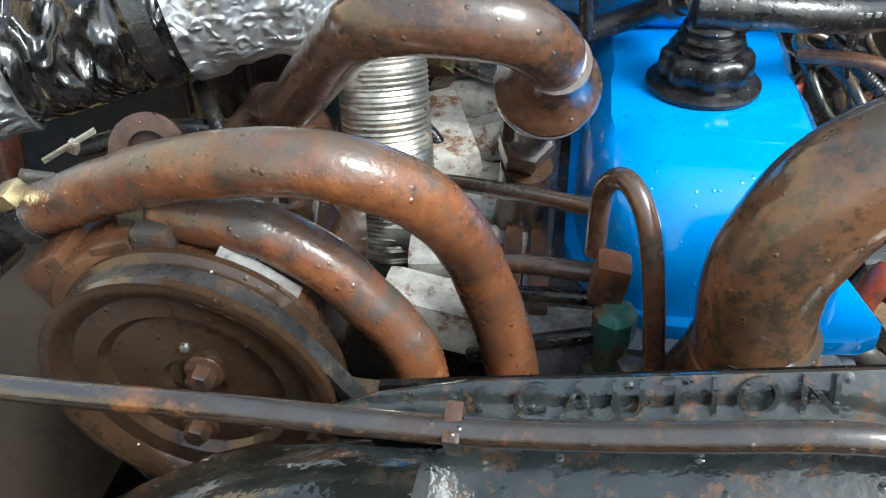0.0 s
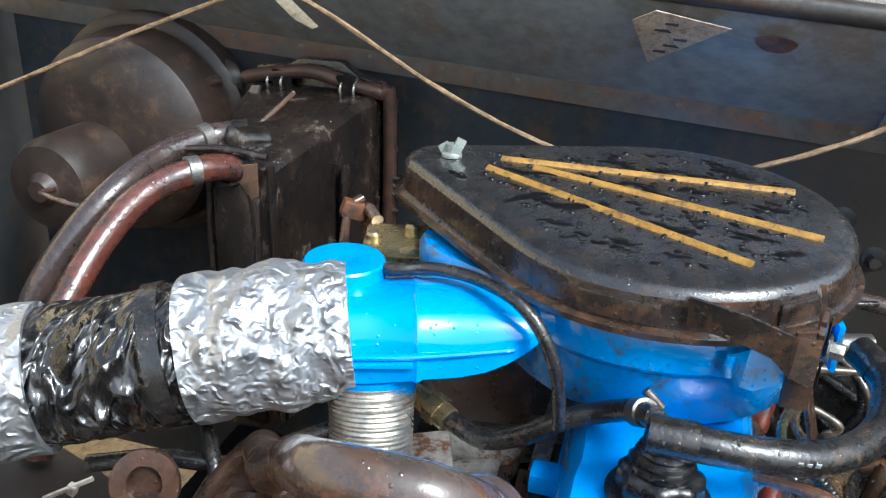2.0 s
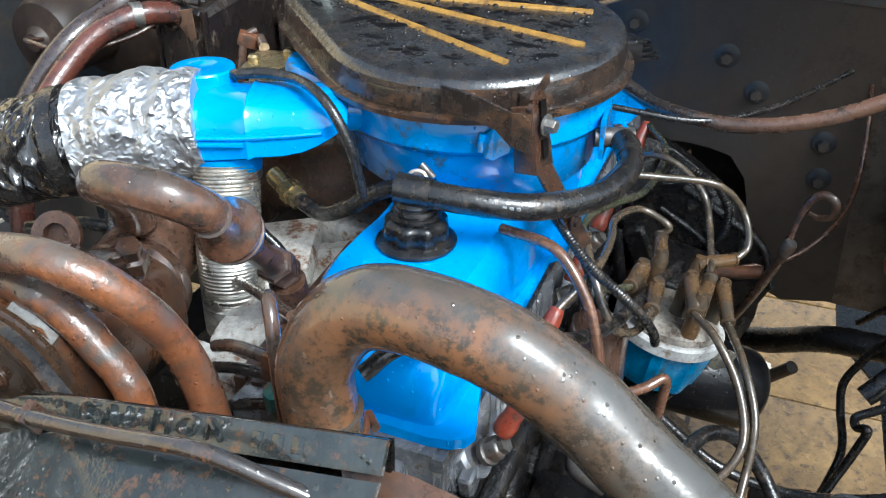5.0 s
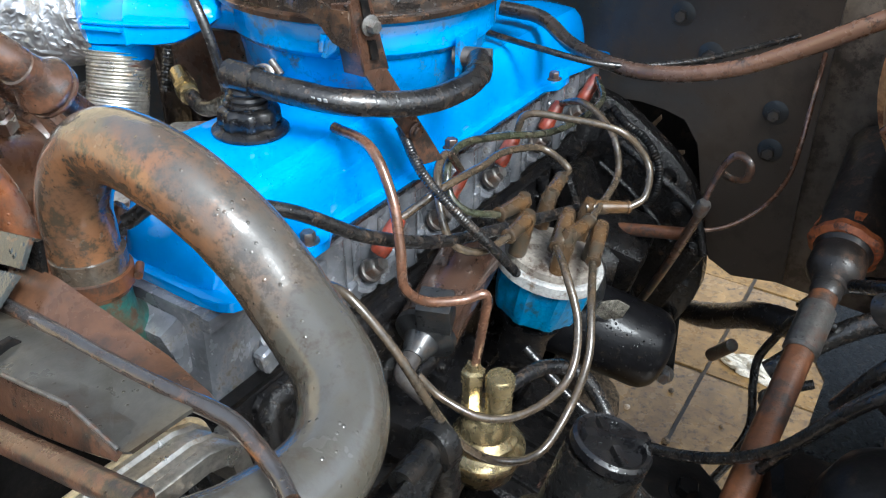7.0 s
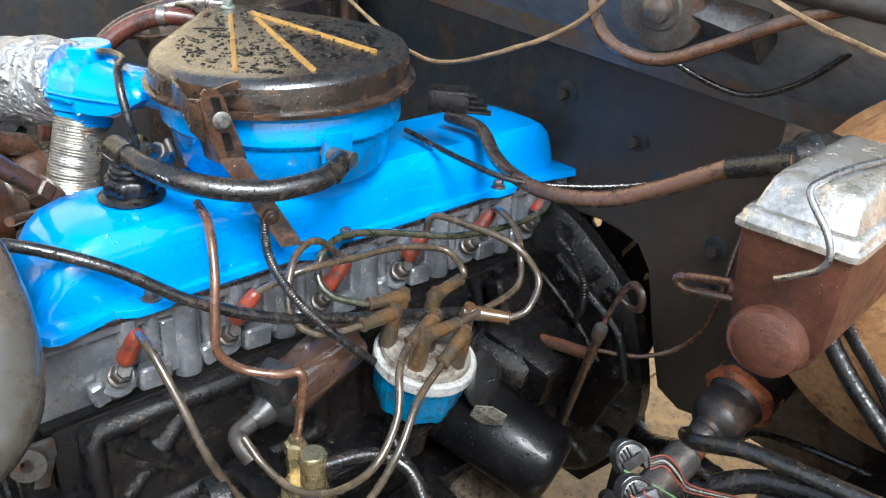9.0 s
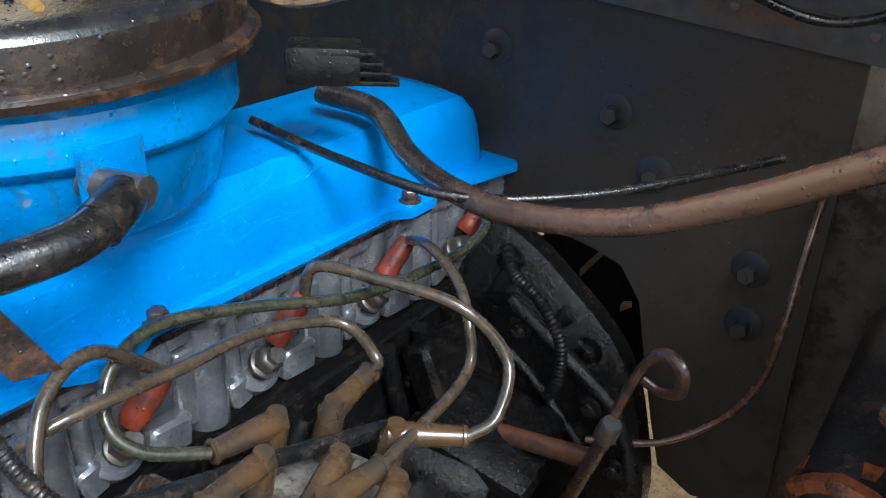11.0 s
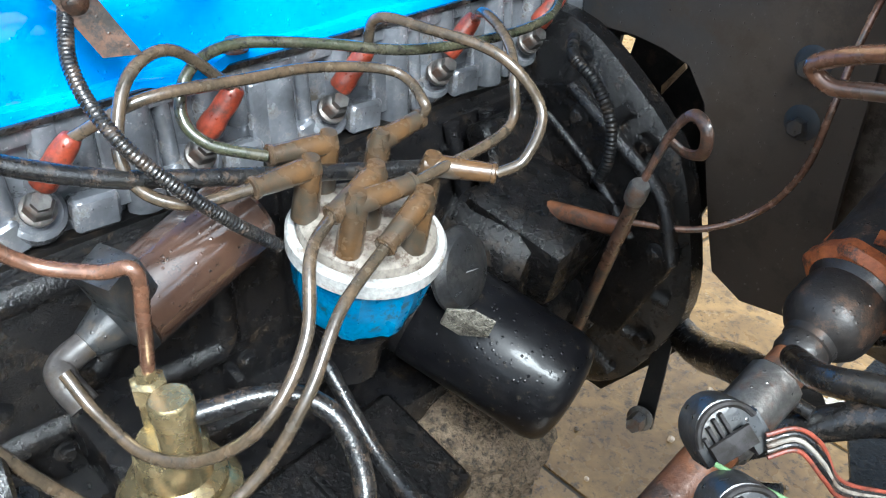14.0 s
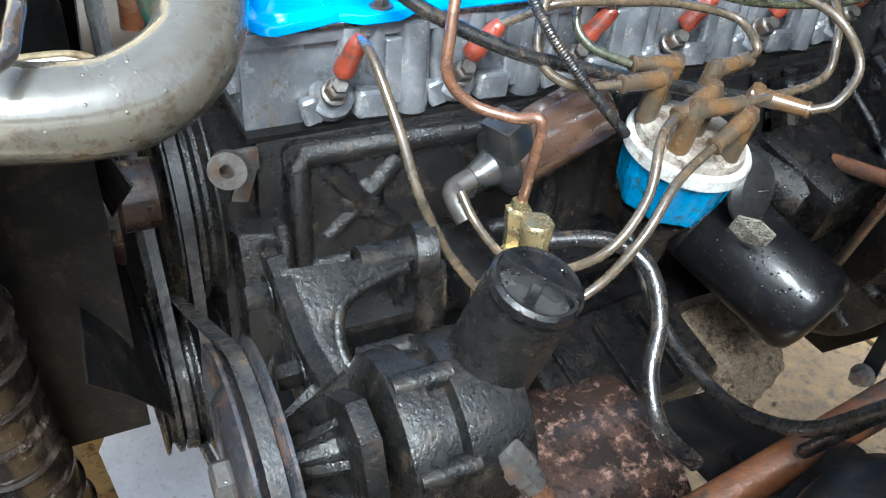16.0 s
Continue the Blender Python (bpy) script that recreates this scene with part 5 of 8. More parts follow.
PLUG_END = []
for i in range(6):
    y = 0.104 * i + 0.008
    at = Vector((0.005, y - (0.005 if i else 0), -0.012))
    lean = Vector((0.4, 0.24, 0.88)).normalized() if i in (0,) else Vector((0.22, 0.6, 0.77)).normalized()
    ob = solo("spark_plug_boot", plug_boot(at + lean * 0.014, lean), BOOT_RED, "red rubber spark plug boot on the grey head", "plug boot", "spark plug boots")
    PLUG_END.append(at + lean * 0.048)


def dist_boot(k, way):
    """An elbow boot on one tower of the distributor cap."""
    foot = towers[k] - DX * 0.027
    way = Vector(way).normalized()
    top = foot + DX * 0.037
    end = top + way * 0.042
    bm = tube([foot, foot + DX * 0.012, foot + DX * 0.024, top, top + DX * 0.006, top + DX * 0.0085], 0.0085, 18, 4, ring=lambda s: 1.06 - 3 * s if s < 0.036 else 0.93 - 30 * (s - 0.036))
    add_tube(bm, [top - way * 0.004, top + way * 0.008, top + way * 0.024, end - way * 0.004, end], 0.0076, 18, 6, ring=lambda s: 1.0 - 6 * max(0, s - 0.012))
    add_lathe(bm, end - way * 0.004, way, [(0.0055, 0), (0.0072, 0.001), (0.0072, 0.003), (0.0055, 0.004)], 16)
    solo("distributor_boot", bm, BOOT_TAN, "brown rubber elbow boot on the distributor cap", "distributor boot", "distributor boots")
    return end


WAYS = {"w1": (0.25, -0.92, -0.3), "coil": (0.22, -0.94, -0.22), "w2": (-0.15, 0.98, 0.05), "w6": (0.74, 0.62, -0.05), "w3": (-0.09, -0.99, 0.09), "w5": (0.09, 0.99, 0.0), "w4": (0.05, -1.0, 0.06)}
END = {k: dist_boot(k, WAYS[k]) for k in WAYS}


def wire(name, pts, material, label, r=0.0038):
    return hose(name, pts, r, material, label, "plug wire", "plug wires", seg=10, n=10)


wire("plug_wire", [PLUG_END[0], (0.054, 0.017, 0.031), (0.091, 0.022, -0.006), (0.117, 0.03, -0.051), (0.13, 0.054, -0.101), (0.15, 0.08, -0.13), (0.175, 0.1, -0.125), (0.182, 0.138, -0.105), (0.182, 0.17, -0.07), (0.166, 0.205, -0.041), END["w1"]], WIRE_TAN, "long tan-grey plug wire looping down past the fuel pump")
wire("coil_wire", [(0.069, 0.085, -0.082), (0.09, 0.09, -0.1), (0.125, 0.1, -0.112), (0.155, 0.12, -0.105), (0.175, 0.148, -0.08), (0.165, 0.182, -0.05), (0.14, 0.205, -0.02), END["coil"]], WIRE_TAN, "tan-grey coil wire looping up to the distributor cap")
wire("plug_wire", [PLUG_END[1], (0.036, 0.173, 0.045), (0.037, 0.234, 0.04), (0.03, 0.294, 0.03), (0.045, 0.345, 0.018), (0.075, 0.345, 0.005), END["w2"]], WIRE_TAN, "tan-grey plug wire curving over to the cap")
wire("plug_wire", [PLUG_END[2], (0.022, 0.2, 0.062), (0.032, 0.168, 0.058), (0.05, 0.148, 0.03), (0.062, 0.15, 0.008), (0.076, 0.17, -0.003), END["w4"]], WIRE_TAN, "tan-grey plug wire bending round to the cap")
wire("plug_wire", [PLUG_END[3], (0.026, 0.345, 0.05), (0.063, 0.358, 0.05), (0.114, 0.374, 0.043), (0.142, 0.385, 0.013), (0.152, 0.362, -0.01), END["w6"]], WIRE_TAN, "pale plug wire in a wide loop above the cap")
wire("plug_wire", [PLUG_END[4], (0.049, 0.426, 0.042), (0.079, 0.418, 0.032), (0.102, 0.402, 0.014), (0.113, 0.385, -0.013), END["w5"]], WIRE_TAN, "tan plug wire dropping behind the cap")
wire("plug_wire", [PLUG_END[5], (0.045, 0.5, 0.022), (0.05, 0.44, 0.022), (0.045, 0.36, 0.03), (0.025, 0.296, 0.044), (0.012, 0.245, 0.052), (0.016, 0.212, 0.046), (0.028, 0.196, 0.026), (0.043, 0.203, 0.01), END["w3"]], WIRE_GREEN, "greenish grimy plug wire along the head")

# coil
C0, C1 = Vector((0.05, 0.105, -0.085)), Vector((0.035, 0.235, -0.045))
cax = (C1 - C0).normalized()
coil = thing("ignition_coil", (C0 + C1) / 2, "brown-stained cylindrical ignition coil clamped to the block", "ignition coil")
part("can", lathe(C0 + cax * 0.03, cax, [(0.026, 0), (0.0285, 0.002), (0.0285, 0.095), (0.026, 0.098), (0, 0.1)], 30), COIL, coil)
part("tower", lathe(C0 + cax * 0.03, -cax, [(0.0285, 0), (0.0285, 0.006), (0.016, 0.012), (0.01, 0.03), (0, 0.032)], 24), PLASTIC, coil, "black plastic coil tower")
part("connector", box(C0 + cax * 0.03 + Vector((0.012, -0.006, 0.03)), (0.03, 0.026, 0.034), (20, 0, 20), 0.004), PLASTIC, coil, "grey-black plug connector")
solo("coil_boot", tube([C0 + cax * 0.008, C0 - cax * 0.016, C0 + Vector((0.012, -0.02, -0.008)), C0 + Vector((0.025, -0.016, -0.02))], 0.009, 18), surface("grey_rubber_boot", (0.045, 0.04, 0.038), (0.07, 0.062, 0.057), (0.3, 0.5), 0, 50, 0.1, (0.04, 0.03, 0.02), 0.35, 40, 0.2), "grey rubber elbow boot on the ignition coil", "coil boot")

# fuel pump
fp = thing("fuel_pump", (0.118, 0.116, -0.16), "yellow zinc plated mechanical fuel pump on the block", "fuel pump")
part("body", lathe((0.118, 0.116, -0.165), (0, 0, 1), [(0.02, -0.03), (0.028, -0.02), (0.035, 0.0), (0.0365, 0.003), (0.0365, 0.008), (0.033, 0.012), (0.029, 0.014), (0.029, 0.02), (0.023, 0.026), (0.021, 0.045), (0.018, 0.05), (0, 0.051)], 36), BRASS, fp)
part("outlet_fitting", lathe((0.103, 0.117, -0.125), (0, 0, 1), [(0.009, 0), (0.009, 0.03), (0.0105, 0.031), (0.0105, 0.042), (0.007, 0.044), (0.006, 0.05)], 6), BRASS, fp)
part("filter_housing", lathe((0.128, 0.118, -0.125), (0, 0, 1), [(0.0115, 0), (0.0115, 0.034), (0.0125, 0.035), (0.0125, 0.045), (0.011, 0.047), (0, 0.047)], 20), BRASS, fp, "brass hex-topped valve body")
part("mount_arm", box((0.06, 0.115, -0.175), (0.1, 0.05, 0.045), (0, 0, 0), 0.01), OILY, fp)
FH = [(0.128, 0.128, -0.098), (0.145, 0.172, -0.098), (0.171, 0.193, -0.11), (0.198, 0.191, -0.139), (0.222, 0.172, -0.168), (0.25, 0.168, -0.195), (0.272, 0.19, -0.22)]
hose("fuel_hose", FH, 0.0068, HOSE_BLACK, "wet black fuel hose curving down from the pump", "fuel hose", n=10, seg=16)
hose("wiring_harness", [(0.096, 0.235, -0.14), (0.165, 0.232, -0.185), (0.233, 0.229, -0.193), (0.292, 0.213, -0.161), (0.339, 0.2, -0.114), (0.375, 0.2, -0.056), (0.419, 0.23, -0.01)], 0.0055, HOSE_BLACK, "black taped wiring harness crossing to the steering shaft", "wiring harness", n=10)

# oil filter
F0, F1 = Vector((0.072, 0.35, -0.168)), Vector((0.18, 0.395, -0.212))
fax = (F1 - F0).normalized()
of = thing("oil_filter", (F0 + F1) / 2, "glossy black spin-on oil filter beaded with rain", "oil filter")
part("can", lathe(F0, fax, [(0.044, 0), (0.047, 0.004), (0.047, 0.115), (0.045, 0.124), (0.04, 0.131), (0.03, 0.134), (0, 0.135)], 44), FILTER, of)
part("base", lathe(F0 - fax * 0.025, fax, [(0.04, 0), (0.04, 0.018), (0.046, 0.02), (0.046, 0.027)], 30), OILY, of)

# dipstick
ds = thing("dipstick", (0.188, 0.438, -0.05), "oily dipstick with a bent wire ring handle", "dipstick")
part("tube", tube([(0.195, 0.432, -0.04), (0.163, 0.451, -0.137), (0.123, 0.486, -0.239)], 0.0052, 12), RUST_DARK, ds)
part("collar", lathe((0.19, 0.434, -0.052), (0.3, -0.15, 0.94), [(0.007, 0), (0.0075, 0.003), (0.0075, 0.014), (0.006, 0.017)], 16), DULL_STEEL, ds)
part("ring", tube([(0.192, 0.437, -0.04), (0.197, 0.445, -0.015), (0.205, 0.448, 0.007), (0.216, 0.446, 0.017), (0.228, 0.442, 0.012), (0.228, 0.443, -0.004), (0.215, 0.446, -0.01), (0.204, 0.445, -0.006)], 0.0027, 10, 10, flat=1.6), RUST_DARK, ds, "flattened wire ring handle")
hose("ground_wire", [(0.152, 0.497, -0.115), (0.198, 0.521, -0.109), (0.232, 0.543, -0.085), (0.252, 0.55, -0.044), (0.256, 0.555, 0.002), (0.254, 0.575, 0.05), (0.25, 0.612, 0.092)], 0.0028, COPPER, "thin brown earth wire hanging from the toe board", "wire")
part("cable_eye", lathe((0.25, 0.623, 0.1), (0, -1, 0), [(0.004, 0), (0.01, 0), (0.01, 0.003), (0.004, 0.003)], 16), DULL_STEEL, side, "cable eye")
hose("steel_rod", [(0.026, 0.474, -0.141), (0.098, 0.457, -0.111), (0.175, 0.453, -0.091)], 0.0075, RUST, "rusty red steel rod behind the distributor", "rod", smooth=False)
la = thing("linkage_arm", (0.14, 0.62, -0.3), "thick oily black bent linkage arm behind the engine", "linkage arm")
part("arm", tube([(0.0, 0.54, -0.19), (0.06, 0.565, -0.22), (0.109, 0.59, -0.255), (0.148, 0.622, -0.297), (0.2, 0.58, -0.268), (0.265, 0.51, -0.2), (0.33, 0.47, -0.17)], 0.0165, 20, 10, wobble=0.12), OILY, la)
part("hanger", slab([(-0.008, 0), (0.008, 0), (0.012, 0.1), (-0.008, 0.1)], (0.15, 0.6, -0.29), (1, 0.2, 0), (0.12, -0.35, -0.93), 0.006, 0.002), OILY_FLAT, la)
part("bolt", bolt((0.162, 0.562, -0.372), (0.2, -0.9, 0.3), 0.009, 0.02), DULL_STEEL, la)
part("threaded_link", tube([(0.215, 0.57, -0.32), (0.24, 0.55, -0.28)], 0.008, 14, 30, ring=lambda s: 1 + 0.1 * math.cos(s * 2 * math.pi / 0.003)), DULL_STEEL, la)

# ---- power steering pump, pulleys, belts, fan ----
ps = thing("power_steering_pump", (0.2, 0.0, -0.21), "oily black power steering pump with a filler neck", "steering pump")
part("body", lathe((0.238, -0.045, -0.127), (0, 1, 0), [(0.03, -0.012), (0.05, -0.007), (0.055, -0.003), (0.056, 0.004), (0.056, 0.016), (0.05, 0.018), (0.05, 0.028), (0.057, 0.031), (0.058, 0.055), (0.054, 0.072), (0.04, 0.08), (0, 0.082)], 48), BRACKET, ps)
part("reservoir_neck", tube([(0.22, 0.0, -0.17), (0.228, 0.009, -0.125), (0.238, 0.021, -0.08), (0.248, 0.034, -0.03)], 0.0285, 40, 8, ring=lambda s: 0.98 + 0.6 * max(0.0, 1 - s / 0.105) ** 2), BRACKET, ps)
nax = Vector((0.22, 0.18, 0.96)).normalized()
nc = Vector((0.249, 0.035, -0.027))
capob = part("filler_cap", lathe(nc, nax, [(0.0255, 0), (0.0275, 0.002), (0.0275, 0.008), (0.0255, 0.0105), (0.023, 0.0095), (0.0215, 0.0055), (0, 0.005)], 40), CAP_BLACK, ps, "round black filler cap")
nx, ny, _ = frame_of(nax)
bm = bmesh.new()
add_slab(bm, [(-0.024, -0.004), (0.024, -0.004), (0.024, 0.004), (-0.024, 0.004)], nc + nax * 0.005, nx, ny, 0.012, 0.002)
add_slab(bm, [(-0.003, -0.022), (0.003, -0.022), (0.003, 0.022), (-0.003, 0.022)], nc + nax * 0.005, nx, ny, 0.005, 0.001)
part("grip", bm, CAP_BLACK, capob)
hub = part("front_hub", lathe((0.24, -0.094, -0.115), (0, 1, 0), [(0.016, -0.02), (0.018, 0.0), (0.021, 0.018), (0.03, 0.03)], 24), BRACKET, ps, "finned front hub")
for k in range(10):
    a = 2 * math.pi * k / 10
    ca, sa = math.cos(a), math.sin(a)
    part("hub_rib", slab([(0.012, -0.024), (0.02, -0.022), (0.046, 0.026), (0.012, 0.026)], Vector((0.24 + 0.0025 * sa, -0.092, -0.115 - 0.0025 * ca)), (ca, 0, sa), (0, 1, 0), 0.005, 0.001), BRACKET, hub)
for k in range(6):
    a = 2 * math.pi * k / 6 + 0.4
    part("body_lug", tube([(0.238 + 0.052 * math.cos(a), -0.046, -0.127 + 0.052 * math.sin(a)), (0.238 + 0.052 * math.cos(a), -0.01, -0.127 + 0.052 * math.sin(a))], 0.0075, 16, smooth=False), BRACKET, ps)
part("banjo_fitting", lathe((0.284, 0.012, -0.115), (0.35, 0.5, -0.75), [(0.013, -0.014), (0.014, -0.01), (0.014, 0.008), (0.011, 0.01), (0.011, 0.016), (0.009, 0.018), (0.009, 0.026)], 8), DULL_STEEL, ps)
part("pressure_line", tube([(0.292, 0.023, -0.132), (0.302, 0.036, -0.155), (0.31, 0.044, -0.2), (0.31, 0.046, -0.28)], 0.0065, 12), COPPER, ps)
pb = thing("pump_bracket", (0.14, -0.06, -0.12), "oily cast bracket holding the steering pump", "bracket")
part("front_plate", slab([(0.104, -0.076), (0.118, -0.066), (0.136, -0.072), (0.18, -0.086), (0.232, -0.078), (0.262, -0.056), (0.285, -0.062), (0.298, -0.09), (0.296, -0.15), (0.28, -0.165), (0.268, -0.13), (0.245, -0.1), (0.2, -0.118), (0.15, -0.122), (0.11, -0.106)], (0, -0.068, 0), (1, 0, 0), (0, 0, 1), 0.012, 0.004), BRACKET, pb)
WU, WV = Vector((0, 1, -0.12)).normalized(), Vector((0.8, 0, -0.6)).normalized()
W0 = Vector((0.12, -0.08, -0.071))
WEB = [(0.004, 0.005), (0.049, 0.005), (0.087, 0.001), (0.1, 0.01), (0.07, 0.02), (0.045, 0.03), (0.034, 0.043), (0.031, 0.067), (0.046, 0.09), (0.022, 0.088), (0.012, 0.05)]
WEB_EDGE = [(0.092, 0.013), (0.07, 0.019), (0.045, 0.029), (0.034, 0.043), (0.031, 0.067), (0.04, 0.086)]
part("web", slab(WEB, W0, WU, WV, -0.009, 0.003), BRACKET, pb, "cast web with a curved leg")
part("web_border", tube([W0 + WU * a + WV * b + Vector((0.003, 0, 0.004)) for a, b in WEB_EDGE], 0.005, 14, 6), BRACKET, pb, "raised curved border of the web")
LUG = W0 + WU * 0.108 + WV * 0.002
part("cross_bar", tube([W0 + WU * 0.06 + WV * 0.005, LUG], 0.011, 18, smooth=False), BRACKET, pb)
part("rear_lug", lathe(LUG, (0.15, 0.98, -0.05), [(0.008, -0.008), (0.02, -0.007), (0.021, 0.0), (0.021, 0.008), (0.017, 0.01), (0.008, 0.006)], 28), BRACKET, pb)
part("rear_leg", tube([LUG + Vector((0.004, 0.006, -0.012)), LUG + Vector((0.006, 0.008, -0.05)), LUG + Vector((-0.01, 0.012, -0.1))], 0.012, 14), BRACKET, pb)
for x, z in ((0.124, -0.09), (0.19, -0.1)):
    part("bolt", bolt((x, -0.081, z), (0, -1, 0), 0.009, 0.014), BRACKET, pb, "oily hex bolt head")


def pulley(name, at, r, width, material, label, grooves=1, group=""):
    prof = [(0.012, -0.004), (0.6 * r, -0.002), (0.72 * r, 0.006), (r * 0.93, 0.004)]
    for g in range(grooves):
        o = g * width
        prof += [(r, o), (r, o + 0.002), (r - 0.009, o + width * 0.4), (r - 0.009, o + width * 0.6), (r, o + width - 0.002), (r, o + width)]
    prof += [(r * 0.9, grooves * width), (0.02, grooves * width * 0.8)]
    t = thing(name, at, label, "pulley", group or "belt pulleys")
    part("sheave", lathe(at, (0, 1, 0), prof, 52), material, t)
    part("hub_nut", lathe(Vector(at) - Vector((0, 0.003, 0)), (0, -1, 0), [(0.014, 0), (0.014, 0.008), (0.01, 0.01), (0, 0.01)], 6), DULL_STEEL, t)
    return t


pulley("water_pump_pulley", (-0.085, -0.118, -0.13), 0.097, 0.017, BRACKET, "black double-groove water pump pulley", 2)
pulley("crank_pulley", (-0.06, -0.155, -0.31), 0.076, 0.013, BRACKET, "black triple-groove crank pulley", 3)
pulley("steering_pump_pulley", (0.24, -0.134, -0.115), 0.076, 0.022, PULLEY_BLACK, "worn black steel steering pump pulley with a rusty hub")


def belt(label, c1, r1, c2, r2, y):
    o = hull_outline(c1, r1, c2, r2, 60)
    bm = bmesh.new()
    rows = []
    for (x, z), (xi, zi) in zip(o, shrink(o, 0.006)):
        rows.append([bm.verts.new(p) for p in ((x, y - 0.0045, z), (x, y + 0.0045, z), (xi, y + 0.003, zi), (xi, y - 0.003, zi))])
    for i in range(len(rows)):
        a, b = rows[i], rows[(i + 1) % len(rows)]
        for k in range(4):
            bm.faces.new((a[k], a[(k + 1) % 4], b[(k + 1) % 4], b[k]))
    bmesh.ops.recalc_face_normals(bm, faces=bm.faces[:])
    return solo("drive_belt", bm, BELT, label, "drive belt", "drive belts")


belt("worn black drive belt round crank and water pump pulleys", (-0.06, -0.31), 0.075, (-0.085, -0.13), 0.096, -0.11)
belt("worn black drive belt to the steering pump", (-0.06, -0.31), 0.075, (0.24, -0.115), 0.0735, -0.123)
fan = thing("cooling_fan", (-0.085, -0.17, -0.13), "black steel engine fan at rest behind the radiator", "fan")
part("clutch", lathe((-0.085, -0.12, -0.13), (0, -1, 0), [(0.03, 0), (0.03, 0.03), (0.055, 0.035), (0.055, 0.06), (0.04, 0.065), (0, 0.067)], 30), RUST_DARK, fan)
for k in range(5):
    a = radians(72 * k - 22)
    rows = []
    for i in range(8):
        r = 0.05 + 0.13 * i / 7
        w = 0.03 + 0.022 * i / 7
        cx, cz = -0.085 + r * math.cos(a), -0.13 + r * math.sin(a)
        tx, tz = -math.sin(a), math.cos(a)
        rows.append([(cx + tx * w * s, -0.175 - 0.5 * w * s + 0.006 * math.cos(s * 1.5) + o, cz + tz * w * s) for s, o in ((-1, 0), (-0.4, 0), (0.3, 0), (1, 0), (1, 0.0015), (0.3, 0.0015), (-0.4, 0.0015), (-1, 0.0015))])
    part("blade", loft(rows), OILY_FLAT, fan)
rad = thing("radiator", (-0.08, -0.33, -0.3), "black radiator with rust-brown finned core", "radiator")
part("core", box((-0.1, -0.345, -0.15), (0.62, 0.04, 0.46), bev=0.003), RUST_DARK, rad)
part("top_tank", box((-0.1, -0.345, 0.075), (0.64, 0.05, 0.07), bev=0.02), OILY_FLAT, rad)
bm = bmesh.new()
for i in range(30):
    add_box(bm, (-0.1, -0.323, -0.37 + i * 0.0146), (0.6, 0.006, 0.003), (12, 0, 0), 0.0005, 1)
part("fins", bm, DULL_STEEL, rad, "rust-stained cooling fins")

# lower frame: mount plate, cross member, steering box
fm = thing("engine_mount_plate", (0.2, 0.17, -0.3), "rust-mottled black engine mount plate below the pump", "engine mount")
part("plate", loft([[(0.2 + 0.1 * math.cos(radians(a)), y, -0.33 + 0.1 * math.sin(radians(a))) for a in range(30, 151, 15)] + [(0.2 + 0.094 * math.cos(radians(a)), y, -0.33 + 0.094 * math.sin(radians(a))) for a in range(150, 29, -15)] for y in (0.06, 0.1, 0.15, 0.2)]),
     surface("mottled_rust_plate", (0.03, 0.022, 0.02), (0.08, 0.045, 0.034), (0.1, 0.26), 0.1, 40, 0.25, (0.26, 0.16, 0.125), 0.32, 50, 0.0, 0.8), fm)
part("bracket_box", box((0.125, 0.225, -0.27), (0.1, 0.17, 0.06), (0, 18, 6), 0.012, 3), OILY_DARK, fm, "black cast mount bracket")
for k in range(3):
    part("bracket_ridge", box((0.14, 0.165 + 0.05 * k, -0.243), (0.07, 0.006, 0.012), (0, 18, 6), 0.002), OILY_DARK, fm)
part("ear", slab([(0, 0), (0.09, 0.01), (0.11, 0.06), (0.06, 0.1), (0.0, 0.08)], (0.2, 0.2, -0.245), (1, 0.1, -0.15), (0, 1, -0.1), 0.012, 0.004), OILY_FLAT, fm)
part("bolt", bolt((0.272, 0.245, -0.246), (0.1, 0, 1), 0.011, 0.012), OILY_FLAT, fm)
bm = bmesh.new()
bmesh.ops.create_icosphere(bm, subdivisions=5, radius=1)
for v in bm.verts:
    f = 1 + 0.3 * noise.noise(v.co * 1.6) + 0.08 * noise.noise(v.co * 7) + 0.03 * noise.noise(v.co * 19)
    v.co = Vector((0.07 + 0.085 * v.co.x * f, 0.41 + 0.075 * v.co.y * f, -0.345 + 0.04 * v.co.z * f - 0.4 * 0.085 * v.co.x)) + 0.004 * Vector((noise.noise(v.co * 90), noise.noise(v.co * 60 + Vector((9, 0, 0))), noise.noise(v.co * 60 + Vector((0, 9, 0)))))
mud = solo("mud_crust", bm, SOIL, "dried brown mud caked on the block's lower flange", "mud")
solo("cross_member", box((-0.05, 0.1, -0.44), (1.1, 0.12, 0.06), bev=0.01), OILY_FLAT, "oily black steel cross member under the engine", "cross member")
pan = solo("splash_pan", slab([(-0.6, -0.24), (-0.29, -0.23), (-0.27, -0.1), (-0.02, -0.07), (0.02, -0.14), (0.16, -0.2), (0.16, 0.05), (0.1, 0.3), (-0.6, 0.3)], (0, 0, -0.47), (1, 0, 0), (0, 1, 0), 0.004, 0.001), OILY_FLAT, "oily black splash pan under the front of the engine", "splash pan")
solo("splash_pan", slab([(-0.6, -0.6), (0.3, -0.6), (0.3, -0.25), (-0.6, -0.25)], (0, 0, -0.465), (1, 0, 0), (0, 1, 0), 0.004, 0.001), OILY_FLAT, "oily black splash pan below the radiator", "splash pan")
rail = solo("frame_rail", box((0.5, 0.1, -0.38), (0.08, 1.2, 0.12), bev=0.01), OILY_FLAT, "oily black steel frame rail", "frame rail")
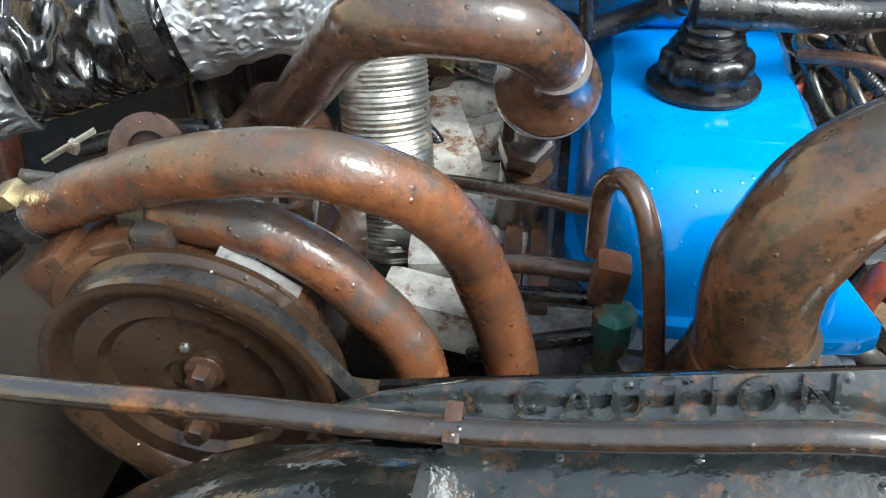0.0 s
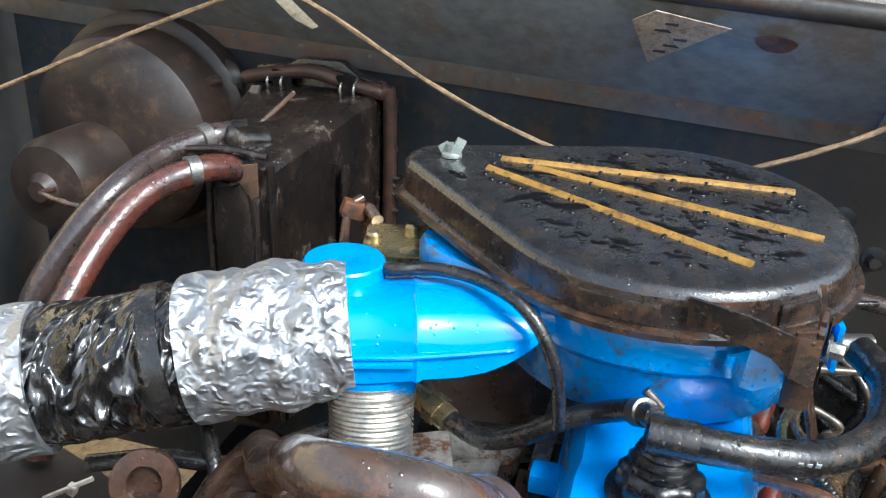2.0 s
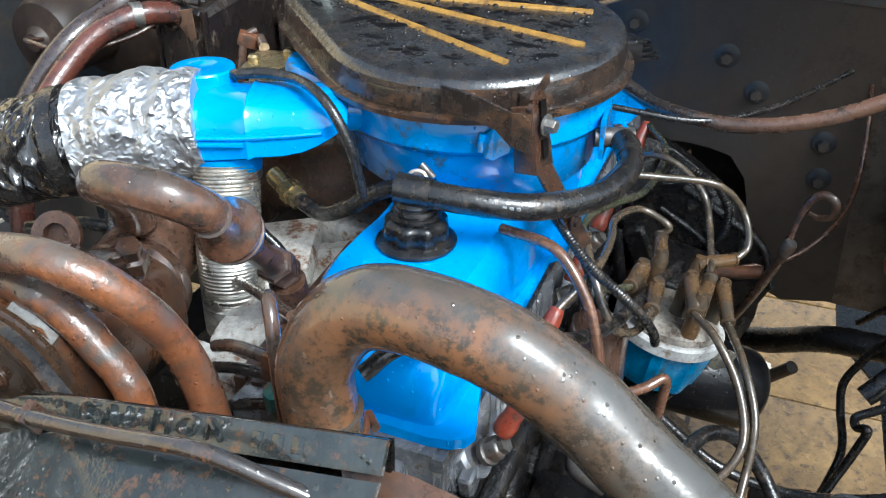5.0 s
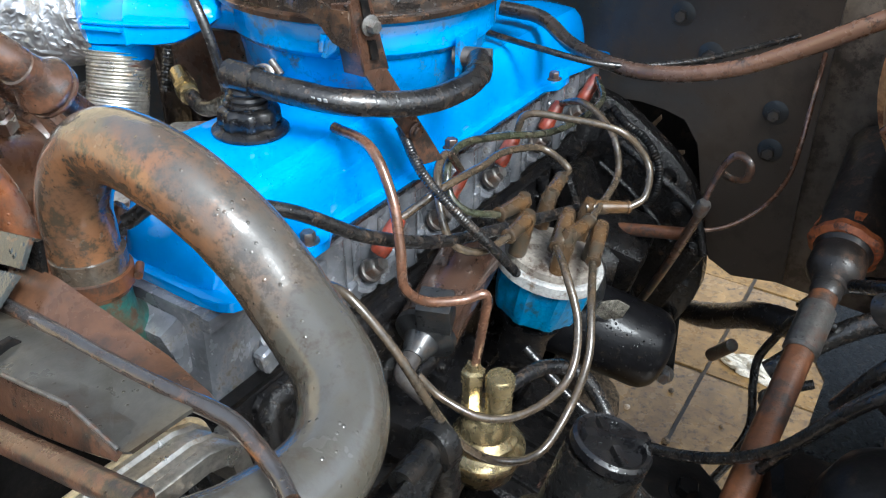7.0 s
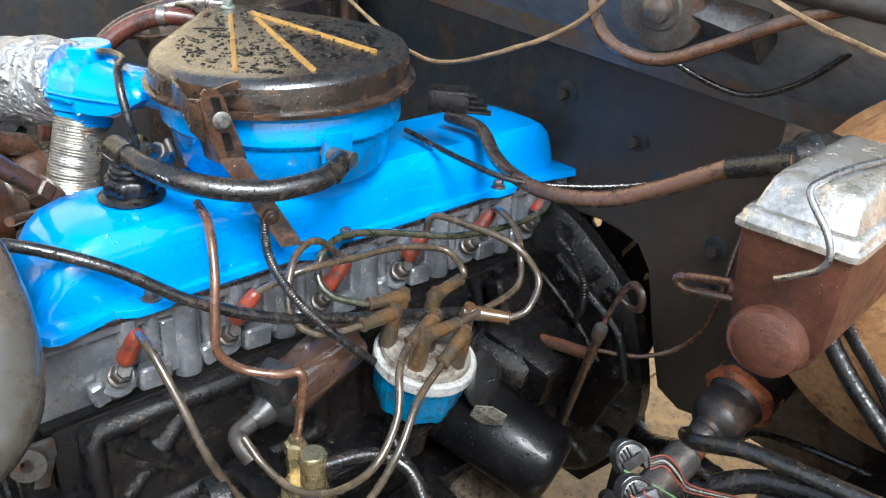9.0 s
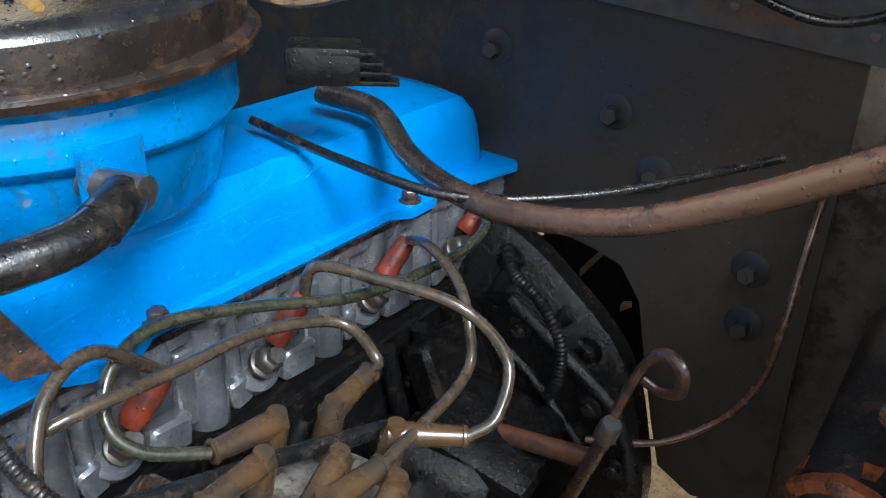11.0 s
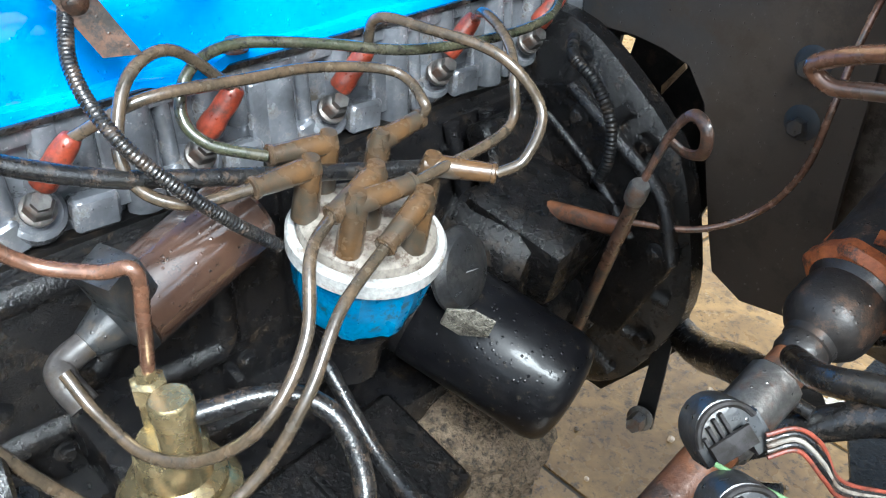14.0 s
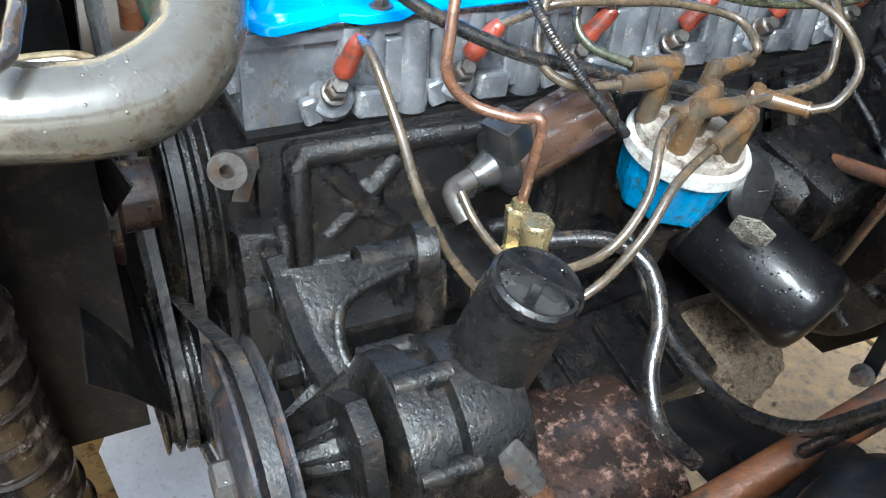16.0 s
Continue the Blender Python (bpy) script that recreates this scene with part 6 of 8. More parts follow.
solo("frame_rail", box((-0.62, 0.1, -0.4), (0.08, 1.2, 0.12), bev=0.01), OILY_FLAT, "oily black steel frame rail", "frame rail")

# steering shaft
BOOT_DARK = surface("dusty_dark_rubber", (0.018, 0.016, 0.015), (0.03, 0.024, 0.02), (0.34, 0.52), 0, 40, 0.2, (0.08, 0.045, 0.028), 0.35, 30, 0.8, 0.1)
st = thing("steering_shaft", (0.34, 0.35, -0.12), "rusty steering shaft with a rubber boot and orange seal", "steering shaft")
SH0, SH1 = Vector((0.3335, 0.55, -0.044)), Vector((0.317, 0.1, -0.213))
sax = (SH1 - SH0).normalized()
part("shaft", tube([SH0 + sax * 0.12, SH0 + sax * 0.3, SH0 + sax * 0.56], 0.0135, 20, smooth=False), RUST, st, "rust-red steel shaft")
part("sleeve", lathe(SH0 + sax * 0.158, sax, [(0.015, 0), (0.0175, 0.002), (0.0175, 0.055), (0.015, 0.058)], 10), DULL_STEEL, st, "dull faceted steel sleeve")
part("boot", lathe(SH0, sax, [(0.038, -0.08), (0.035, 0.0), (0.0335, 0.06), (0.03, 0.079), (0.0262, 0.085), (0.0275, 0.095), (0.0275, 0.108), (0.026, 0.114), (0.0215, 0.12), (0.017, 0.124), (0.0165, 0.129), (0.0152, 0.13), (0.0155, 0.139), (0.0138, 0.143)], 40), BOOT_DARK, st, "black ribbed rubber boot")
part("seal", lathe(SH0 + sax * 0.066, sax, [(0.0325, 0), (0.0355, 0.002), (0.036, 0.009), (0.031, 0.014)], 56, jag=lambda a, h: 1 + 0.04 * math.sin(5 * a) + 0.02 * math.sin(11 * a)), ORANGE, st, "flaking orange rubber seal")
for k in range(4):
    a = 0.6 + 1.5 * k
    ex, ey, ez = frame_of(sax)
    part("flake", slab([(0, 0), (0.012, 0.002), (0.015, 0.01), (0.004, 0.012)], SH0 + sax * 0.05 + (ex * math.cos(a) + ey * math.sin(a)) * 0.0343, sax, ey * math.cos(a) - ex * math.sin(a), 0.0012, 0.0003), ORANGE, st)

# brake booster and master cylinder
bo = thing("brake_booster", (0.478, 0.5, 0.0), "rust-covered tan vacuum brake booster on the firewall", "brake booster")
part("shell", lathe((0.468, 0.63, 0.113), (0, -1, 0), [(0.11, 0), (0.145, 0.05), (0.149, 0.1), (0.155, 0.105), (0.155, 0.117), (0.147, 0.122), (0.143, 0.17), (0.13, 0.2), (0.09, 0.218), (0.05, 0.225), (0, 0.225)], 64), BOOSTER, bo)
part("check_valve", lathe((0.372, 0.425, 0.205), (-0.35, -0.9, 0.1), [(0.017, -0.01), (0.019, 0.0), (0.019, 0.02), (0.014, 0.024), (0.011, 0.04)], 20), HOSE_BLACK, bo, "black rubber check valve grommet")
mc = thing("master_cylinder", (0.44, 0.305, 0.1), "rust-brown cast iron brake master cylinder with a silver cap", "master cylinder")
MCU, MCV = Vector((0.998, 0.06, 0)), Vector((-0.06, 0.998, 0))
MCC = Vector((0.426, 0.331, 0))


def mc_ring(w, l, z):
    """A rounded rectangle round the cylinder's middle."""
    c = MCC + Vector((0, 0, z))
    return [tuple(c + MCU * (a * w) + MCV * (b * l)) for a, b in ((-1, -0.9), (-0.97, -0.97), (-0.85, -1), (0.85, -1), (0.97, -0.97), (1, -0.9), (1, 0.9), (0.97, 0.97), (0.85, 1), (-0.85, 1), (-0.97, 0.97), (-1, 0.9))]


part("reservoir", loft([mc_ring(0.026, 0.064, 0.128), mc_ring(0.031, 0.069, 0.14), mc_ring(0.035, 0.075, 0.205)]), MASTER, mc)
part("bore", lathe((MCC + Vector((0, 0, 0.135))) - MCV * 0.08, MCV, [(0.0, -0.004), (0.016, -0.003), (0.022, 0.0), (0.024, 0.01), (0.024, 0.16), (0.034, 0.165), (0.034, 0.18)], 26), MASTER, mc)
part("front_boss", lathe((MCC + Vector((-0.004, 0, 0.134))) - MCV * 0.077, -MCV, [(0.023, -0.03), (0.0225, 0.0), (0.0205, 0.003)], 36), MASTER, mc)
part("boss_collar", lathe((MCC + Vector((-0.002, 0, 0.135))) - MCV * 0.074, -MCV, [(0.026, -0.035), (0.0285, -0.03), (0.0285, -0.012), (0.0245, -0.006), (0.022, -0.004)], 10), MASTER, mc, "stepped collar behind the bore end")
part("port_boss", lathe(Vector((0.405, 0.28, 0.15)), (-0.9, -0.3, 0), [(0.012, -0.01), (0.011, 0.008), (0.006, 0.01), (0.005, 0.016)], 14), MASTER, mc)
part("bleed_plug", lathe((MCC + Vector((-0.006, 0, 0.13))) - MCV * 0.0805, -MCV, [(0.004, -0.002), (0.0036, 0.0025), (0, 0.003)], 8), STEEL, mc)
part("cap", loft([mc_ring(0.0355, 0.075, 0.203), mc_ring(0.0385, 0.078, 0.205), mc_ring(0.0385, 0.078, 0.209), mc_ring(0.0365, 0.076, 0.211), mc_ring(0.036, 0.0755, 0.2145), mc_ring(0.034, 0.0735, 0.217), mc_ring(0.031, 0.07, 0.218), mc_ring(0.0275, 0.06, 0.234), mc_ring(0.024, 0.055, 0.2385), mc_ring(0.018, 0.048, 0.24)]), LID_SILVER, mc, "pressed silver steel cap with rain on it")
part("bail_wire", tube([(0.446, 0.36, 0.238), (0.444, 0.335, 0.2445), (0.438, 0.294, 0.2455), (0.434, 0.268, 0.2435), (0.433, 0.254, 0.238), (0.45, 0.247, 0.222), (0.456, 0.246, 0.21), (0.453, 0.246, 0.2), (0.443, 0.246, 0.192), (0.429, 0.247, 0.183)], 0.0022, 10), STEEL, mc, "bright spring wire bail")
hose("brake_line", [(0.405, 0.28, 0.152), (0.385, 0.284, 0.149), (0.36, 0.289, 0.14), (0.346, 0.294, 0.133), (0.338, 0.299, 0.126), (0.346, 0.301, 0.1205), (0.362, 0.303, 0.123), (0.385, 0.31, 0.125), (0.405, 0.315, 0.127)], 0.0034, COPPER, "bent copper brake line beside the master cylinder", "brake line")

# ---- compressor side ----
PLATE = surface("pale_worn_plate", (0.16, 0.155, 0.145), (0.1, 0.09, 0.08), (0.4, 0.6), 0.0, 60, 0.2, (0.08, 0.05, 0.03), 0.35, 60, 0.3)
co = thing("compressor", (-0.295, -0.05, 0.0), "rust-stained air conditioning compressor with wet brown casting", "compressor")
def casting(y, sx, sz, cz):
    """One squarish ring of the compressor casting."""
    sq = lambda v: math.copysign(abs(v) ** 0.6, v)
    return [(-0.297 + sx * sq(math.cos(k * math.pi / 14)), y, cz + sz * sq(math.sin(k * math.pi / 14))) for k in range(28)]


part("body", loft([casting(-0.116, 0.05, 0.05, 0.054), casting(-0.113, 0.058, 0.058, 0.054), (casting(-0.1, 0.06, 0.06, 0.053)), casting(-0.084, 0.06, 0.06, 0.052), casting(-0.08, 0.054, 0.05, 0.05), casting(-0.02, 0.05, 0.046, 0.045), casting(0.015, 0.046, 0.04, 0.04)]), COMPRESSOR, co)
part("crank_case", loft([casting(-0.078, 0.05, 0.045, 0.04), casting(-0.074, 0.053, 0.055, 0.045), casting(-0.03, 0.05, 0.053, 0.045), casting(-0.026, 0.044, 0.044, 0.045)]), PULLEY, co, "dark brown rear casing")
part("lug", box((-0.302, -0.1, 0.1155), (0.016, 0.022, 0.014), (0, 0, 0), 0.003), DULL_STEEL, co)
part("lug", box((-0.352, -0.094, 0.088), (0.026, 0.03, 0.026), (0, -32, 0), 0.005), COMPRESSOR, co)
part("lug", box((-0.252, -0.094, 0.098), (0.02, 0.026, 0.018), (0, 36, 0), 0.004), COMPRESSOR, co)
part("shoulder", box((-0.318, -0.098, 0.108), (0.02, 0.028, 0.016), (0, -18, 0), 0.004), COMPRESSOR, co)
part("name_plate", slab([(0, 0), (0.036, 0), (0.036, 0.012), (0, 0.012)], (-0.276, -0.117, 0.1135), (0.8, 0.0, -0.6), (0.25, 0.75, 0.5), 0.0015, 0.0004), PLATE, co, "pale worn metal plate")
part("top_cover", box((-0.285, -0.045, 0.098), (0.06, 0.045, 0.014), (0, 0, 10), 0.004), PULLEY, co)
for dx, dy in ((-0.024, -0.012), (0.022, -0.014), (-0.02, 0.014), (0.024, 0.013)):
    part("cover_bolt", bolt((-0.285 + dx, -0.045 + dy, 0.105), (0, 0, 1), 0.005, 0.005), RUST_DARK, co)
part("service_valve", lathe((-0.262, -0.018, 0.1), (0.3, -0.3, 0.9), [(0.012, -0.01), (0.012, 0.004), (0.009, 0.006), (0.009, 0.016), (0, 0.017)], 6), RUST_DARK, co)
part("rear_head", lathe((-0.295, 0.015, 0.045), (0, 1, 0), [(0.04, 0), (0.042, 0.006), (0.036, 0.02), (0, 0.024)], 30), RUST_DARK, co)
cp = thing("compressor_pulley", (-0.287, -0.135, 0.06), "brown steel compressor pulley with two front bolts", "pulley", "belt pulleys")
part("sheave", lathe((-0.287, -0.14, 0.062), (0, 1, 0), [(0.0, 0.012), (0.012, 0.012), (0.014, 0.009), (0.036, 0.01), (0.04, 0.006), (0.05, 0.006), (0.053, 0.002), (0.058, 0.0), (0.0615, 0.0005), (0.0615, 0.004), (0.055, 0.009), (0.055, 0.013), (0.0615, 0.018), (0.0615, 0.021), (0.05, 0.022)], 60), PULLEY, cp)
for x, z in ((-0.281, 0.071), (-0.29, 0.037)):
    part("bolt", bolt((x, -0.131, z), (0, -1, 0), 0.0055, 0.007), RUST_DARK, cp, "rusty hex bolt")
part("center_pin", lathe((-0.287, -0.129, 0.083), (0, -1, 0), [(0.003, 0), (0.002, 0.003), (0, 0.004)], 10), STEEL, cp)
belt("worn black drive belt on the compressor pulley", (-0.287, 0.062), 0.0605, (-0.06, -0.31), 0.075, -0.132)
zt = thing("cable_tie", (-0.37, -0.03, 0.105), "pale plastic cable tie with its cut end standing up", "cable tie")
part("strap", slab([(0, 0), (0.03, 0.005), (0.03, 0.008), (0, 0.003)], (-0.395, -0.035, 0.1), (0.88, 0.35, 0.3), (0, -0.3, 0.95), 0.0015, 0.0004), CAP_GREY, zt)
part("head", box((-0.38, -0.03, 0.107), (0.005, 0.004, 0.007), (0, 20, 0), 0.001), CAP_GREY, zt)
ebm = lathe((-0.372, 0.02, 0.075), (0.25, -0.85, 0.45), [(0.011, 0), (0.021, 0), (0.021, 0.005), (0.011, 0.005), (0.011, 0)], 24)
add_box(ebm, (-0.365, 0.025, 0.052), (0.02, 0.008, 0.03), (25, 0, 0), 0.002)
solo("lifting_eye", ebm, RUST_DARK, "rusty steel lifting eye bracket", "lifting eye")
hose("wiring_tube", [(-0.43, 0.04, 0.06), (-0.38, 0.05, 0.07), (-0.33, 0.06, 0.07), (-0.3, 0.075, 0.085), (-0.26, 0.09, 0.1)], 0.006, HOSE_BLACK, "black wiring tube under the intake duct", "tube")
hose("wiring_tube", [(-0.36, 0.07, 0.09), (-0.34, 0.045, 0.07), (-0.33, 0.03, 0.04), (-0.335, 0.02, 0.0)], 0.005, HOSE_BLACK, "black wiring tube beside the elbow pipe", "tube")
hose("wiring_tube", [(-0.45, -0.02, 0.03), (-0.43, -0.07, 0.05), (-0.42, -0.11, 0.04), (-0.41, -0.13, 0.0)], 0.009, HOSE_BLACK, "black hose beside the compressor", "hose")
hose("refrigerant_hose", [(-0.378, -0.075, 0.1), (-0.4, -0.065, 0.09), (-0.44, -0.04, 0.085), (-0.5, -0.01, 0.09)], 0.009, HOSE_BLACK, "black hose end behind the clamp", "hose", "front hoses")
ap = thing("air_pump", (-0.24, 0.02, 0.0), "grimy brown air pump below the elbow pipe", "air pump")
part("housing", lathe((-0.315, 0.02, 0.045), (0, 1, 0.1), [(0.026, -0.01), (0.036, 0.0), (0.038, 0.03), (0.034, 0.06), (0.02, 0.065)], 30), RUST_DARK, ap)
part("front_cover", lathe((-0.316, 0.006, 0.045), (0, -1, 0), [(0.03, -0.01), (0.028, 0.002), (0.012, 0.006), (0, 0.006)], 24), DULL_STEEL, ap)

# manifold and carburettor
mf = thing("intake_manifold", (-0.2, 0.15, -0.05), "flaking white painted manifold casting beside the head", "manifold")
rr = random.Random(5)
for i in range(9):
    y = -0.01 + i * 0.035
    part("runner", box((-0.205 + 0.015 * math.sin(i * 2.1), y, 0.0 + 0.012 * math.sin(i * 1.3)), (0.06 + 0.02 * rr.random(), 0.03, 0.03), (15 * math.sin(i), 12 * math.cos(2 * i), 20 * math.sin(3 * i)), 0.008), MANIFOLD, mf)
part("riser", box((-0.24, 0.14, 0.02), (0.06, 0.08, 0.02), (6, -8, 20), 0.006), MANIFOLD, mf)
part("riser", box((-0.19, 0.05, 0.022), (0.045, 0.04, 0.012), (10, 5, -10), 0.003), MANIFOLD, mf)
part("web", box((-0.21, 0.2, -0.04), (0.13, 0.42, 0.05), (0, 0, 0), 0.015), OILY, mf)
for i, x in enumerate((-0.172, -0.158)):
    part("rail", box((x, 0.06, 0.03), (0.01, 0.2, 0.012), (0, 0, 3), 0.003), RUST_DARK, mf)
part("elbow_stub", tube([(-0.165, 0.03, 0.075), (-0.168, 0.04, 0.04), (-0.175, 0.05, 0.0)], 0.014, 16), RUST_DARK, mf)
ca = thing("carburetor", (-0.28, 0.25, 0.1), "tarnished gold carburettor casting beside the air cleaner", "carburettor")
part("bowl", box((-0.28, 0.235, 0.14), (0.06, 0.045, 0.045), (0, 0, 15), 0.01), BRASS, ca)
part("top_plate", box((-0.275, 0.235, 0.164), (0.075, 0.05, 0.008), (0, 0, 15), 0.003), BRASS, ca)
for dx, dy in ((0.02, -0.012), (-0.022, -0.014), (0.0, 0.012)):
    part("screw", lathe((-0.28 + dx, 0.234 + dy, 0.168), (0, 0, 1), [(0.006, 0), (0.006, 0.004), (0.004, 0.006), (0, 0.006)], 12), BRASS, ca)
part("base", box((-0.24, 0.25, 0.08), (0.13, 0.11, 0.09), (0, 0, 10), 0.015), RUST_DARK, ca)
part("choke_arm", tube([(-0.33, 0.27, 0.18), (-0.338, 0.26, 0.172), (-0.34, 0.25, 0.14), (-0.345, 0.24, 0.09)], 0.004, 10), RUST_DARK, ca)
part("linkage", box((-0.335, 0.262, 0.172), (0.02, 0.012, 0.014), (0, 20, 30), 0.003), RUST, ca)
hose("choke_tube", [(-0.345, 0.25, 0.13), (-0.348, 0.235, 0.09), (-0.35, 0.22, 0.03)], 0.006, HOSE_BLACK, "ribbed black choke heat tube", "tube", n=40, ring=lambda s: 1 + 0.12 * math.cos(s * 2 * math.pi / 0.004))
hose("choke_tube", [(-0.31, 0.25, 0.17), (-0.325, 0.268, 0.172), (-0.33, 0.28, 0.15), (-0.33, 0.28, 0.1)], 0.005, HOSE_BROWN, "bent brown tube at the carburettor", "tube")

# front centre: vacuum switch with looping hoses
vs = thing("vacuum_switch", (-0.113, -0.065, 0.02), "teal-crusted brass thermal vacuum switch", "vacuum switch")
part("body", lathe((-0.118, -0.058, 0.0), (0, -0.1, 1), [(0.012, 0), (0.012, 0.02), (0.008, 0.022), (0.008, 0.045), (0.01, 0.046), (0.01, 0.06), (0.006, 0.064)], 8), TEAL, vs)
part("elbow", box((-0.122, -0.055, 0.072), (0.016, 0.016, 0.022), (0, 10, 0), 0.004), RUST, vs)
part("nut", lathe((-0.11, -0.08, 0.015), (0, 0, 1), [(0.008, 0), (0.008, 0.018), (0.006, 0.02), (0.006, 0.03), (0, 0.032)], 6), DULL_STEEL, vs)
part("nut", lathe((-0.098, -0.082, 0.01), (0, 0, 1), [(0.008, 0), (0.008, 0.018), (0.006, 0.02), (0.006, 0.034)], 6), RUST, vs)
hose("vacuum_hose", [(-0.129, -0.045, 0.078), (-0.128, -0.046, 0.112), (-0.12, -0.058, 0.126), (-0.111, -0.07, 0.115), (-0.105, -0.079, 0.085), (-0.1, -0.083, 0.04)], 0.0048, HOSE_BROWN, "brown looping vacuum hose in front of the cover", "hose", "vacuum hoses", n=10)
hose("vacuum_hose", [(-0.096, -0.08, 0.04), (-0.085, -0.078, 0.06), (-0.076, -0.07, 0.085), (-0.07, -0.06, 0.1)], 0.0055, HOSE_BROWN, "brown vacuum hose below the radiator hose", "hose", "vacuum hoses")
for pts, r, mt, lb in (([(-0.19, -0.03, 0.05), (-0.165, -0.04, 0.064), (-0.122, -0.05, 0.07)], 0.0048, HOSE_BROWN, "brown tube running to the vacuum switch"),
                       ([(-0.19, -0.035, 0.035), (-0.16, -0.043, 0.048), (-0.122, -0.05, 0.055)], 0.0042, HOSE_BLACK, "black tube running to the vacuum switch"),
                       ([(-0.185, -0.05, 0.01), (-0.16, -0.055, 0.026), (-0.125, -0.058, 0.04)], 0.0042, HOSE_BLACK, "black lower tube to the vacuum switch"),
                       ([(-0.25, 0.07, 0.03), (-0.22, 0.048, 0.048), (-0.184, 0.021, 0.064), (-0.13, -0.02, 0.085)], 0.0045, HOSE_BROWN, "brown-black tube crossing behind the hoses"),
                       ([(-0.252, 0.125, 0.05), (-0.231, 0.125, 0.03), (-0.218, 0.115, 0.008), (-0.21, 0.09, -0.02)], 0.0045, HOSE_BLACK, "black tube curving down by the riser")):
    hose("vacuum_tube", pts, r, mt, lb, "tube", "vacuum tubes")
hose("return_spring", [(-0.17, -0.02, 0.15), (-0.172, -0.012, 0.115)], 0.003, RUST_DARK, "small rusty coil spring by the valve flange", "spring", smooth=False)

# ---- fan shroud and radiator support ----
sh = thing("fan_shroud", (-0.05, -0.18, 0.0), "wet dark plastic fan shroud with raised warning letters", "fan shroud")
SU, SV = Vector((0.985, 0.01, 0.17)).normalized(), Vector((0.0, 0.55, 0.83)).normalized()
part("top_strip", slab([(-0.03, 0.004), (0.0, 0.0), (0.186, 0.0), (0.186, 0.016), (0.0, 0.016), (-0.03, 0.013), (-0.07, 0.002)], (-0.168, -0.181, 0.113), SU, SV, 0.003, 0.001), SHROUD, sh, "rust-flecked upper strip")
part("step", slab([(-0.12, -0.05), (0.186, -0.05), (0.186, 0.0), (-0.0, 0.0), (-0.05, -0.012)], (-0.168, -0.1835, 0.1105), SU, (0.0, 0.8, 0.6), 0.003, 0.001), SHROUD, sh)
part("front_face", slab([(-0.14, -0.4), (0.2, -0.4), (0.2, 0.0), (-0.1, 0.0)], (-0.168, -0.223, 0.08), SU, (0, 0.05, 1), 0.004, 0.001), SHROUD, sh)
# back and side walls coloured blacker than the other shroud parts, in place of shade
part("rear_wall", slab([(-0.06, -0.16), (0.186, -0.16), (0.186, 0.0), (-0.03, 0.0)], (-0.168, -0.1685, 0.1235), SU, (0, 0.08, 1), 0.003, 0.001), OILY_DARK, sh, "back of the shroud, blackened for shade")
part("side_wall", slab([(-0.12, -0.4), (0.06, -0.4), (0.06, -0.05), (0.02, 0.0), (-0.05, 0.0)], (0.035, -0.225, 0.13), (0, 1, 0), (0, 0, 1), 0.003, 0.001), OILY_FLAT, sh)
for i in range(7):
    part("punched_hole", lathe((0.0365, -0.196, -0.02 - 0.03 * i), (1, 0, 0), [(0.003, 0), (0.002, 0.001), (0, 0.001)], 8), CAP_WHITE, sh)
TANK_WET = surface("glossy_wet_black_plastic", (0.012, 0.015, 0.014), (0.024, 0.027, 0.024), (0.06, 0.16), 0, 20, 0.35, (0.05, 0.035, 0.022), 0.16, 30, 0.4, 0.95, fine=3)
TANK = ((-0.335, -0.03), (-0.315, 0.005), (-0.294, 0.03), (-0.274, 0.046), (-0.25, 0.063), (-0.232, 0.072), (-0.205, 0.078), (-0.178, 0.08))
part("left_tank", loft([[(x, -0.225 + 0.05 * math.cos(radians(a)), zc + 0.05 * math.sin(radians(a))) for a in range(-20, 201, 15)] for x, zc in TANK]), TANK_WET, sh, "glossy rounded dark end of the shroud")
fc = bpy.data.curves.new("letters", "FONT")
fc.body, fc.size, fc.extrude, fc.space_character = "CAUTION", 0.0156, 0.0017, 1.42
tmp = bpy.data.objects.new("letters", fc)
scene.collection.objects.link(tmp)
bpy.context.view_layer.update()
me = bpy.data.meshes.new_from_object(tmp.evaluated_get(bpy.context.evaluated_depsgraph_get()))
bpy.data.objects.remove(tmp)
bm = bmesh.new()
bm.from_mesh(me)
SW = SU.cross(SV)
bmesh.ops.transform(bm, matrix=Matrix(((SU.x, SV.x, SW.x, -0.155), (SU.y, SV.y, SW.y, -0.179), (SU.z, SV.z, SW.z, 0.1195), (0, 0, 0, 1))) @ Matrix.Translation((0, 0, 0.0033)), verts=bm.verts)
part("raised_letters", bm, SHROUD, sh, "raised warning lettering", smooth=False)
for i in range(3):
    part("worn_letter_bar", slab([(0, 0), (0.006, 0), (0.006, 0.008), (0, 0.008)], Vector((-0.168, -0.181, 0.113)) + SU * (0.118 + 0.011 * i) + SV * 0.004 + SW * 0.003, SU, SV, 0.001, 0.0003), SHROUD, sh)
FP = [(-0.36, -0.19, 0.122), (-0.3, -0.194, 0.126), (-0.24, -0.196, 0.13), (-0.171, -0.197, 0.132), (-0.12, -0.1975, 0.138), (-0.066, -0.198, 0.147), (-0.03, -0.193, 0.136), (-0.000, -0.187, 0.124), (0.042, -0.187, 0.124), (0.081, -0.187, 0.123), (0.118, -0.187, 0.124), (0.149, -0.185, 0.123), (0.167, -0.188, 0.120), (0.182, -0.192, 0.115), (0.196, -0.200, 0.115)]
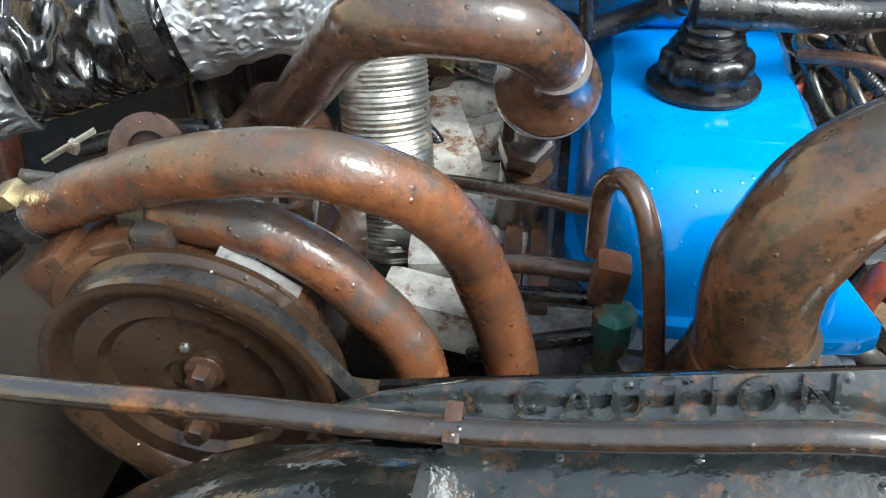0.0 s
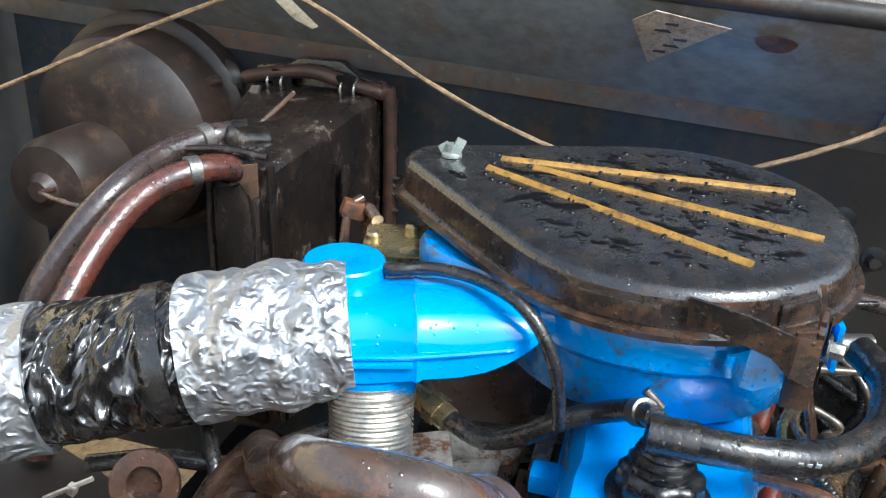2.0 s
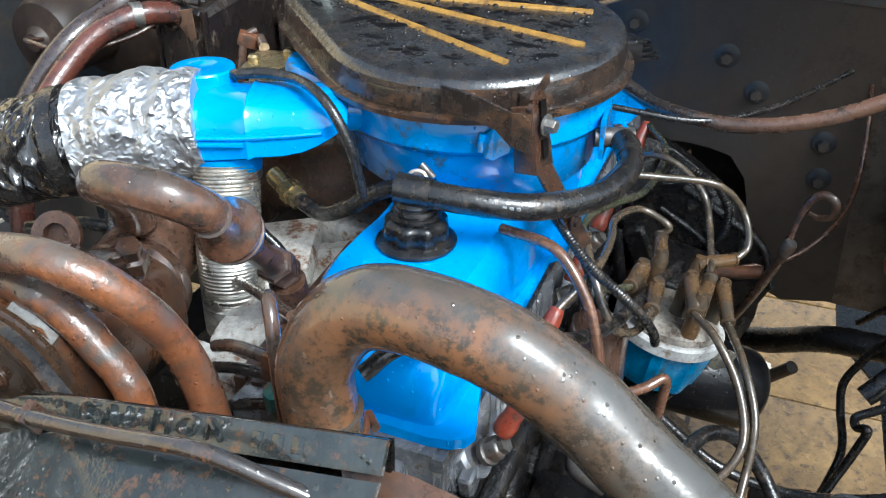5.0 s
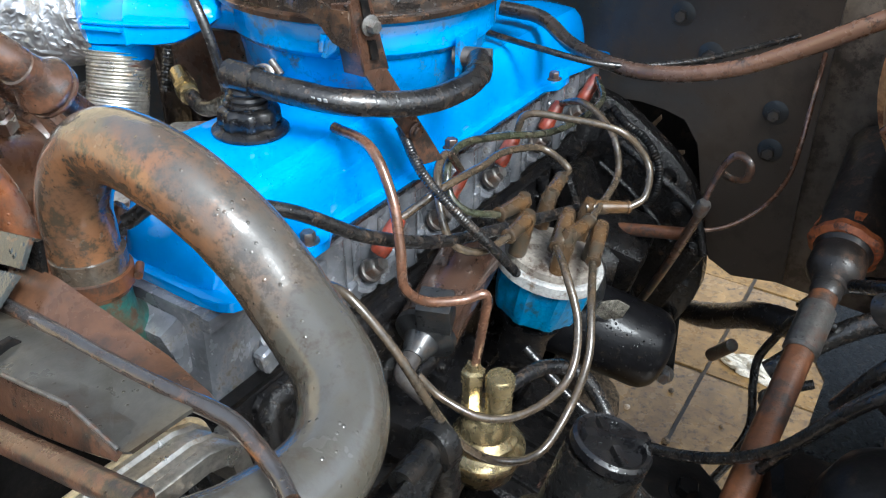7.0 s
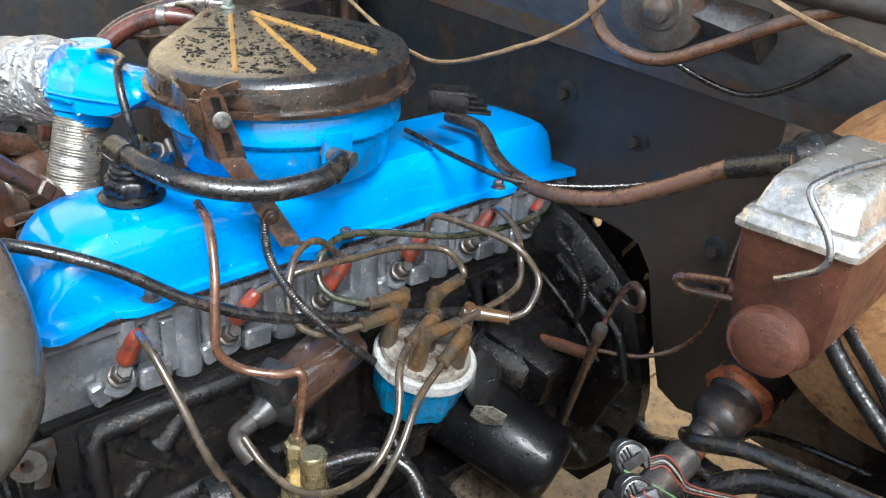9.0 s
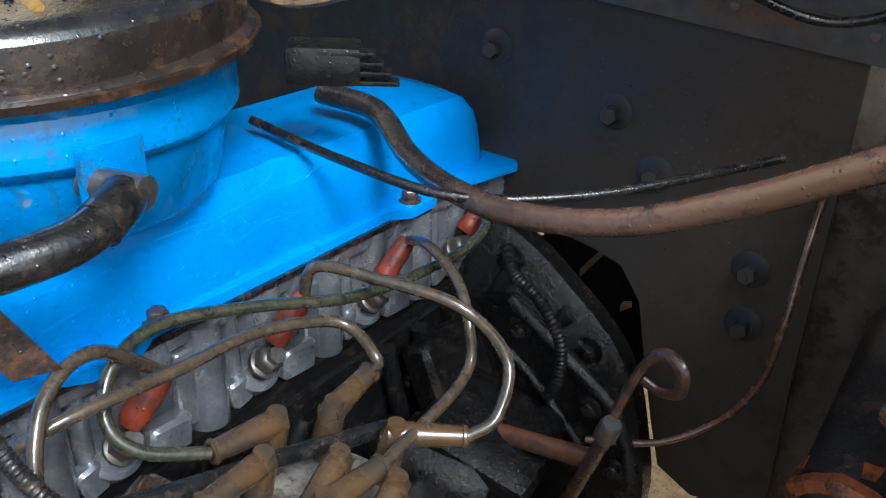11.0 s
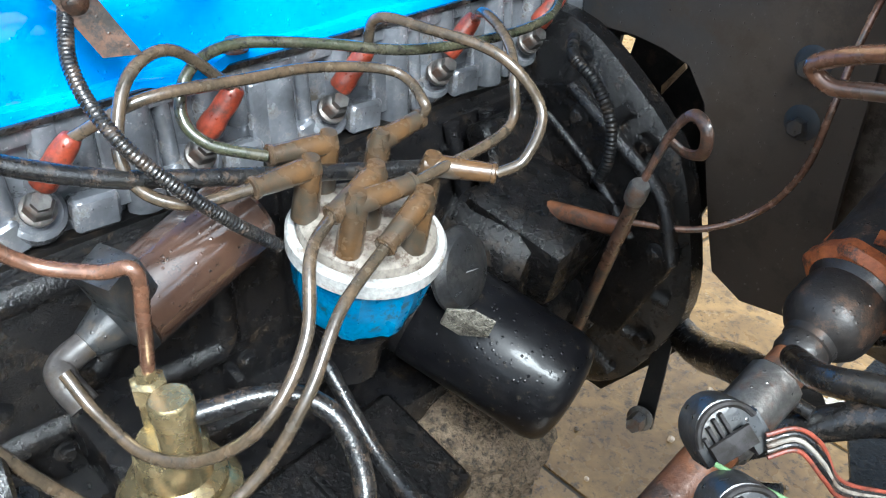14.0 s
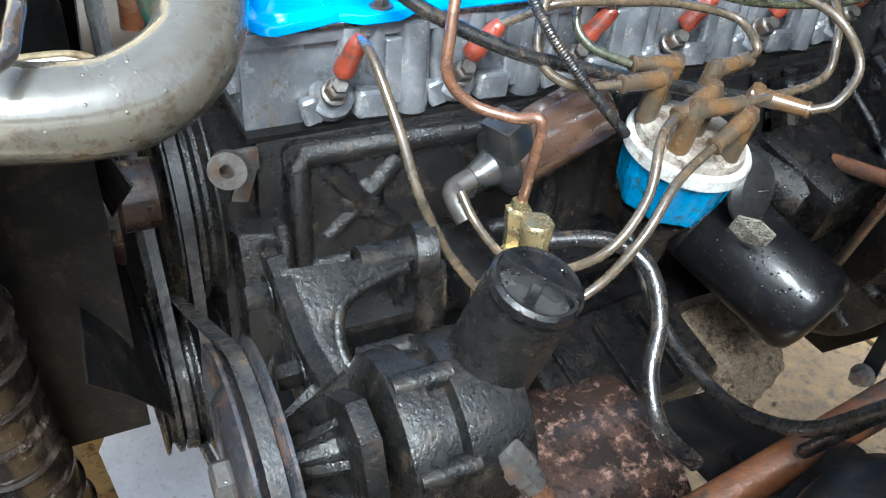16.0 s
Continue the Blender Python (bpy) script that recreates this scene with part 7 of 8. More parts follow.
LINE_DARK = surface("wet_dark_steel_line", (0.035, 0.027, 0.022), (0.06, 0.034, 0.02), (0.1, 0.22), 0.1, 30, 0.1, (0.17, 0.07, 0.025), 0.3, 24, 0.2, 0.9, dust=(0.05, 0.05, 0.052))
hose("cooler_line", FP, 0.0042, LINE_DARK, "long grey-brown steel line along the front of the shroud", "cooler line", n=10, seg=14)
solo("line_clip", box((-0.17, -0.194, 0.129), (0.005, 0.012, 0.016), (25, 0, 0), 0.001), RUST_DARK, "rusty clip holding the cooler line", "clip")
su = thing("radiator_support", (0.0, -0.28, 0.0), "rusty steel radiator support rails at the front of the bay", "radiator support")
part("upper_rail", tube([(-0.45, -0.262, 0.05), (-0.215, -0.262, 0.075), (-0.028, -0.262, 0.092), (0.12, -0.258, 0.09)], 0.0075, 14), RUST_DARK, su)
part("angle", slab([(-0.4, -0.03), (0.1, -0.03), (0.06, 0.0), (-0.4, 0.0)], (0, -0.245, 0.095), (0.99, 0, 0.1), (0, 0.4, 0.9), 0.003, 0.001), RUST, su)
part("cross_plate", slab([(-0.5, -0.1), (0.16, -0.1), (0.16, 0.0), (-0.5, 0.0)], (0, -0.265, 0.06), (0.99, 0, 0.1), (0, 1, 0.15), 0.004, 0.001), RUST_DARK, su)
def ribbon(rows, thick=Vector((0, 0.0012, -0.0022))):
    """A bent plate between two edges."""
    return loft([[Vector(a), Vector(b), Vector(b) + thick, Vector(a) + thick] for a, b in zip(*rows)])


CH = [(0.097, -0.25, 0.07), (0.098, -0.2, 0.07), (0.1, -0.17, 0.0705), (0.102, -0.157, 0.067), (0.103, -0.149, 0.058), (0.104, -0.146, 0.04)]
CHN = [(0, 0, 1), (0, 0, 1), (0, 0.15, 0.98), (0, 0.5, 0.85), (0, 0.85, 0.5), (0, 1, 0.1)]
part("channel", loft([[Vector(c) + Vector((sx * 0.0155, 0, 0)) + Vector(n) * (h + 0.0006 * math.sin(900 * sx * 0.0155)) for sx, h in ((-1, -0.012), (-1, -0.001), (-0.94, 0), (-0.7, 0), (-0.6, -0.0014), (-0.3, -0.0014), (-0.2, 0), (0.1, 0), (0.2, -0.0014), (0.5, -0.0014), (0.6, 0), (0.94, 0), (1, -0.001), (1, -0.012))] for c, n in zip(CH, CHN)]), GALV, su, "pale grey galvanised channel with a rounded end")
part("channel_lip", tube([Vector(c) + Vector((-0.0158, 0, 0.0)) for c in CH], 0.0019, 8, 4), surface("old_cream_paint_edge", (0.55, 0.45, 0.28), (0.4, 0.3, 0.17), (0.3, 0.5), 0, 60, 0.2, (0.2, 0.12, 0.06), 0.3, 60), su, "cream-coloured channel edge")
STRIP_BROWN = surface("filmed_brown_strip", (0.1, 0.047, 0.024), (0.07, 0.036, 0.022), (0.2, 0.4), 0, 26, 0.1, (0.03, 0.02, 0.015), 0.35, 20, 0.2, 0.4)
part("rust_strip", ribbon([[(-0.011, -0.170, 0.138), (0.025, -0.170, 0.139), (0.063, -0.170, 0.131), (0.099, -0.170, 0.123), (0.130, -0.176, 0.121)], [(-0.001, -0.186, 0.124), (0.041, -0.186, 0.125), (0.081, -0.186, 0.124), (0.117, -0.186, 0.125), (0.146, -0.186, 0.127)]]), STRIP_BROWN, su, "flat rust-brown strip behind the line")
OLIVE_PANEL = surface("grimy_olive_panel", (0.06, 0.056, 0.047), (0.04, 0.037, 0.032), (0.25, 0.45), 0, 22, 0.15, (0.03, 0.022, 0.016), 0.35, 18, 0.3, 0.3)
part("sloping_panel", ribbon([[(-0.025, -0.190, 0.121), (0.047, -0.190, 0.125), (0.085, -0.190, 0.124), (0.121, -0.190, 0.125), (0.135, -0.190, 0.125)], [(0.026, -0.222, 0.122), (0.091, -0.222, 0.130), (0.121, -0.222, 0.125), (0.125, -0.222, 0.121), (0.134, -0.222, 0.126)]]), OLIVE_PANEL, su, "oily olive-black sloping panel")
part("angle_strip", ribbon([[(0.037, -0.226, 0.133), (0.085, -0.226, 0.137), (0.108, -0.226, 0.140), (0.134, -0.226, 0.130)], [(0.034, -0.230, 0.112), (0.083, -0.230, 0.116), (0.107, -0.230, 0.121), (0.135, -0.230, 0.129)]]), RUST_DARK, su, "dark rusty angle with a pale worn edge")
part("angle_edge", tube([(0.039, -0.227, 0.134), (0.087, -0.227, 0.139), (0.109, -0.227, 0.142), (0.135, -0.227, 0.132)], 0.0011, 8, 4, smooth=False), DULL_STEEL, su)
part("front_rail", tube([(0.041, -0.240, 0.112), (0.075, -0.240, 0.117), (0.120, -0.240, 0.125), (0.163, -0.240, 0.132)], 0.006, 14, 6), RUST_DARK, su, "wet rusty front rail")
part("bolt", bolt((0.02, -0.3, 0.066), (0, 0, 1), 0.008, 0.007), RUST_DARK, su)
solo("lower_radiator_hose", tube([(0.12, -0.255, 0.06), (0.11, -0.262, -0.02), (0.095, -0.262, -0.1), (0.08, -0.26, -0.2), (0.06, -0.25, -0.32)], 0.033, 32, 40, ring=lambda s: 1 + 0.09 * max(0.0, math.cos(s * 2 * math.pi / 0.034)) ** 6), BROWN_BOX, "ribbed rust-brown lower radiator hose", "radiator hose")
nb = lathe((0.03, -0.3, 0.1), (0.1, 0.2, 0.97), [(0.016, 0), (0.021, 0), (0.021, 0.012), (0.016, 0.012), (0.016, 0)], 28)
solo("filler_neck", nb, STEEL, "bright steel radiator filler neck", "filler neck")

# ---- heater box, blower and hoses ----
BLOWER = surface("matt_dark_brown_housing", (0.022, 0.015, 0.012), (0.035, 0.022, 0.016), (0.36, 0.55), 0, 14, 0.15, (0.06, 0.035, 0.022), 0.3, 18, 0.2, 0.08)
HOSE_RED = surface("wet_dark_red_rubber", (0.12, 0.04, 0.026), (0.085, 0.03, 0.022), (0.14, 0.3), 0, 30, 0.3, (0.04, 0.024, 0.02), 0.4, 34, 0.8, 0.7, drop_size=300.0)
HOSE_PURPLE = surface("wet_brown_grey_rubber", (0.045, 0.032, 0.03), (0.065, 0.042, 0.036), (0.14, 0.3), 0, 30, 0.2, (0.03, 0.022, 0.02), 0.4, 30, 0.4, 0.8)
hb = thing("heater_box", (-0.5, 0.5, -0.1), "dark brown moulded heater box on the firewall", "heater box")
part("flange", slab([(-0.6, -0.16), (-0.592, 0.19), (-0.575, 0.213), (-0.54, 0.216), (-0.52, 0.226), (-0.47, 0.226), (-0.45, 0.212), (-0.42, 0.205), (-0.405, 0.185), (-0.4, -0.16)], (0, 0.575, 0), (1, 0, 0), (0, 0, 1), 0.014, 0.004), BROWN_BOX, hb)
part("rim", tube([(-0.408, 0.555, -0.15), (-0.408, 0.555, 0.17), (-0.418, 0.553, 0.196), (-0.45, 0.55, 0.203), (-0.5, 0.548, 0.214), (-0.55, 0.548, 0.208), (-0.585, 0.548, 0.2)], 0.008, 12), surface("rust_brown_rim", (0.07, 0.035, 0.022), (0.045, 0.025, 0.018), (0.25, 0.45), 0, 30, 0.1, (0.02, 0.014, 0.01), 0.3, 30), hb, "rust-brown moulded rim")


def rect(x0, x1, z0, z1, y, r=0.008):
    return [(x0 + r, y, z0), (x1 - r, y, z0), (x1, y, z0 + r), (x1, y, z1 - r), (x1 - r, y, z1), (x0 + r, y, z1), (x0, y, z1 - r), (x0, y, z0 + r)]


part("body", loft([rect(-0.585, -0.418, -0.14, 0.195, 0.56), rect(-0.572, -0.43, -0.14, 0.19, 0.51), rect(-0.55, -0.445, -0.14, 0.174, 0.43), rect(-0.535, -0.456, -0.14, 0.164, 0.375), rect(-0.53, -0.461, -0.14, 0.158, 0.36)]), BROWN_BOX, hb)
part("edge_ridge", tube([(-0.459, 0.36, 0.163), (-0.457, 0.358, 0.1), (-0.455, 0.358, 0.02), (-0.453, 0.358, -0.12)], 0.0045, 12), BROWN_BOX, hb, "moulded edge between front and side")
part("front_panel", slab([(-0.518, -0.13), (-0.472, -0.13), (-0.47, 0.14), (-0.48, 0.148), (-0.512, 0.145), (-0.52, 0.135)], (0, 0.36, 0), (1, 0, 0), (0, 0, 1), 0.005, 0.002), BROWN_BOX, hb)
part("corner_plate", slab([(0, 0), (0.03, 0.004), (0.028, -0.03), (0.02, -0.034)], (-0.498, 0.353, 0.16), (1, 0, 0.1), (0, -0.1, 1), 0.002, 0.0005), surface("pale_brown_film", (0.16, 0.09, 0.055), (0.12, 0.07, 0.045), (0.35, 0.55), 0, 40, 0.1, (0.05, 0.03, 0.02), 0.35, 50), hb, "pale brown dried film on the corner")
part("shelf", box((-0.572, 0.44, 0.12), (0.045, 0.05, 0.012), (0, 6, 10), 0.003), BROWN_BOX, hb)
part("top_lip", tube([(-0.545, 0.357, 0.17), (-0.5, 0.354, 0.176), (-0.46, 0.357, 0.172)], 0.004, 10), BROWN_BOX, hb)
part("side_rib", box((-0.427, 0.47, 0.0), (0.006, 0.02, 0.27), (0, 0, 8), 0.002), BROWN_BOX, hb)
part("panel_bead", tube([(-0.527, 0.358, -0.1), (-0.525, 0.357, 0.12), (-0.5, 0.355, 0.14), (-0.478, 0.357, 0.12), (-0.476, 0.358, -0.1)], 0.003, 10), BROWN_BOX, hb)
part("outlet_stub", lathe((-0.505, 0.4, 0.172), (-0.5, -0.7, 0.1), [(0.0145, -0.02), (0.0145, 0.012), (0.016, 0.013), (0.016, 0.016), (0.012, 0.016)], 20), BROWN_BOX, hb)
part("lever", slab([(0, 0), (0.02, 0.0), (0.03, 0.09), (0.018, 0.09)], (-0.588, 0.5, 0.11), (0.9, -0.2, 0.1), (0.1, 0.3, 0.95), 0.004, 0.001), DULL_STEEL, hb)
for x in (-0.536, -0.457):
    part("clip_plate", box((x, 0.545, 0.203), (0.022, 0.006, 0.024), (8, 0, 0), 0.002), OILY_FLAT, hb, "black spring clip plate")
for x in (-0.552, -0.535, -0.462, -0.446):
    part("spring_clip", tube([(x, 0.545, 0.185), (x, 0.538, 0.2), (x, 0.55, 0.212)], 0.0016, 8), STEEL, hb, "bright wire clip")
for z in (0.1, 0.09, 0.08, 0.06):
    part("side_clip", box((-0.402, 0.555, z), (0.018, 0.012, 0.004), (0, 8, 0), 0.001), BROWN_BOX, hb)
bl = thing("heater_blower", (-0.74, 0.5, 0.0), "dark brown heater blower housing with its motor", "blower")
part("housing", lathe((-0.735, 0.6, 0.12), (0, -1, 0), [(0.14, 0), (0.14, 0.03), (0.132, 0.036), (0.125, 0.036), (0.118, 0.09), (0.1, 0.105), (0.05, 0.108), (0, 0.108)], 52), BLOWER, bl)
part("motor", lathe((-0.76, 0.5, 0.085), (0, -1, 0), [(0.055, 0), (0.055, 0.08), (0.048, 0.095), (0.02, 0.1), (0.012, 0.11), (0, 0.11)], 36), BLOWER, bl)
part("vacuum_pot", lathe((-0.63, 0.585, 0.185), (-0.1, -1, 0.1), [(0.024, 0), (0.026, 0.006), (0.02, 0.014), (0.008, 0.018), (0.006, 0.04), (0, 0.04)], 26), BLOWER, bl)
cuffed_hose("heater_hose", [(-0.515, 0.42, 0.172), (-0.545, 0.405, 0.17), (-0.573, 0.355, 0.16), (-0.588, 0.293, 0.138), (-0.613, 0.252, 0.095), (-0.634, 0.221, 0.038), (-0.64, 0.2, -0.05)], 0.014, HOSE_PURPLE, "brown-grey heater hose with printed marks", "heater hose", "heater hoses", 0.014, seg=20, n=10)
cuffed_hose("heater_hose", [(-0.49, 0.37, 0.155), (-0.513, 0.325, 0.163), (-0.545, 0.288, 0.148), (-0.563, 0.251, 0.12), (-0.57, 0.208, 0.085), (-0.575, 0.17, 0.04), (-0.58, 0.15, -0.05)], 0.013, HOSE_RED, "rust-red wet heater hose", "heater hose", "heater hoses", 0.014, seg=20, n=10)
clamp_band((-0.55, 0.396, 0.17), (-0.4, -0.85, -0.1), 0.0135)
clamp_band((-0.517, 0.32, 0.163), (-0.6, -0.75, 0.0), 0.0125)
hose("thin_cable", [(-0.5, 0.5, 0.2), (-0.52, 0.44, 0.17), (-0.55, 0.36, 0.13), (-0.6, 0.3, 0.12), (-0.68, 0.31, 0.12), (-0.72, 0.37, 0.1)], 0.003, HOSE_BROWN, "thin brown cable curving over the heater hoses", "cable")

# ---- cowl details ----
CORD_A = [(-1.05, 0.41, 0.09), (-0.92, 0.435, 0.147), (-0.8, 0.46, 0.2), (-0.668, 0.49, 0.258), (-0.553, 0.49, 0.301), (-0.5, 0.48, 0.308), (-0.442, 0.475, 0.288), (-0.335, 0.47, 0.232), (-0.235, 0.47, 0.19), (-0.15, 0.455, 0.175), (-0.075, 0.442, 0.178), (0.012, 0.443, 0.208), (0.094, 0.455, 0.25), (0.161, 0.455, 0.315)]
hose("pull_cord", CORD_A, 0.0026, CORD, "frayed tan cord strung across in front of the cowl", "cord", seg=8, n=10, wobble=0.3)
STRAP_TAN = surface("dirty_tan_strip", (0.26, 0.22, 0.15), (0.18, 0.15, 0.1), (0.5, 0.7), 0, 60, 0.3, (0.08, 0.06, 0.04), 0.35, 50)
solo("cord_strap", slab([(0, 0), (0.035, -0.021), (0.056, -0.026), (0.062, -0.022), (0.03, -0.003)], (-0.515, 0.472, 0.309), (0.98, 0, -0.15), (0, 0.3, 0.95), 0.001, 0.0003), STRAP_TAN, "pale torn strip hanging with the cord", "strip")
n_c = Vector((0, -0.69, -0.72))
tag = slab([(-0.017, 0.064), (0.004, 0.082), (0.071, 0.07), (0.0, 0.0)], Vector((-0.132, 0.533, 0.265)) + n_c * 0.003, cu, cv, 0.0012, 0.0003)
card = solo("paper_card", tag, PAPER, "grimy curled paper card lying on the cowl", "paper card")
for i in range(5):
    part("stain_bar", slab([(0, 0), (0.012 + 0.004 * (i % 2), 0), (0.012, 0.004), (0, 0.003)], Vector((-0.132, 0.533, 0.265)) + n_c * 0.0042 + Vector(cv) * (0.02 + 0.011 * i) + Vector(cu) * (0.004 + 0.009 * (i % 3)), cu, cv, 0.0003, 0), RUST_DARK, card)
wm = thing("wiper_motor", (0.17, 0.5, 0.25), "dull grey wiper motor bolted to the cowl", "wiper motor")
wax = Vector((0.15, -0.88, -0.1)).normalized()
w0 = Vector((0.168, 0.512, 0.283))
part("can", lathe(w0, wax, [(0.043, 0), (0.044, 0.01), (0.044, 0.03), (0.041, 0.036), (0.03, 0.039), (0.022, 0.039), (0.02, 0.042), (0.014, 0.042), (0.013, 0.05), (0.008, 0.053), (0, 0.054)], 44), DULL_STEEL, wm)
part("gear_case", box((0.225, 0.515, 0.28), (0.09, 0.05, 0.06), (-40, 10, 0), 0.012), DULL_STEEL, wm)
part("connector", box((0.13, 0.497, 0.303), (0.02, 0.015, 0.018), (-40, 20, 10), 0.002), ORANGE, wm, "orange-brown plug connector")
part("connector_body", box((0.146, 0.493, 0.3), (0.018, 0.016, 0.018), (-40, 20, 10), 0.002), PLASTIC, wm)
for i, mt in enumerate((RED_WIRE, CAP_WHITE, HOSE_BLACK)):
    part("lead", tube([(0.146 + 0.004 * i, 0.487, 0.296), (0.138 + 0.005 * i, 0.478, 0.28), (0.145 + 0.004 * i, 0.485, 0.262), (0.165, 0.49, 0.247)], 0.0014, 8), mt, wm)
for x, z in ((0.122, 0.283), (0.18, 0.325)):
    part("grommet", lathe((x, 0.518 - (z - 0.283) * 1.0, z), (0, -0.7, -0.7), [(0.005, 0), (0.011, 0), (0.011, 0.004), (0.005, 0.005)], 18), DULL_STEEL, wm)
hose("washer_hose", [(0.078, 0.49, 0.335), (0.098, 0.475, 0.273), (0.139, 0.455, 0.243), (0.192, 0.46, 0.236), (0.25, 0.465, 0.263), (0.305, 0.475, 0.292), (0.38, 0.49, 0.32)], 0.0062, HOSE_BROWN, "brown-grey hose looping under the wiper motor", "hose", seg=16, n=10)
hose("thin_cable", [(0.165, 0.488, 0.247), (0.19, 0.5, 0.225), (0.24, 0.53, 0.205), (0.29, 0.53, 0.225), (0.34, 0.52, 0.27)], 0.003, HOSE_BLACK, "thin black cable below the wiper motor", "cable")

# ---- driver-side wiring and linkage ----
CONN = surface("lilac_grey_plastic", (0.03, 0.027, 0.027), (0.018, 0.016, 0.016), (0.5, 0.7), 0, 60, 0.15, (0.012, 0.01, 0.008), 0.5, 90, 0.0, 0.0, spec=0.2)
wr = thing("wiring_connectors", (0.395, 0.19, 0.0), "grimy grey multi-pin connectors with coloured wires", "connector")
CU, CV, CW = Vector((0.61, 0.791, 0.034)), Vector((-0.467, 0.325, 0.822)), Vector((0.64, -0.518, 0.568))


def connector(at, spin, plate):
    """A half-round shell with fins, a flat tab and, on one, a wide plate with two holes."""
    at, c, s = Vector(at), math.cos(radians(spin)), math.sin(radians(spin))
    a, b = CU * c + CV * s, CV * c - CU * s
    half = [(0.0115 * math.cos(radians(k)), 0.0125 * math.sin(radians(k))) for k in range(0, 181, 15)]
    shell = part("shell", slab(half + [(-0.0115, -0.006), (0.0115, -0.006)], at - CW * 0.016, a, b, 0.015, 0.002), PLASTIC, wr, "rounded dark connector shell")
    part("rim", tube([at + a * (0.0104 * math.cos(radians(k))) + b * (0.0104 * math.sin(radians(k))) - CW * 0.001 for k in range(10, 171, 20)], 0.0012, 8, 3), CONN, shell, "lilac-grey rim")
    for k in range(4):
        x = -0.0085 + 0.0028 * k
        part("fin", slab([(x, -0.003), (x + 0.0013, -0.003), (x + 0.0013, 0.0085 - 60 * x * x), (x, 0.0085 - 60 * x * x)], at - CW * 0.002, a, b, 0.0032, 0.0004), CONN, shell)
    part("tab", slab([(-0.0085, -0.0035), (0.0065, -0.0035), (0.0065, 0.0035), (-0.0085, 0.0035)], at - b * 0.002 + CW * 0.001, a, b, 0.0018, 0.0005), CONN, wr, "dirty grey locking tab")
    if plate:
        face = part("plate", slab([(-0.011, -0.0075), (0.011, -0.0075), (0.0115, 0.006), (-0.011, 0.006)], at - b * 0.006 + CW * 0.001, a, b, 0.0022, 0.0006), LILAC, wr, "pale lilac connector plate")
        for x in (-0.005, 0.005):
            part("hole", lathe(at - b * 0.005 + a * x + CW * 0.0034, CW, [(0.0022, 0), (0.0019, 0.0004), (0, 0.0002)], 12), PLASTIC, face)
    else:
        part("side_block", slab([(0.005, -0.011), (0.0125, -0.011), (0.0125, 0.002), (0.005, 0.002)], at - CW * 0.014, a, b, 0.012, 0.001), PLASTIC, wr, "black connector block")


LILAC = surface("pale_lilac_plastic", (0.09, 0.088, 0.12), (0.06, 0.058, 0.075), (0.35, 0.55), 0, 60, 0.1, (0.06, 0.045, 0.035), 0.42, 90, 0.2, 0.3)
connector((0.386, 0.199, 0.043), 28, False)
connector((0.407, 0.177, 0.039), 22, True)
for i in range(5):
    k = 0.0017 * i
    part("lead", tube([Vector(p) - CV * k * f + CW * (0.0012 * (i % 2)) for p, f in (((0.406, 0.168, 0.044), 0.0), ((0.411, 0.170, 0.042), 0.3), ((0.416, 0.180, 0.038), 0.8), ((0.421, 0.195, 0.031), 1.4), ((0.432, 0.216, 0.012), 0.9), ((0.446, 0.243, -0.016), 0.5))], 0.0009, 8), ORANGE_WIRE if i in (0, 3) else RED_WIRE, wr)
part("lead", tube([(0.410, 0.176, 0.047), (0.413, 0.174, 0.046), (0.417, 0.180, 0.040), (0.421, 0.195, 0.030), (0.432, 0.216, 0.011), (0.447, 0.242, -0.017)], 0.0008, 8), RED_WIRE, wr)
part("lead", tube([(0.388, 0.187, 0.041), (0.394, 0.189, 0.040), (0.410, 0.196, 0.036), (0.423, 0.206, 0.027), (0.439, 0.223, 0.009), (0.449, 0.246, -0.016)], 0.0009, 8), GREEN_WIRE, wr)
for i, mt in enumerate((RED_WIRE, HOSE_BLACK, CAP_GREY, HOSE_BLACK, RED_WIRE)):
    part("lead", tube([Vector(p) - CV * (0.0018 * i * f) for p, f in (((0.393, 0.208, 0.043), 1.0), ((0.399, 0.216, 0.045), 1.0), ((0.406, 0.222, 0.039), 1.6), ((0.414, 0.226, 0.026), 0.8), ((0.425, 0.243, 0.016), 0.5), ((0.436, 0.264, 0.006), 0.4))], 0.0008, 8), mt, wr)
LOOM = [(0.3, 0.4, -0.19), (0.338, 0.42, -0.15), (0.38, 0.44, -0.12), (0.43, 0.45, -0.105), (0.52, 0.47, -0.09), (0.64, 0.49, -0.08)]
hose("wiring_loom", LOOM, 0.0115, HOSE_BLACK, "thick black taped wiring loom", "wiring loom", seg=16, wobble=0.1)
hose("loom_tape", [(0.505, 0.463, -0.094), (0.53, 0.472, -0.09)], 0.0122, RED_WIRE, "red tape mark on the wiring loom", "tape", seg=16, smooth=False)
for pts in ([(0.412, 0.4, 0.1), (0.421, 0.4, 0.076), (0.446, 0.4, 0.048), (0.478, 0.4, 0.02), (0.507, 0.4, -0.008), (0.53, 0.4, -0.05)], [(0.422, 0.41, 0.11), (0.432, 0.41, 0.085), (0.461, 0.41, 0.056), (0.49, 0.41, 0.022), (0.515, 0.41, 0.0), (0.54, 0.41, -0.05)]):
    hose("corrugated_tube", pts, 0.0072, CAP_BLACK, "wet black corrugated tube below the booster", "tube", "corrugated tubes", seg=18, n=30, ring=lambda s: 1 + 0.04 * max(0.0, math.cos(s * 2 * math.pi / 0.014)) ** 4)
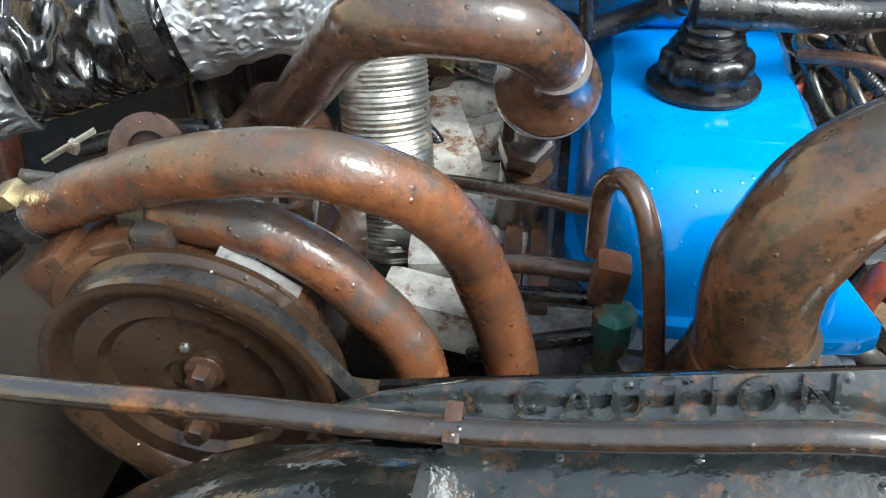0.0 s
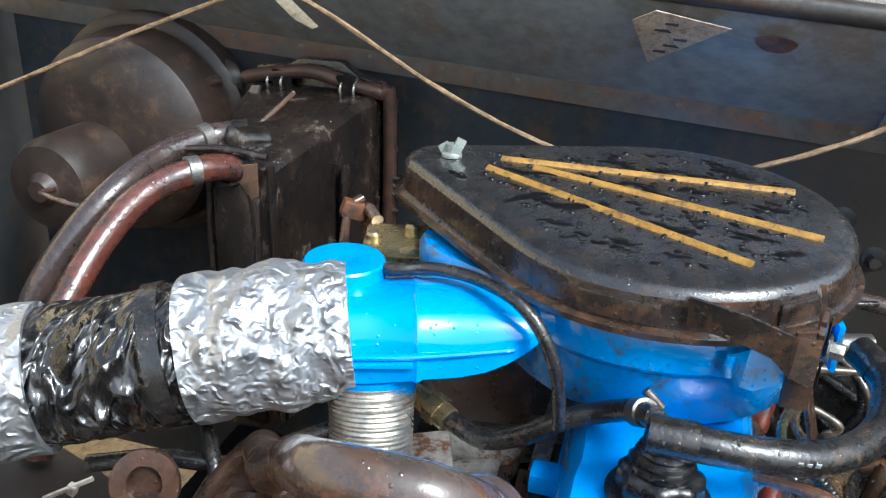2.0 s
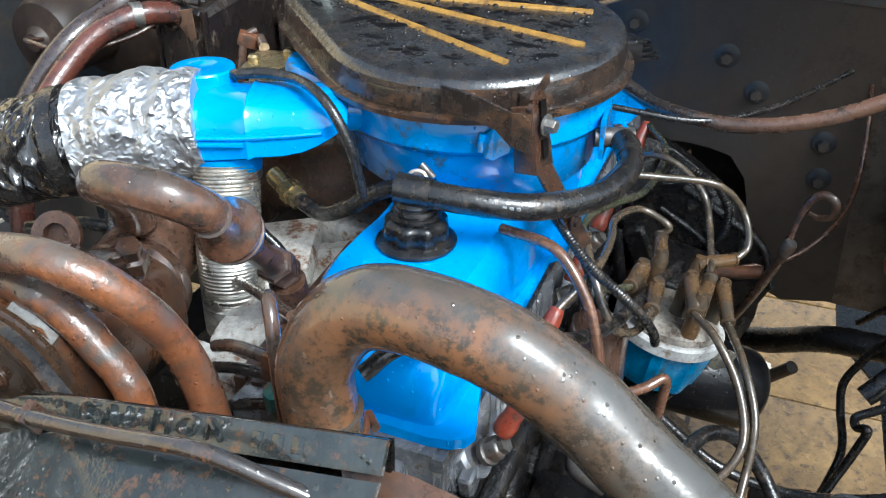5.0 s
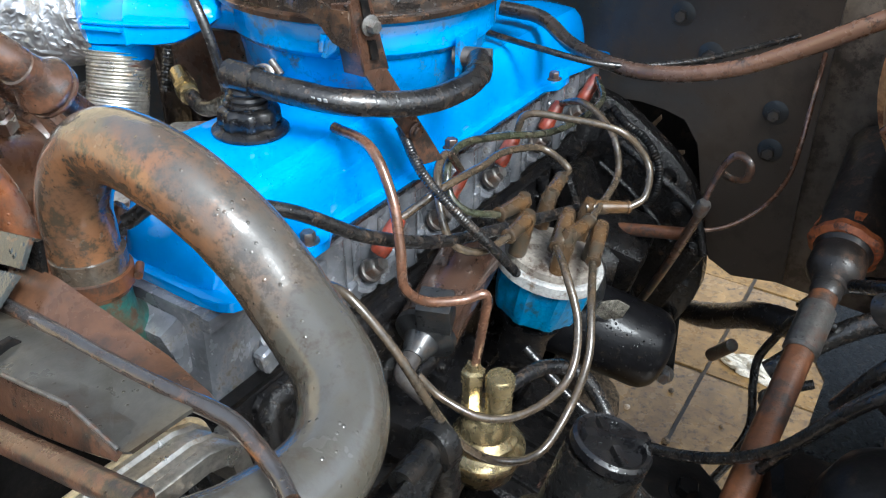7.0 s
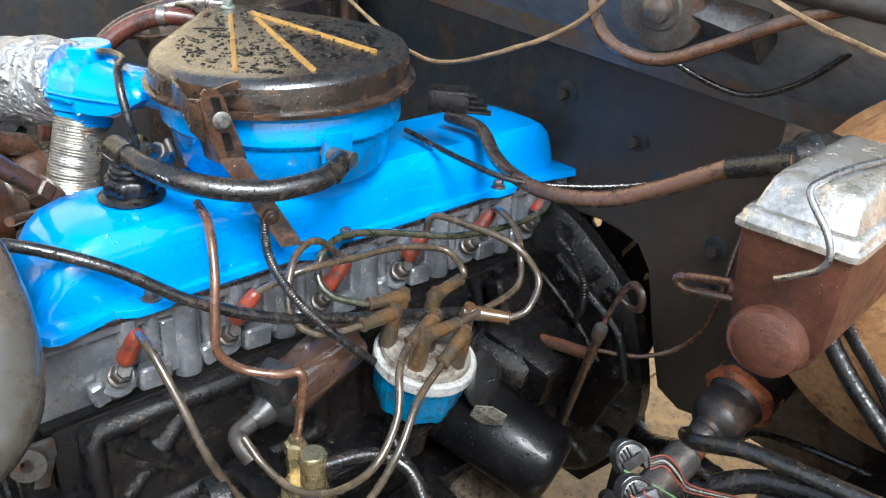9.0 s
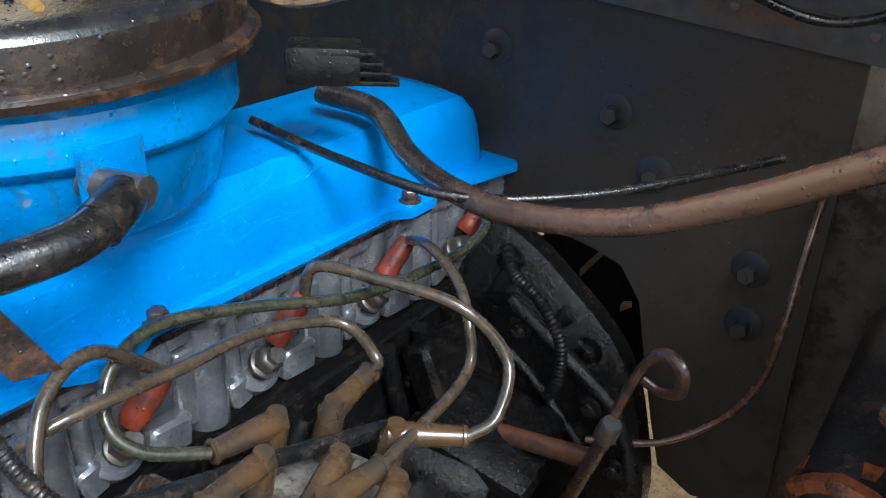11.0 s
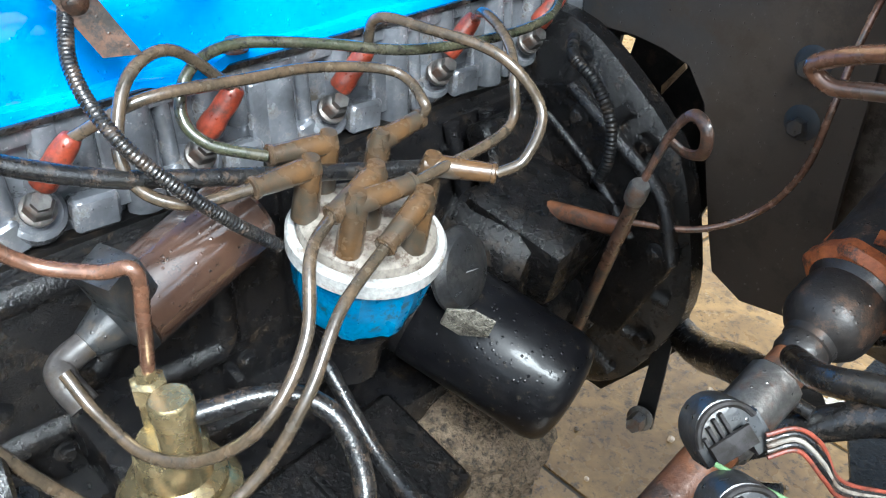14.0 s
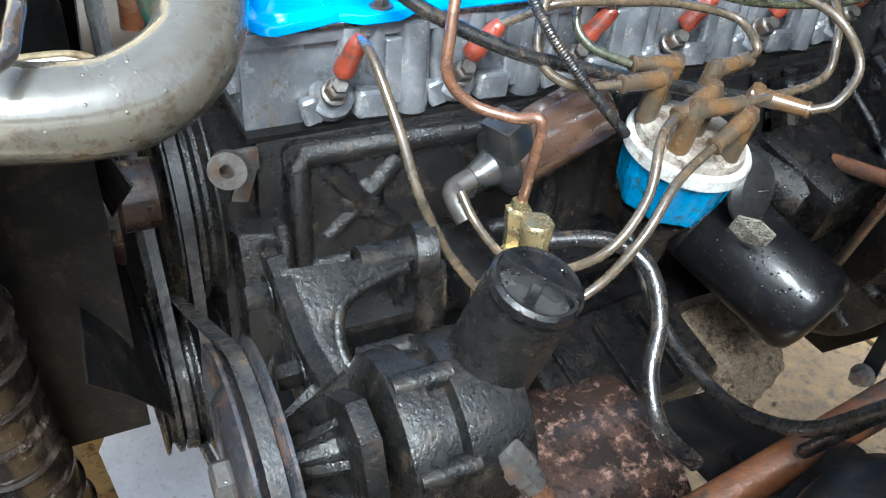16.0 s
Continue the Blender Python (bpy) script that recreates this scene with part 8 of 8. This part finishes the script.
hose("brake_line", [(0.3, 0.56, -0.2), (0.34, 0.52, -0.13), (0.4, 0.5, -0.1), (0.48, 0.5, -0.09)], 0.004, HOSE_BLACK, "black brake line beside the steering shaft", "brake line")
apron = solo("inner_apron", loft([[(0.56 + 0.14 * math.cos(radians(a)), y, -0.2 + 0.16 * math.sin(radians(a))) for a in range(0, 181, 12)] for y in (-0.4, -0.2, 0.0, 0.15, 0.25, 0.35, 0.5, 0.62)]), OILY_FLAT, "rounded black steel inner apron panel", "apron", kind="structure")
solo("fender", slab([(-0.6, 0.0), (0.7, 0.02), (0.7, 0.12), (-0.6, 0.1)], (0.705, 0, 0.2), (0, 1, 0.0), (0.5, 0, 0.85), 0.004, 0.001), CREAM, "cream painted fender top edge", "fender", kind="structure")
rag = bmesh.new()
bmesh.ops.create_icosphere(rag, subdivisions=5, radius=1)
for v in rag.verts:
    f = 1 + 0.3 * noise.noise(v.co * 1.6) + 0.2 * noise.noise(v.co * 5) + 0.08 * noise.noise(v.co * 13)
    wide = 0.75 + 0.4 * v.co.x
    v.co = Vector((v.co.x * 0.07 * f + 0.214, v.co.y * 0.04 * f * wide + 1.215, max(0, v.co.z) * 0.035 * f - 0.8))
solo("cloth_rag", rag, CLOTH, "dirty white crumpled rag lying on the concrete", "rag")
for i, (x, y) in enumerate(((-0.1, 0.85), (0.02, 0.95), (0.12, 0.9), (-0.02, 0.78), (0.08, 1.05), (-0.16, 0.7), (0.2, 1.0), (0.0, 1.1))):
    tmp = bmesh.new()
    bmesh.ops.create_icosphere(tmp, subdivisions=2, radius=0.004 + 0.002 * (i % 3))
    for v in tmp.verts:
        v.co = v.co * (1 + 0.3 * noise.noise(v.co * 190 + Vector((i, 0, 0)))) + Vector((x, y, -0.797))
    solo("pebble", tmp, PAPER if i % 2 else SOIL, "small pale crumb of debris on the wet concrete", "debris", "debris crumbs")
# black parts beside the steering shaft
sg = thing("steering_gear", (0.42, 0.17, -0.15), "black steering gear housing beside the shaft", "steering gear")
part("housing", lathe((0.42, 0.17, -0.16), (0.1, -0.15, 1), [(0.05, -0.06), (0.055, 0.0), (0.055, 0.05), (0.05, 0.075), (0.035, 0.092), (0.012, 0.098), (0, 0.098)], 36), OILY_FLAT, sg)
part("side_plate", box((0.38, 0.2, -0.2), (0.09, 0.12, 0.1), (0, 10, 15), 0.02, 3), OILY_FLAT, sg)
part("adjuster", bolt((0.422, 0.168, -0.063), (0.1, -0.15, 1), 0.008, 0.012), OILY_FLAT, sg)
hose("heater_return_hose", [(0.405, 0.26, -0.08), (0.418, 0.232, -0.03), (0.43, 0.205, -0.012), (0.446, 0.18, -0.012), (0.47, 0.15, -0.015), (0.52, 0.09, -0.03)], 0.0105, HOSE_BLACK, "thick dull black hose passing the steering gear", "hose", "side hoses", seg=18)
solo("hose_strap", slab([(0.0, -0.01), (0.03, -0.014), (0.075, -0.006), (0.08, 0.008), (0.03, 0.004), (0.0, 0.006)], (0.405, 0.152, 0.012), (0.95, 0.3, 0.02), (-0.2, 0.7, 0.68), 0.004, 0.0015), CAP_BLACK, "bent black steel strap over the hoses", "strap")
hose("side_hose", [(0.352, 0.34, -0.03), (0.378, 0.3, 0.0), (0.4, 0.292, 0.014), (0.43, 0.294, 0.024), (0.5, 0.3, 0.03), (0.6, 0.32, 0.03)], 0.0065, HOSE_BLACK, "black hose looping toward the inner fender", "hose", "side hoses", seg=16)
hose("side_hose", [(0.37, 0.26, -0.1), (0.392, 0.255, -0.05), (0.42, 0.26, -0.02), (0.47, 0.265, -0.01), (0.58, 0.28, 0.0)], 0.0085, HOSE_BLACK, "black hose below the connectors", "hose", "side hoses", seg=16)
hose("taped_lead", [(0.33, 0.21, -0.15), (0.36, 0.2, -0.085), (0.385, 0.194, -0.04), (0.41, 0.193, -0.012), (0.44, 0.185, 0.0), (0.48, 0.17, 0.004)], 0.005, HOSE_BLACK, "black taped lead rising past the shaft", "wiring harness", seg=14)
hose("tape_patch", [(0.398, 0.1935, -0.024), (0.418, 0.1915, -0.008)], 0.0057, RED_WIRE, "worn red tape on the black lead", "tape", seg=14, smooth=False)
solo("inner_apron", loft([[(-0.72 + 0.26 * math.cos(radians(a)), y, -0.2 + 0.16 * math.sin(radians(a))) for a in range(0, 181, 12)] for y in (-0.5, -0.3, -0.1, 0.05, 0.18)]), FIREWALL, "dark rounded steel inner apron panel", "apron", kind="structure")

hose("steering_hose", [(0.348, 0.420, -0.126), (0.326, 0.420, -0.126), (0.308, 0.430, -0.139), (0.294, 0.440, -0.176), (0.284, 0.440, -0.208), (0.287, 0.430, -0.236), (0.297, 0.410, -0.274), (0.291, 0.390, -0.303), (0.277, 0.370, -0.347), (0.258, 0.350, -0.405)], 0.0048, HOSE_BLACK, "thin black hose hooking down beside the steering shaft", "hose", "steering hoses", n=10)
hose("steering_hose", [(0.345, 0.430, -0.208), (0.318, 0.420, -0.222), (0.302, 0.415, -0.232), (0.305, 0.410, -0.241), (0.314, 0.400, -0.234), (0.310, 0.395, -0.253), (0.297, 0.383, -0.290), (0.280, 0.365, -0.331), (0.252, 0.350, -0.409)], 0.0052, HOSE_BLACK, "thin black hose bending behind the steering shaft", "hose", "steering hoses", n=10)
solo("chassis_plate", slab([(0.352, 0.3), (0.52, 0.3), (0.64, 0.62), (0.64, 1.0), (0.3, 1.0), (0.3, 0.68), (0.352, 0.58)], (0, 0, -0.31), (1, 0, 0), (0, 1, 0), 0.004, 0.001), OILY_DARK, "oily black chassis plate below the steering shaft", "chassis plate", kind="structure")
# added sheet whose pale colour stands in for ground lit by the sky
solo("bright_ground_sheet", slab([(-0.72, -0.1), (-0.43, -0.235), (-0.2, -0.2), (-0.17, -0.04), (-0.42, -0.08), (-0.56, -0.06)], (0, 0, -0.797), (1, 0, 0), (0, 1, 0), 0.004, 0.001), CAP_WHITE_CLEAN, "pale bluish sheet added for the bright ground below the fan", "board")
solo("fender_lip", slab([(0.574, -0.6), (0.9, -0.6), (0.9, 0.14), (0.574, 0.14)], (0, 0, 0.195), (1, 0, 0), (0, 1, 0), 0.008, 0.003), CREAM, "cream painted top edge of the near fender", "fender", kind="structure")
hose("pull_cord", [(0.27, 0.452, 0.312), (0.333, 0.44, 0.296), (0.381, 0.42, 0.29), (0.43, 0.4, 0.286), (0.52, 0.37, 0.28)], 0.0024, CORD, "pale cord end strung toward the fender", "cord", seg=8, n=10, wobble=0.3)
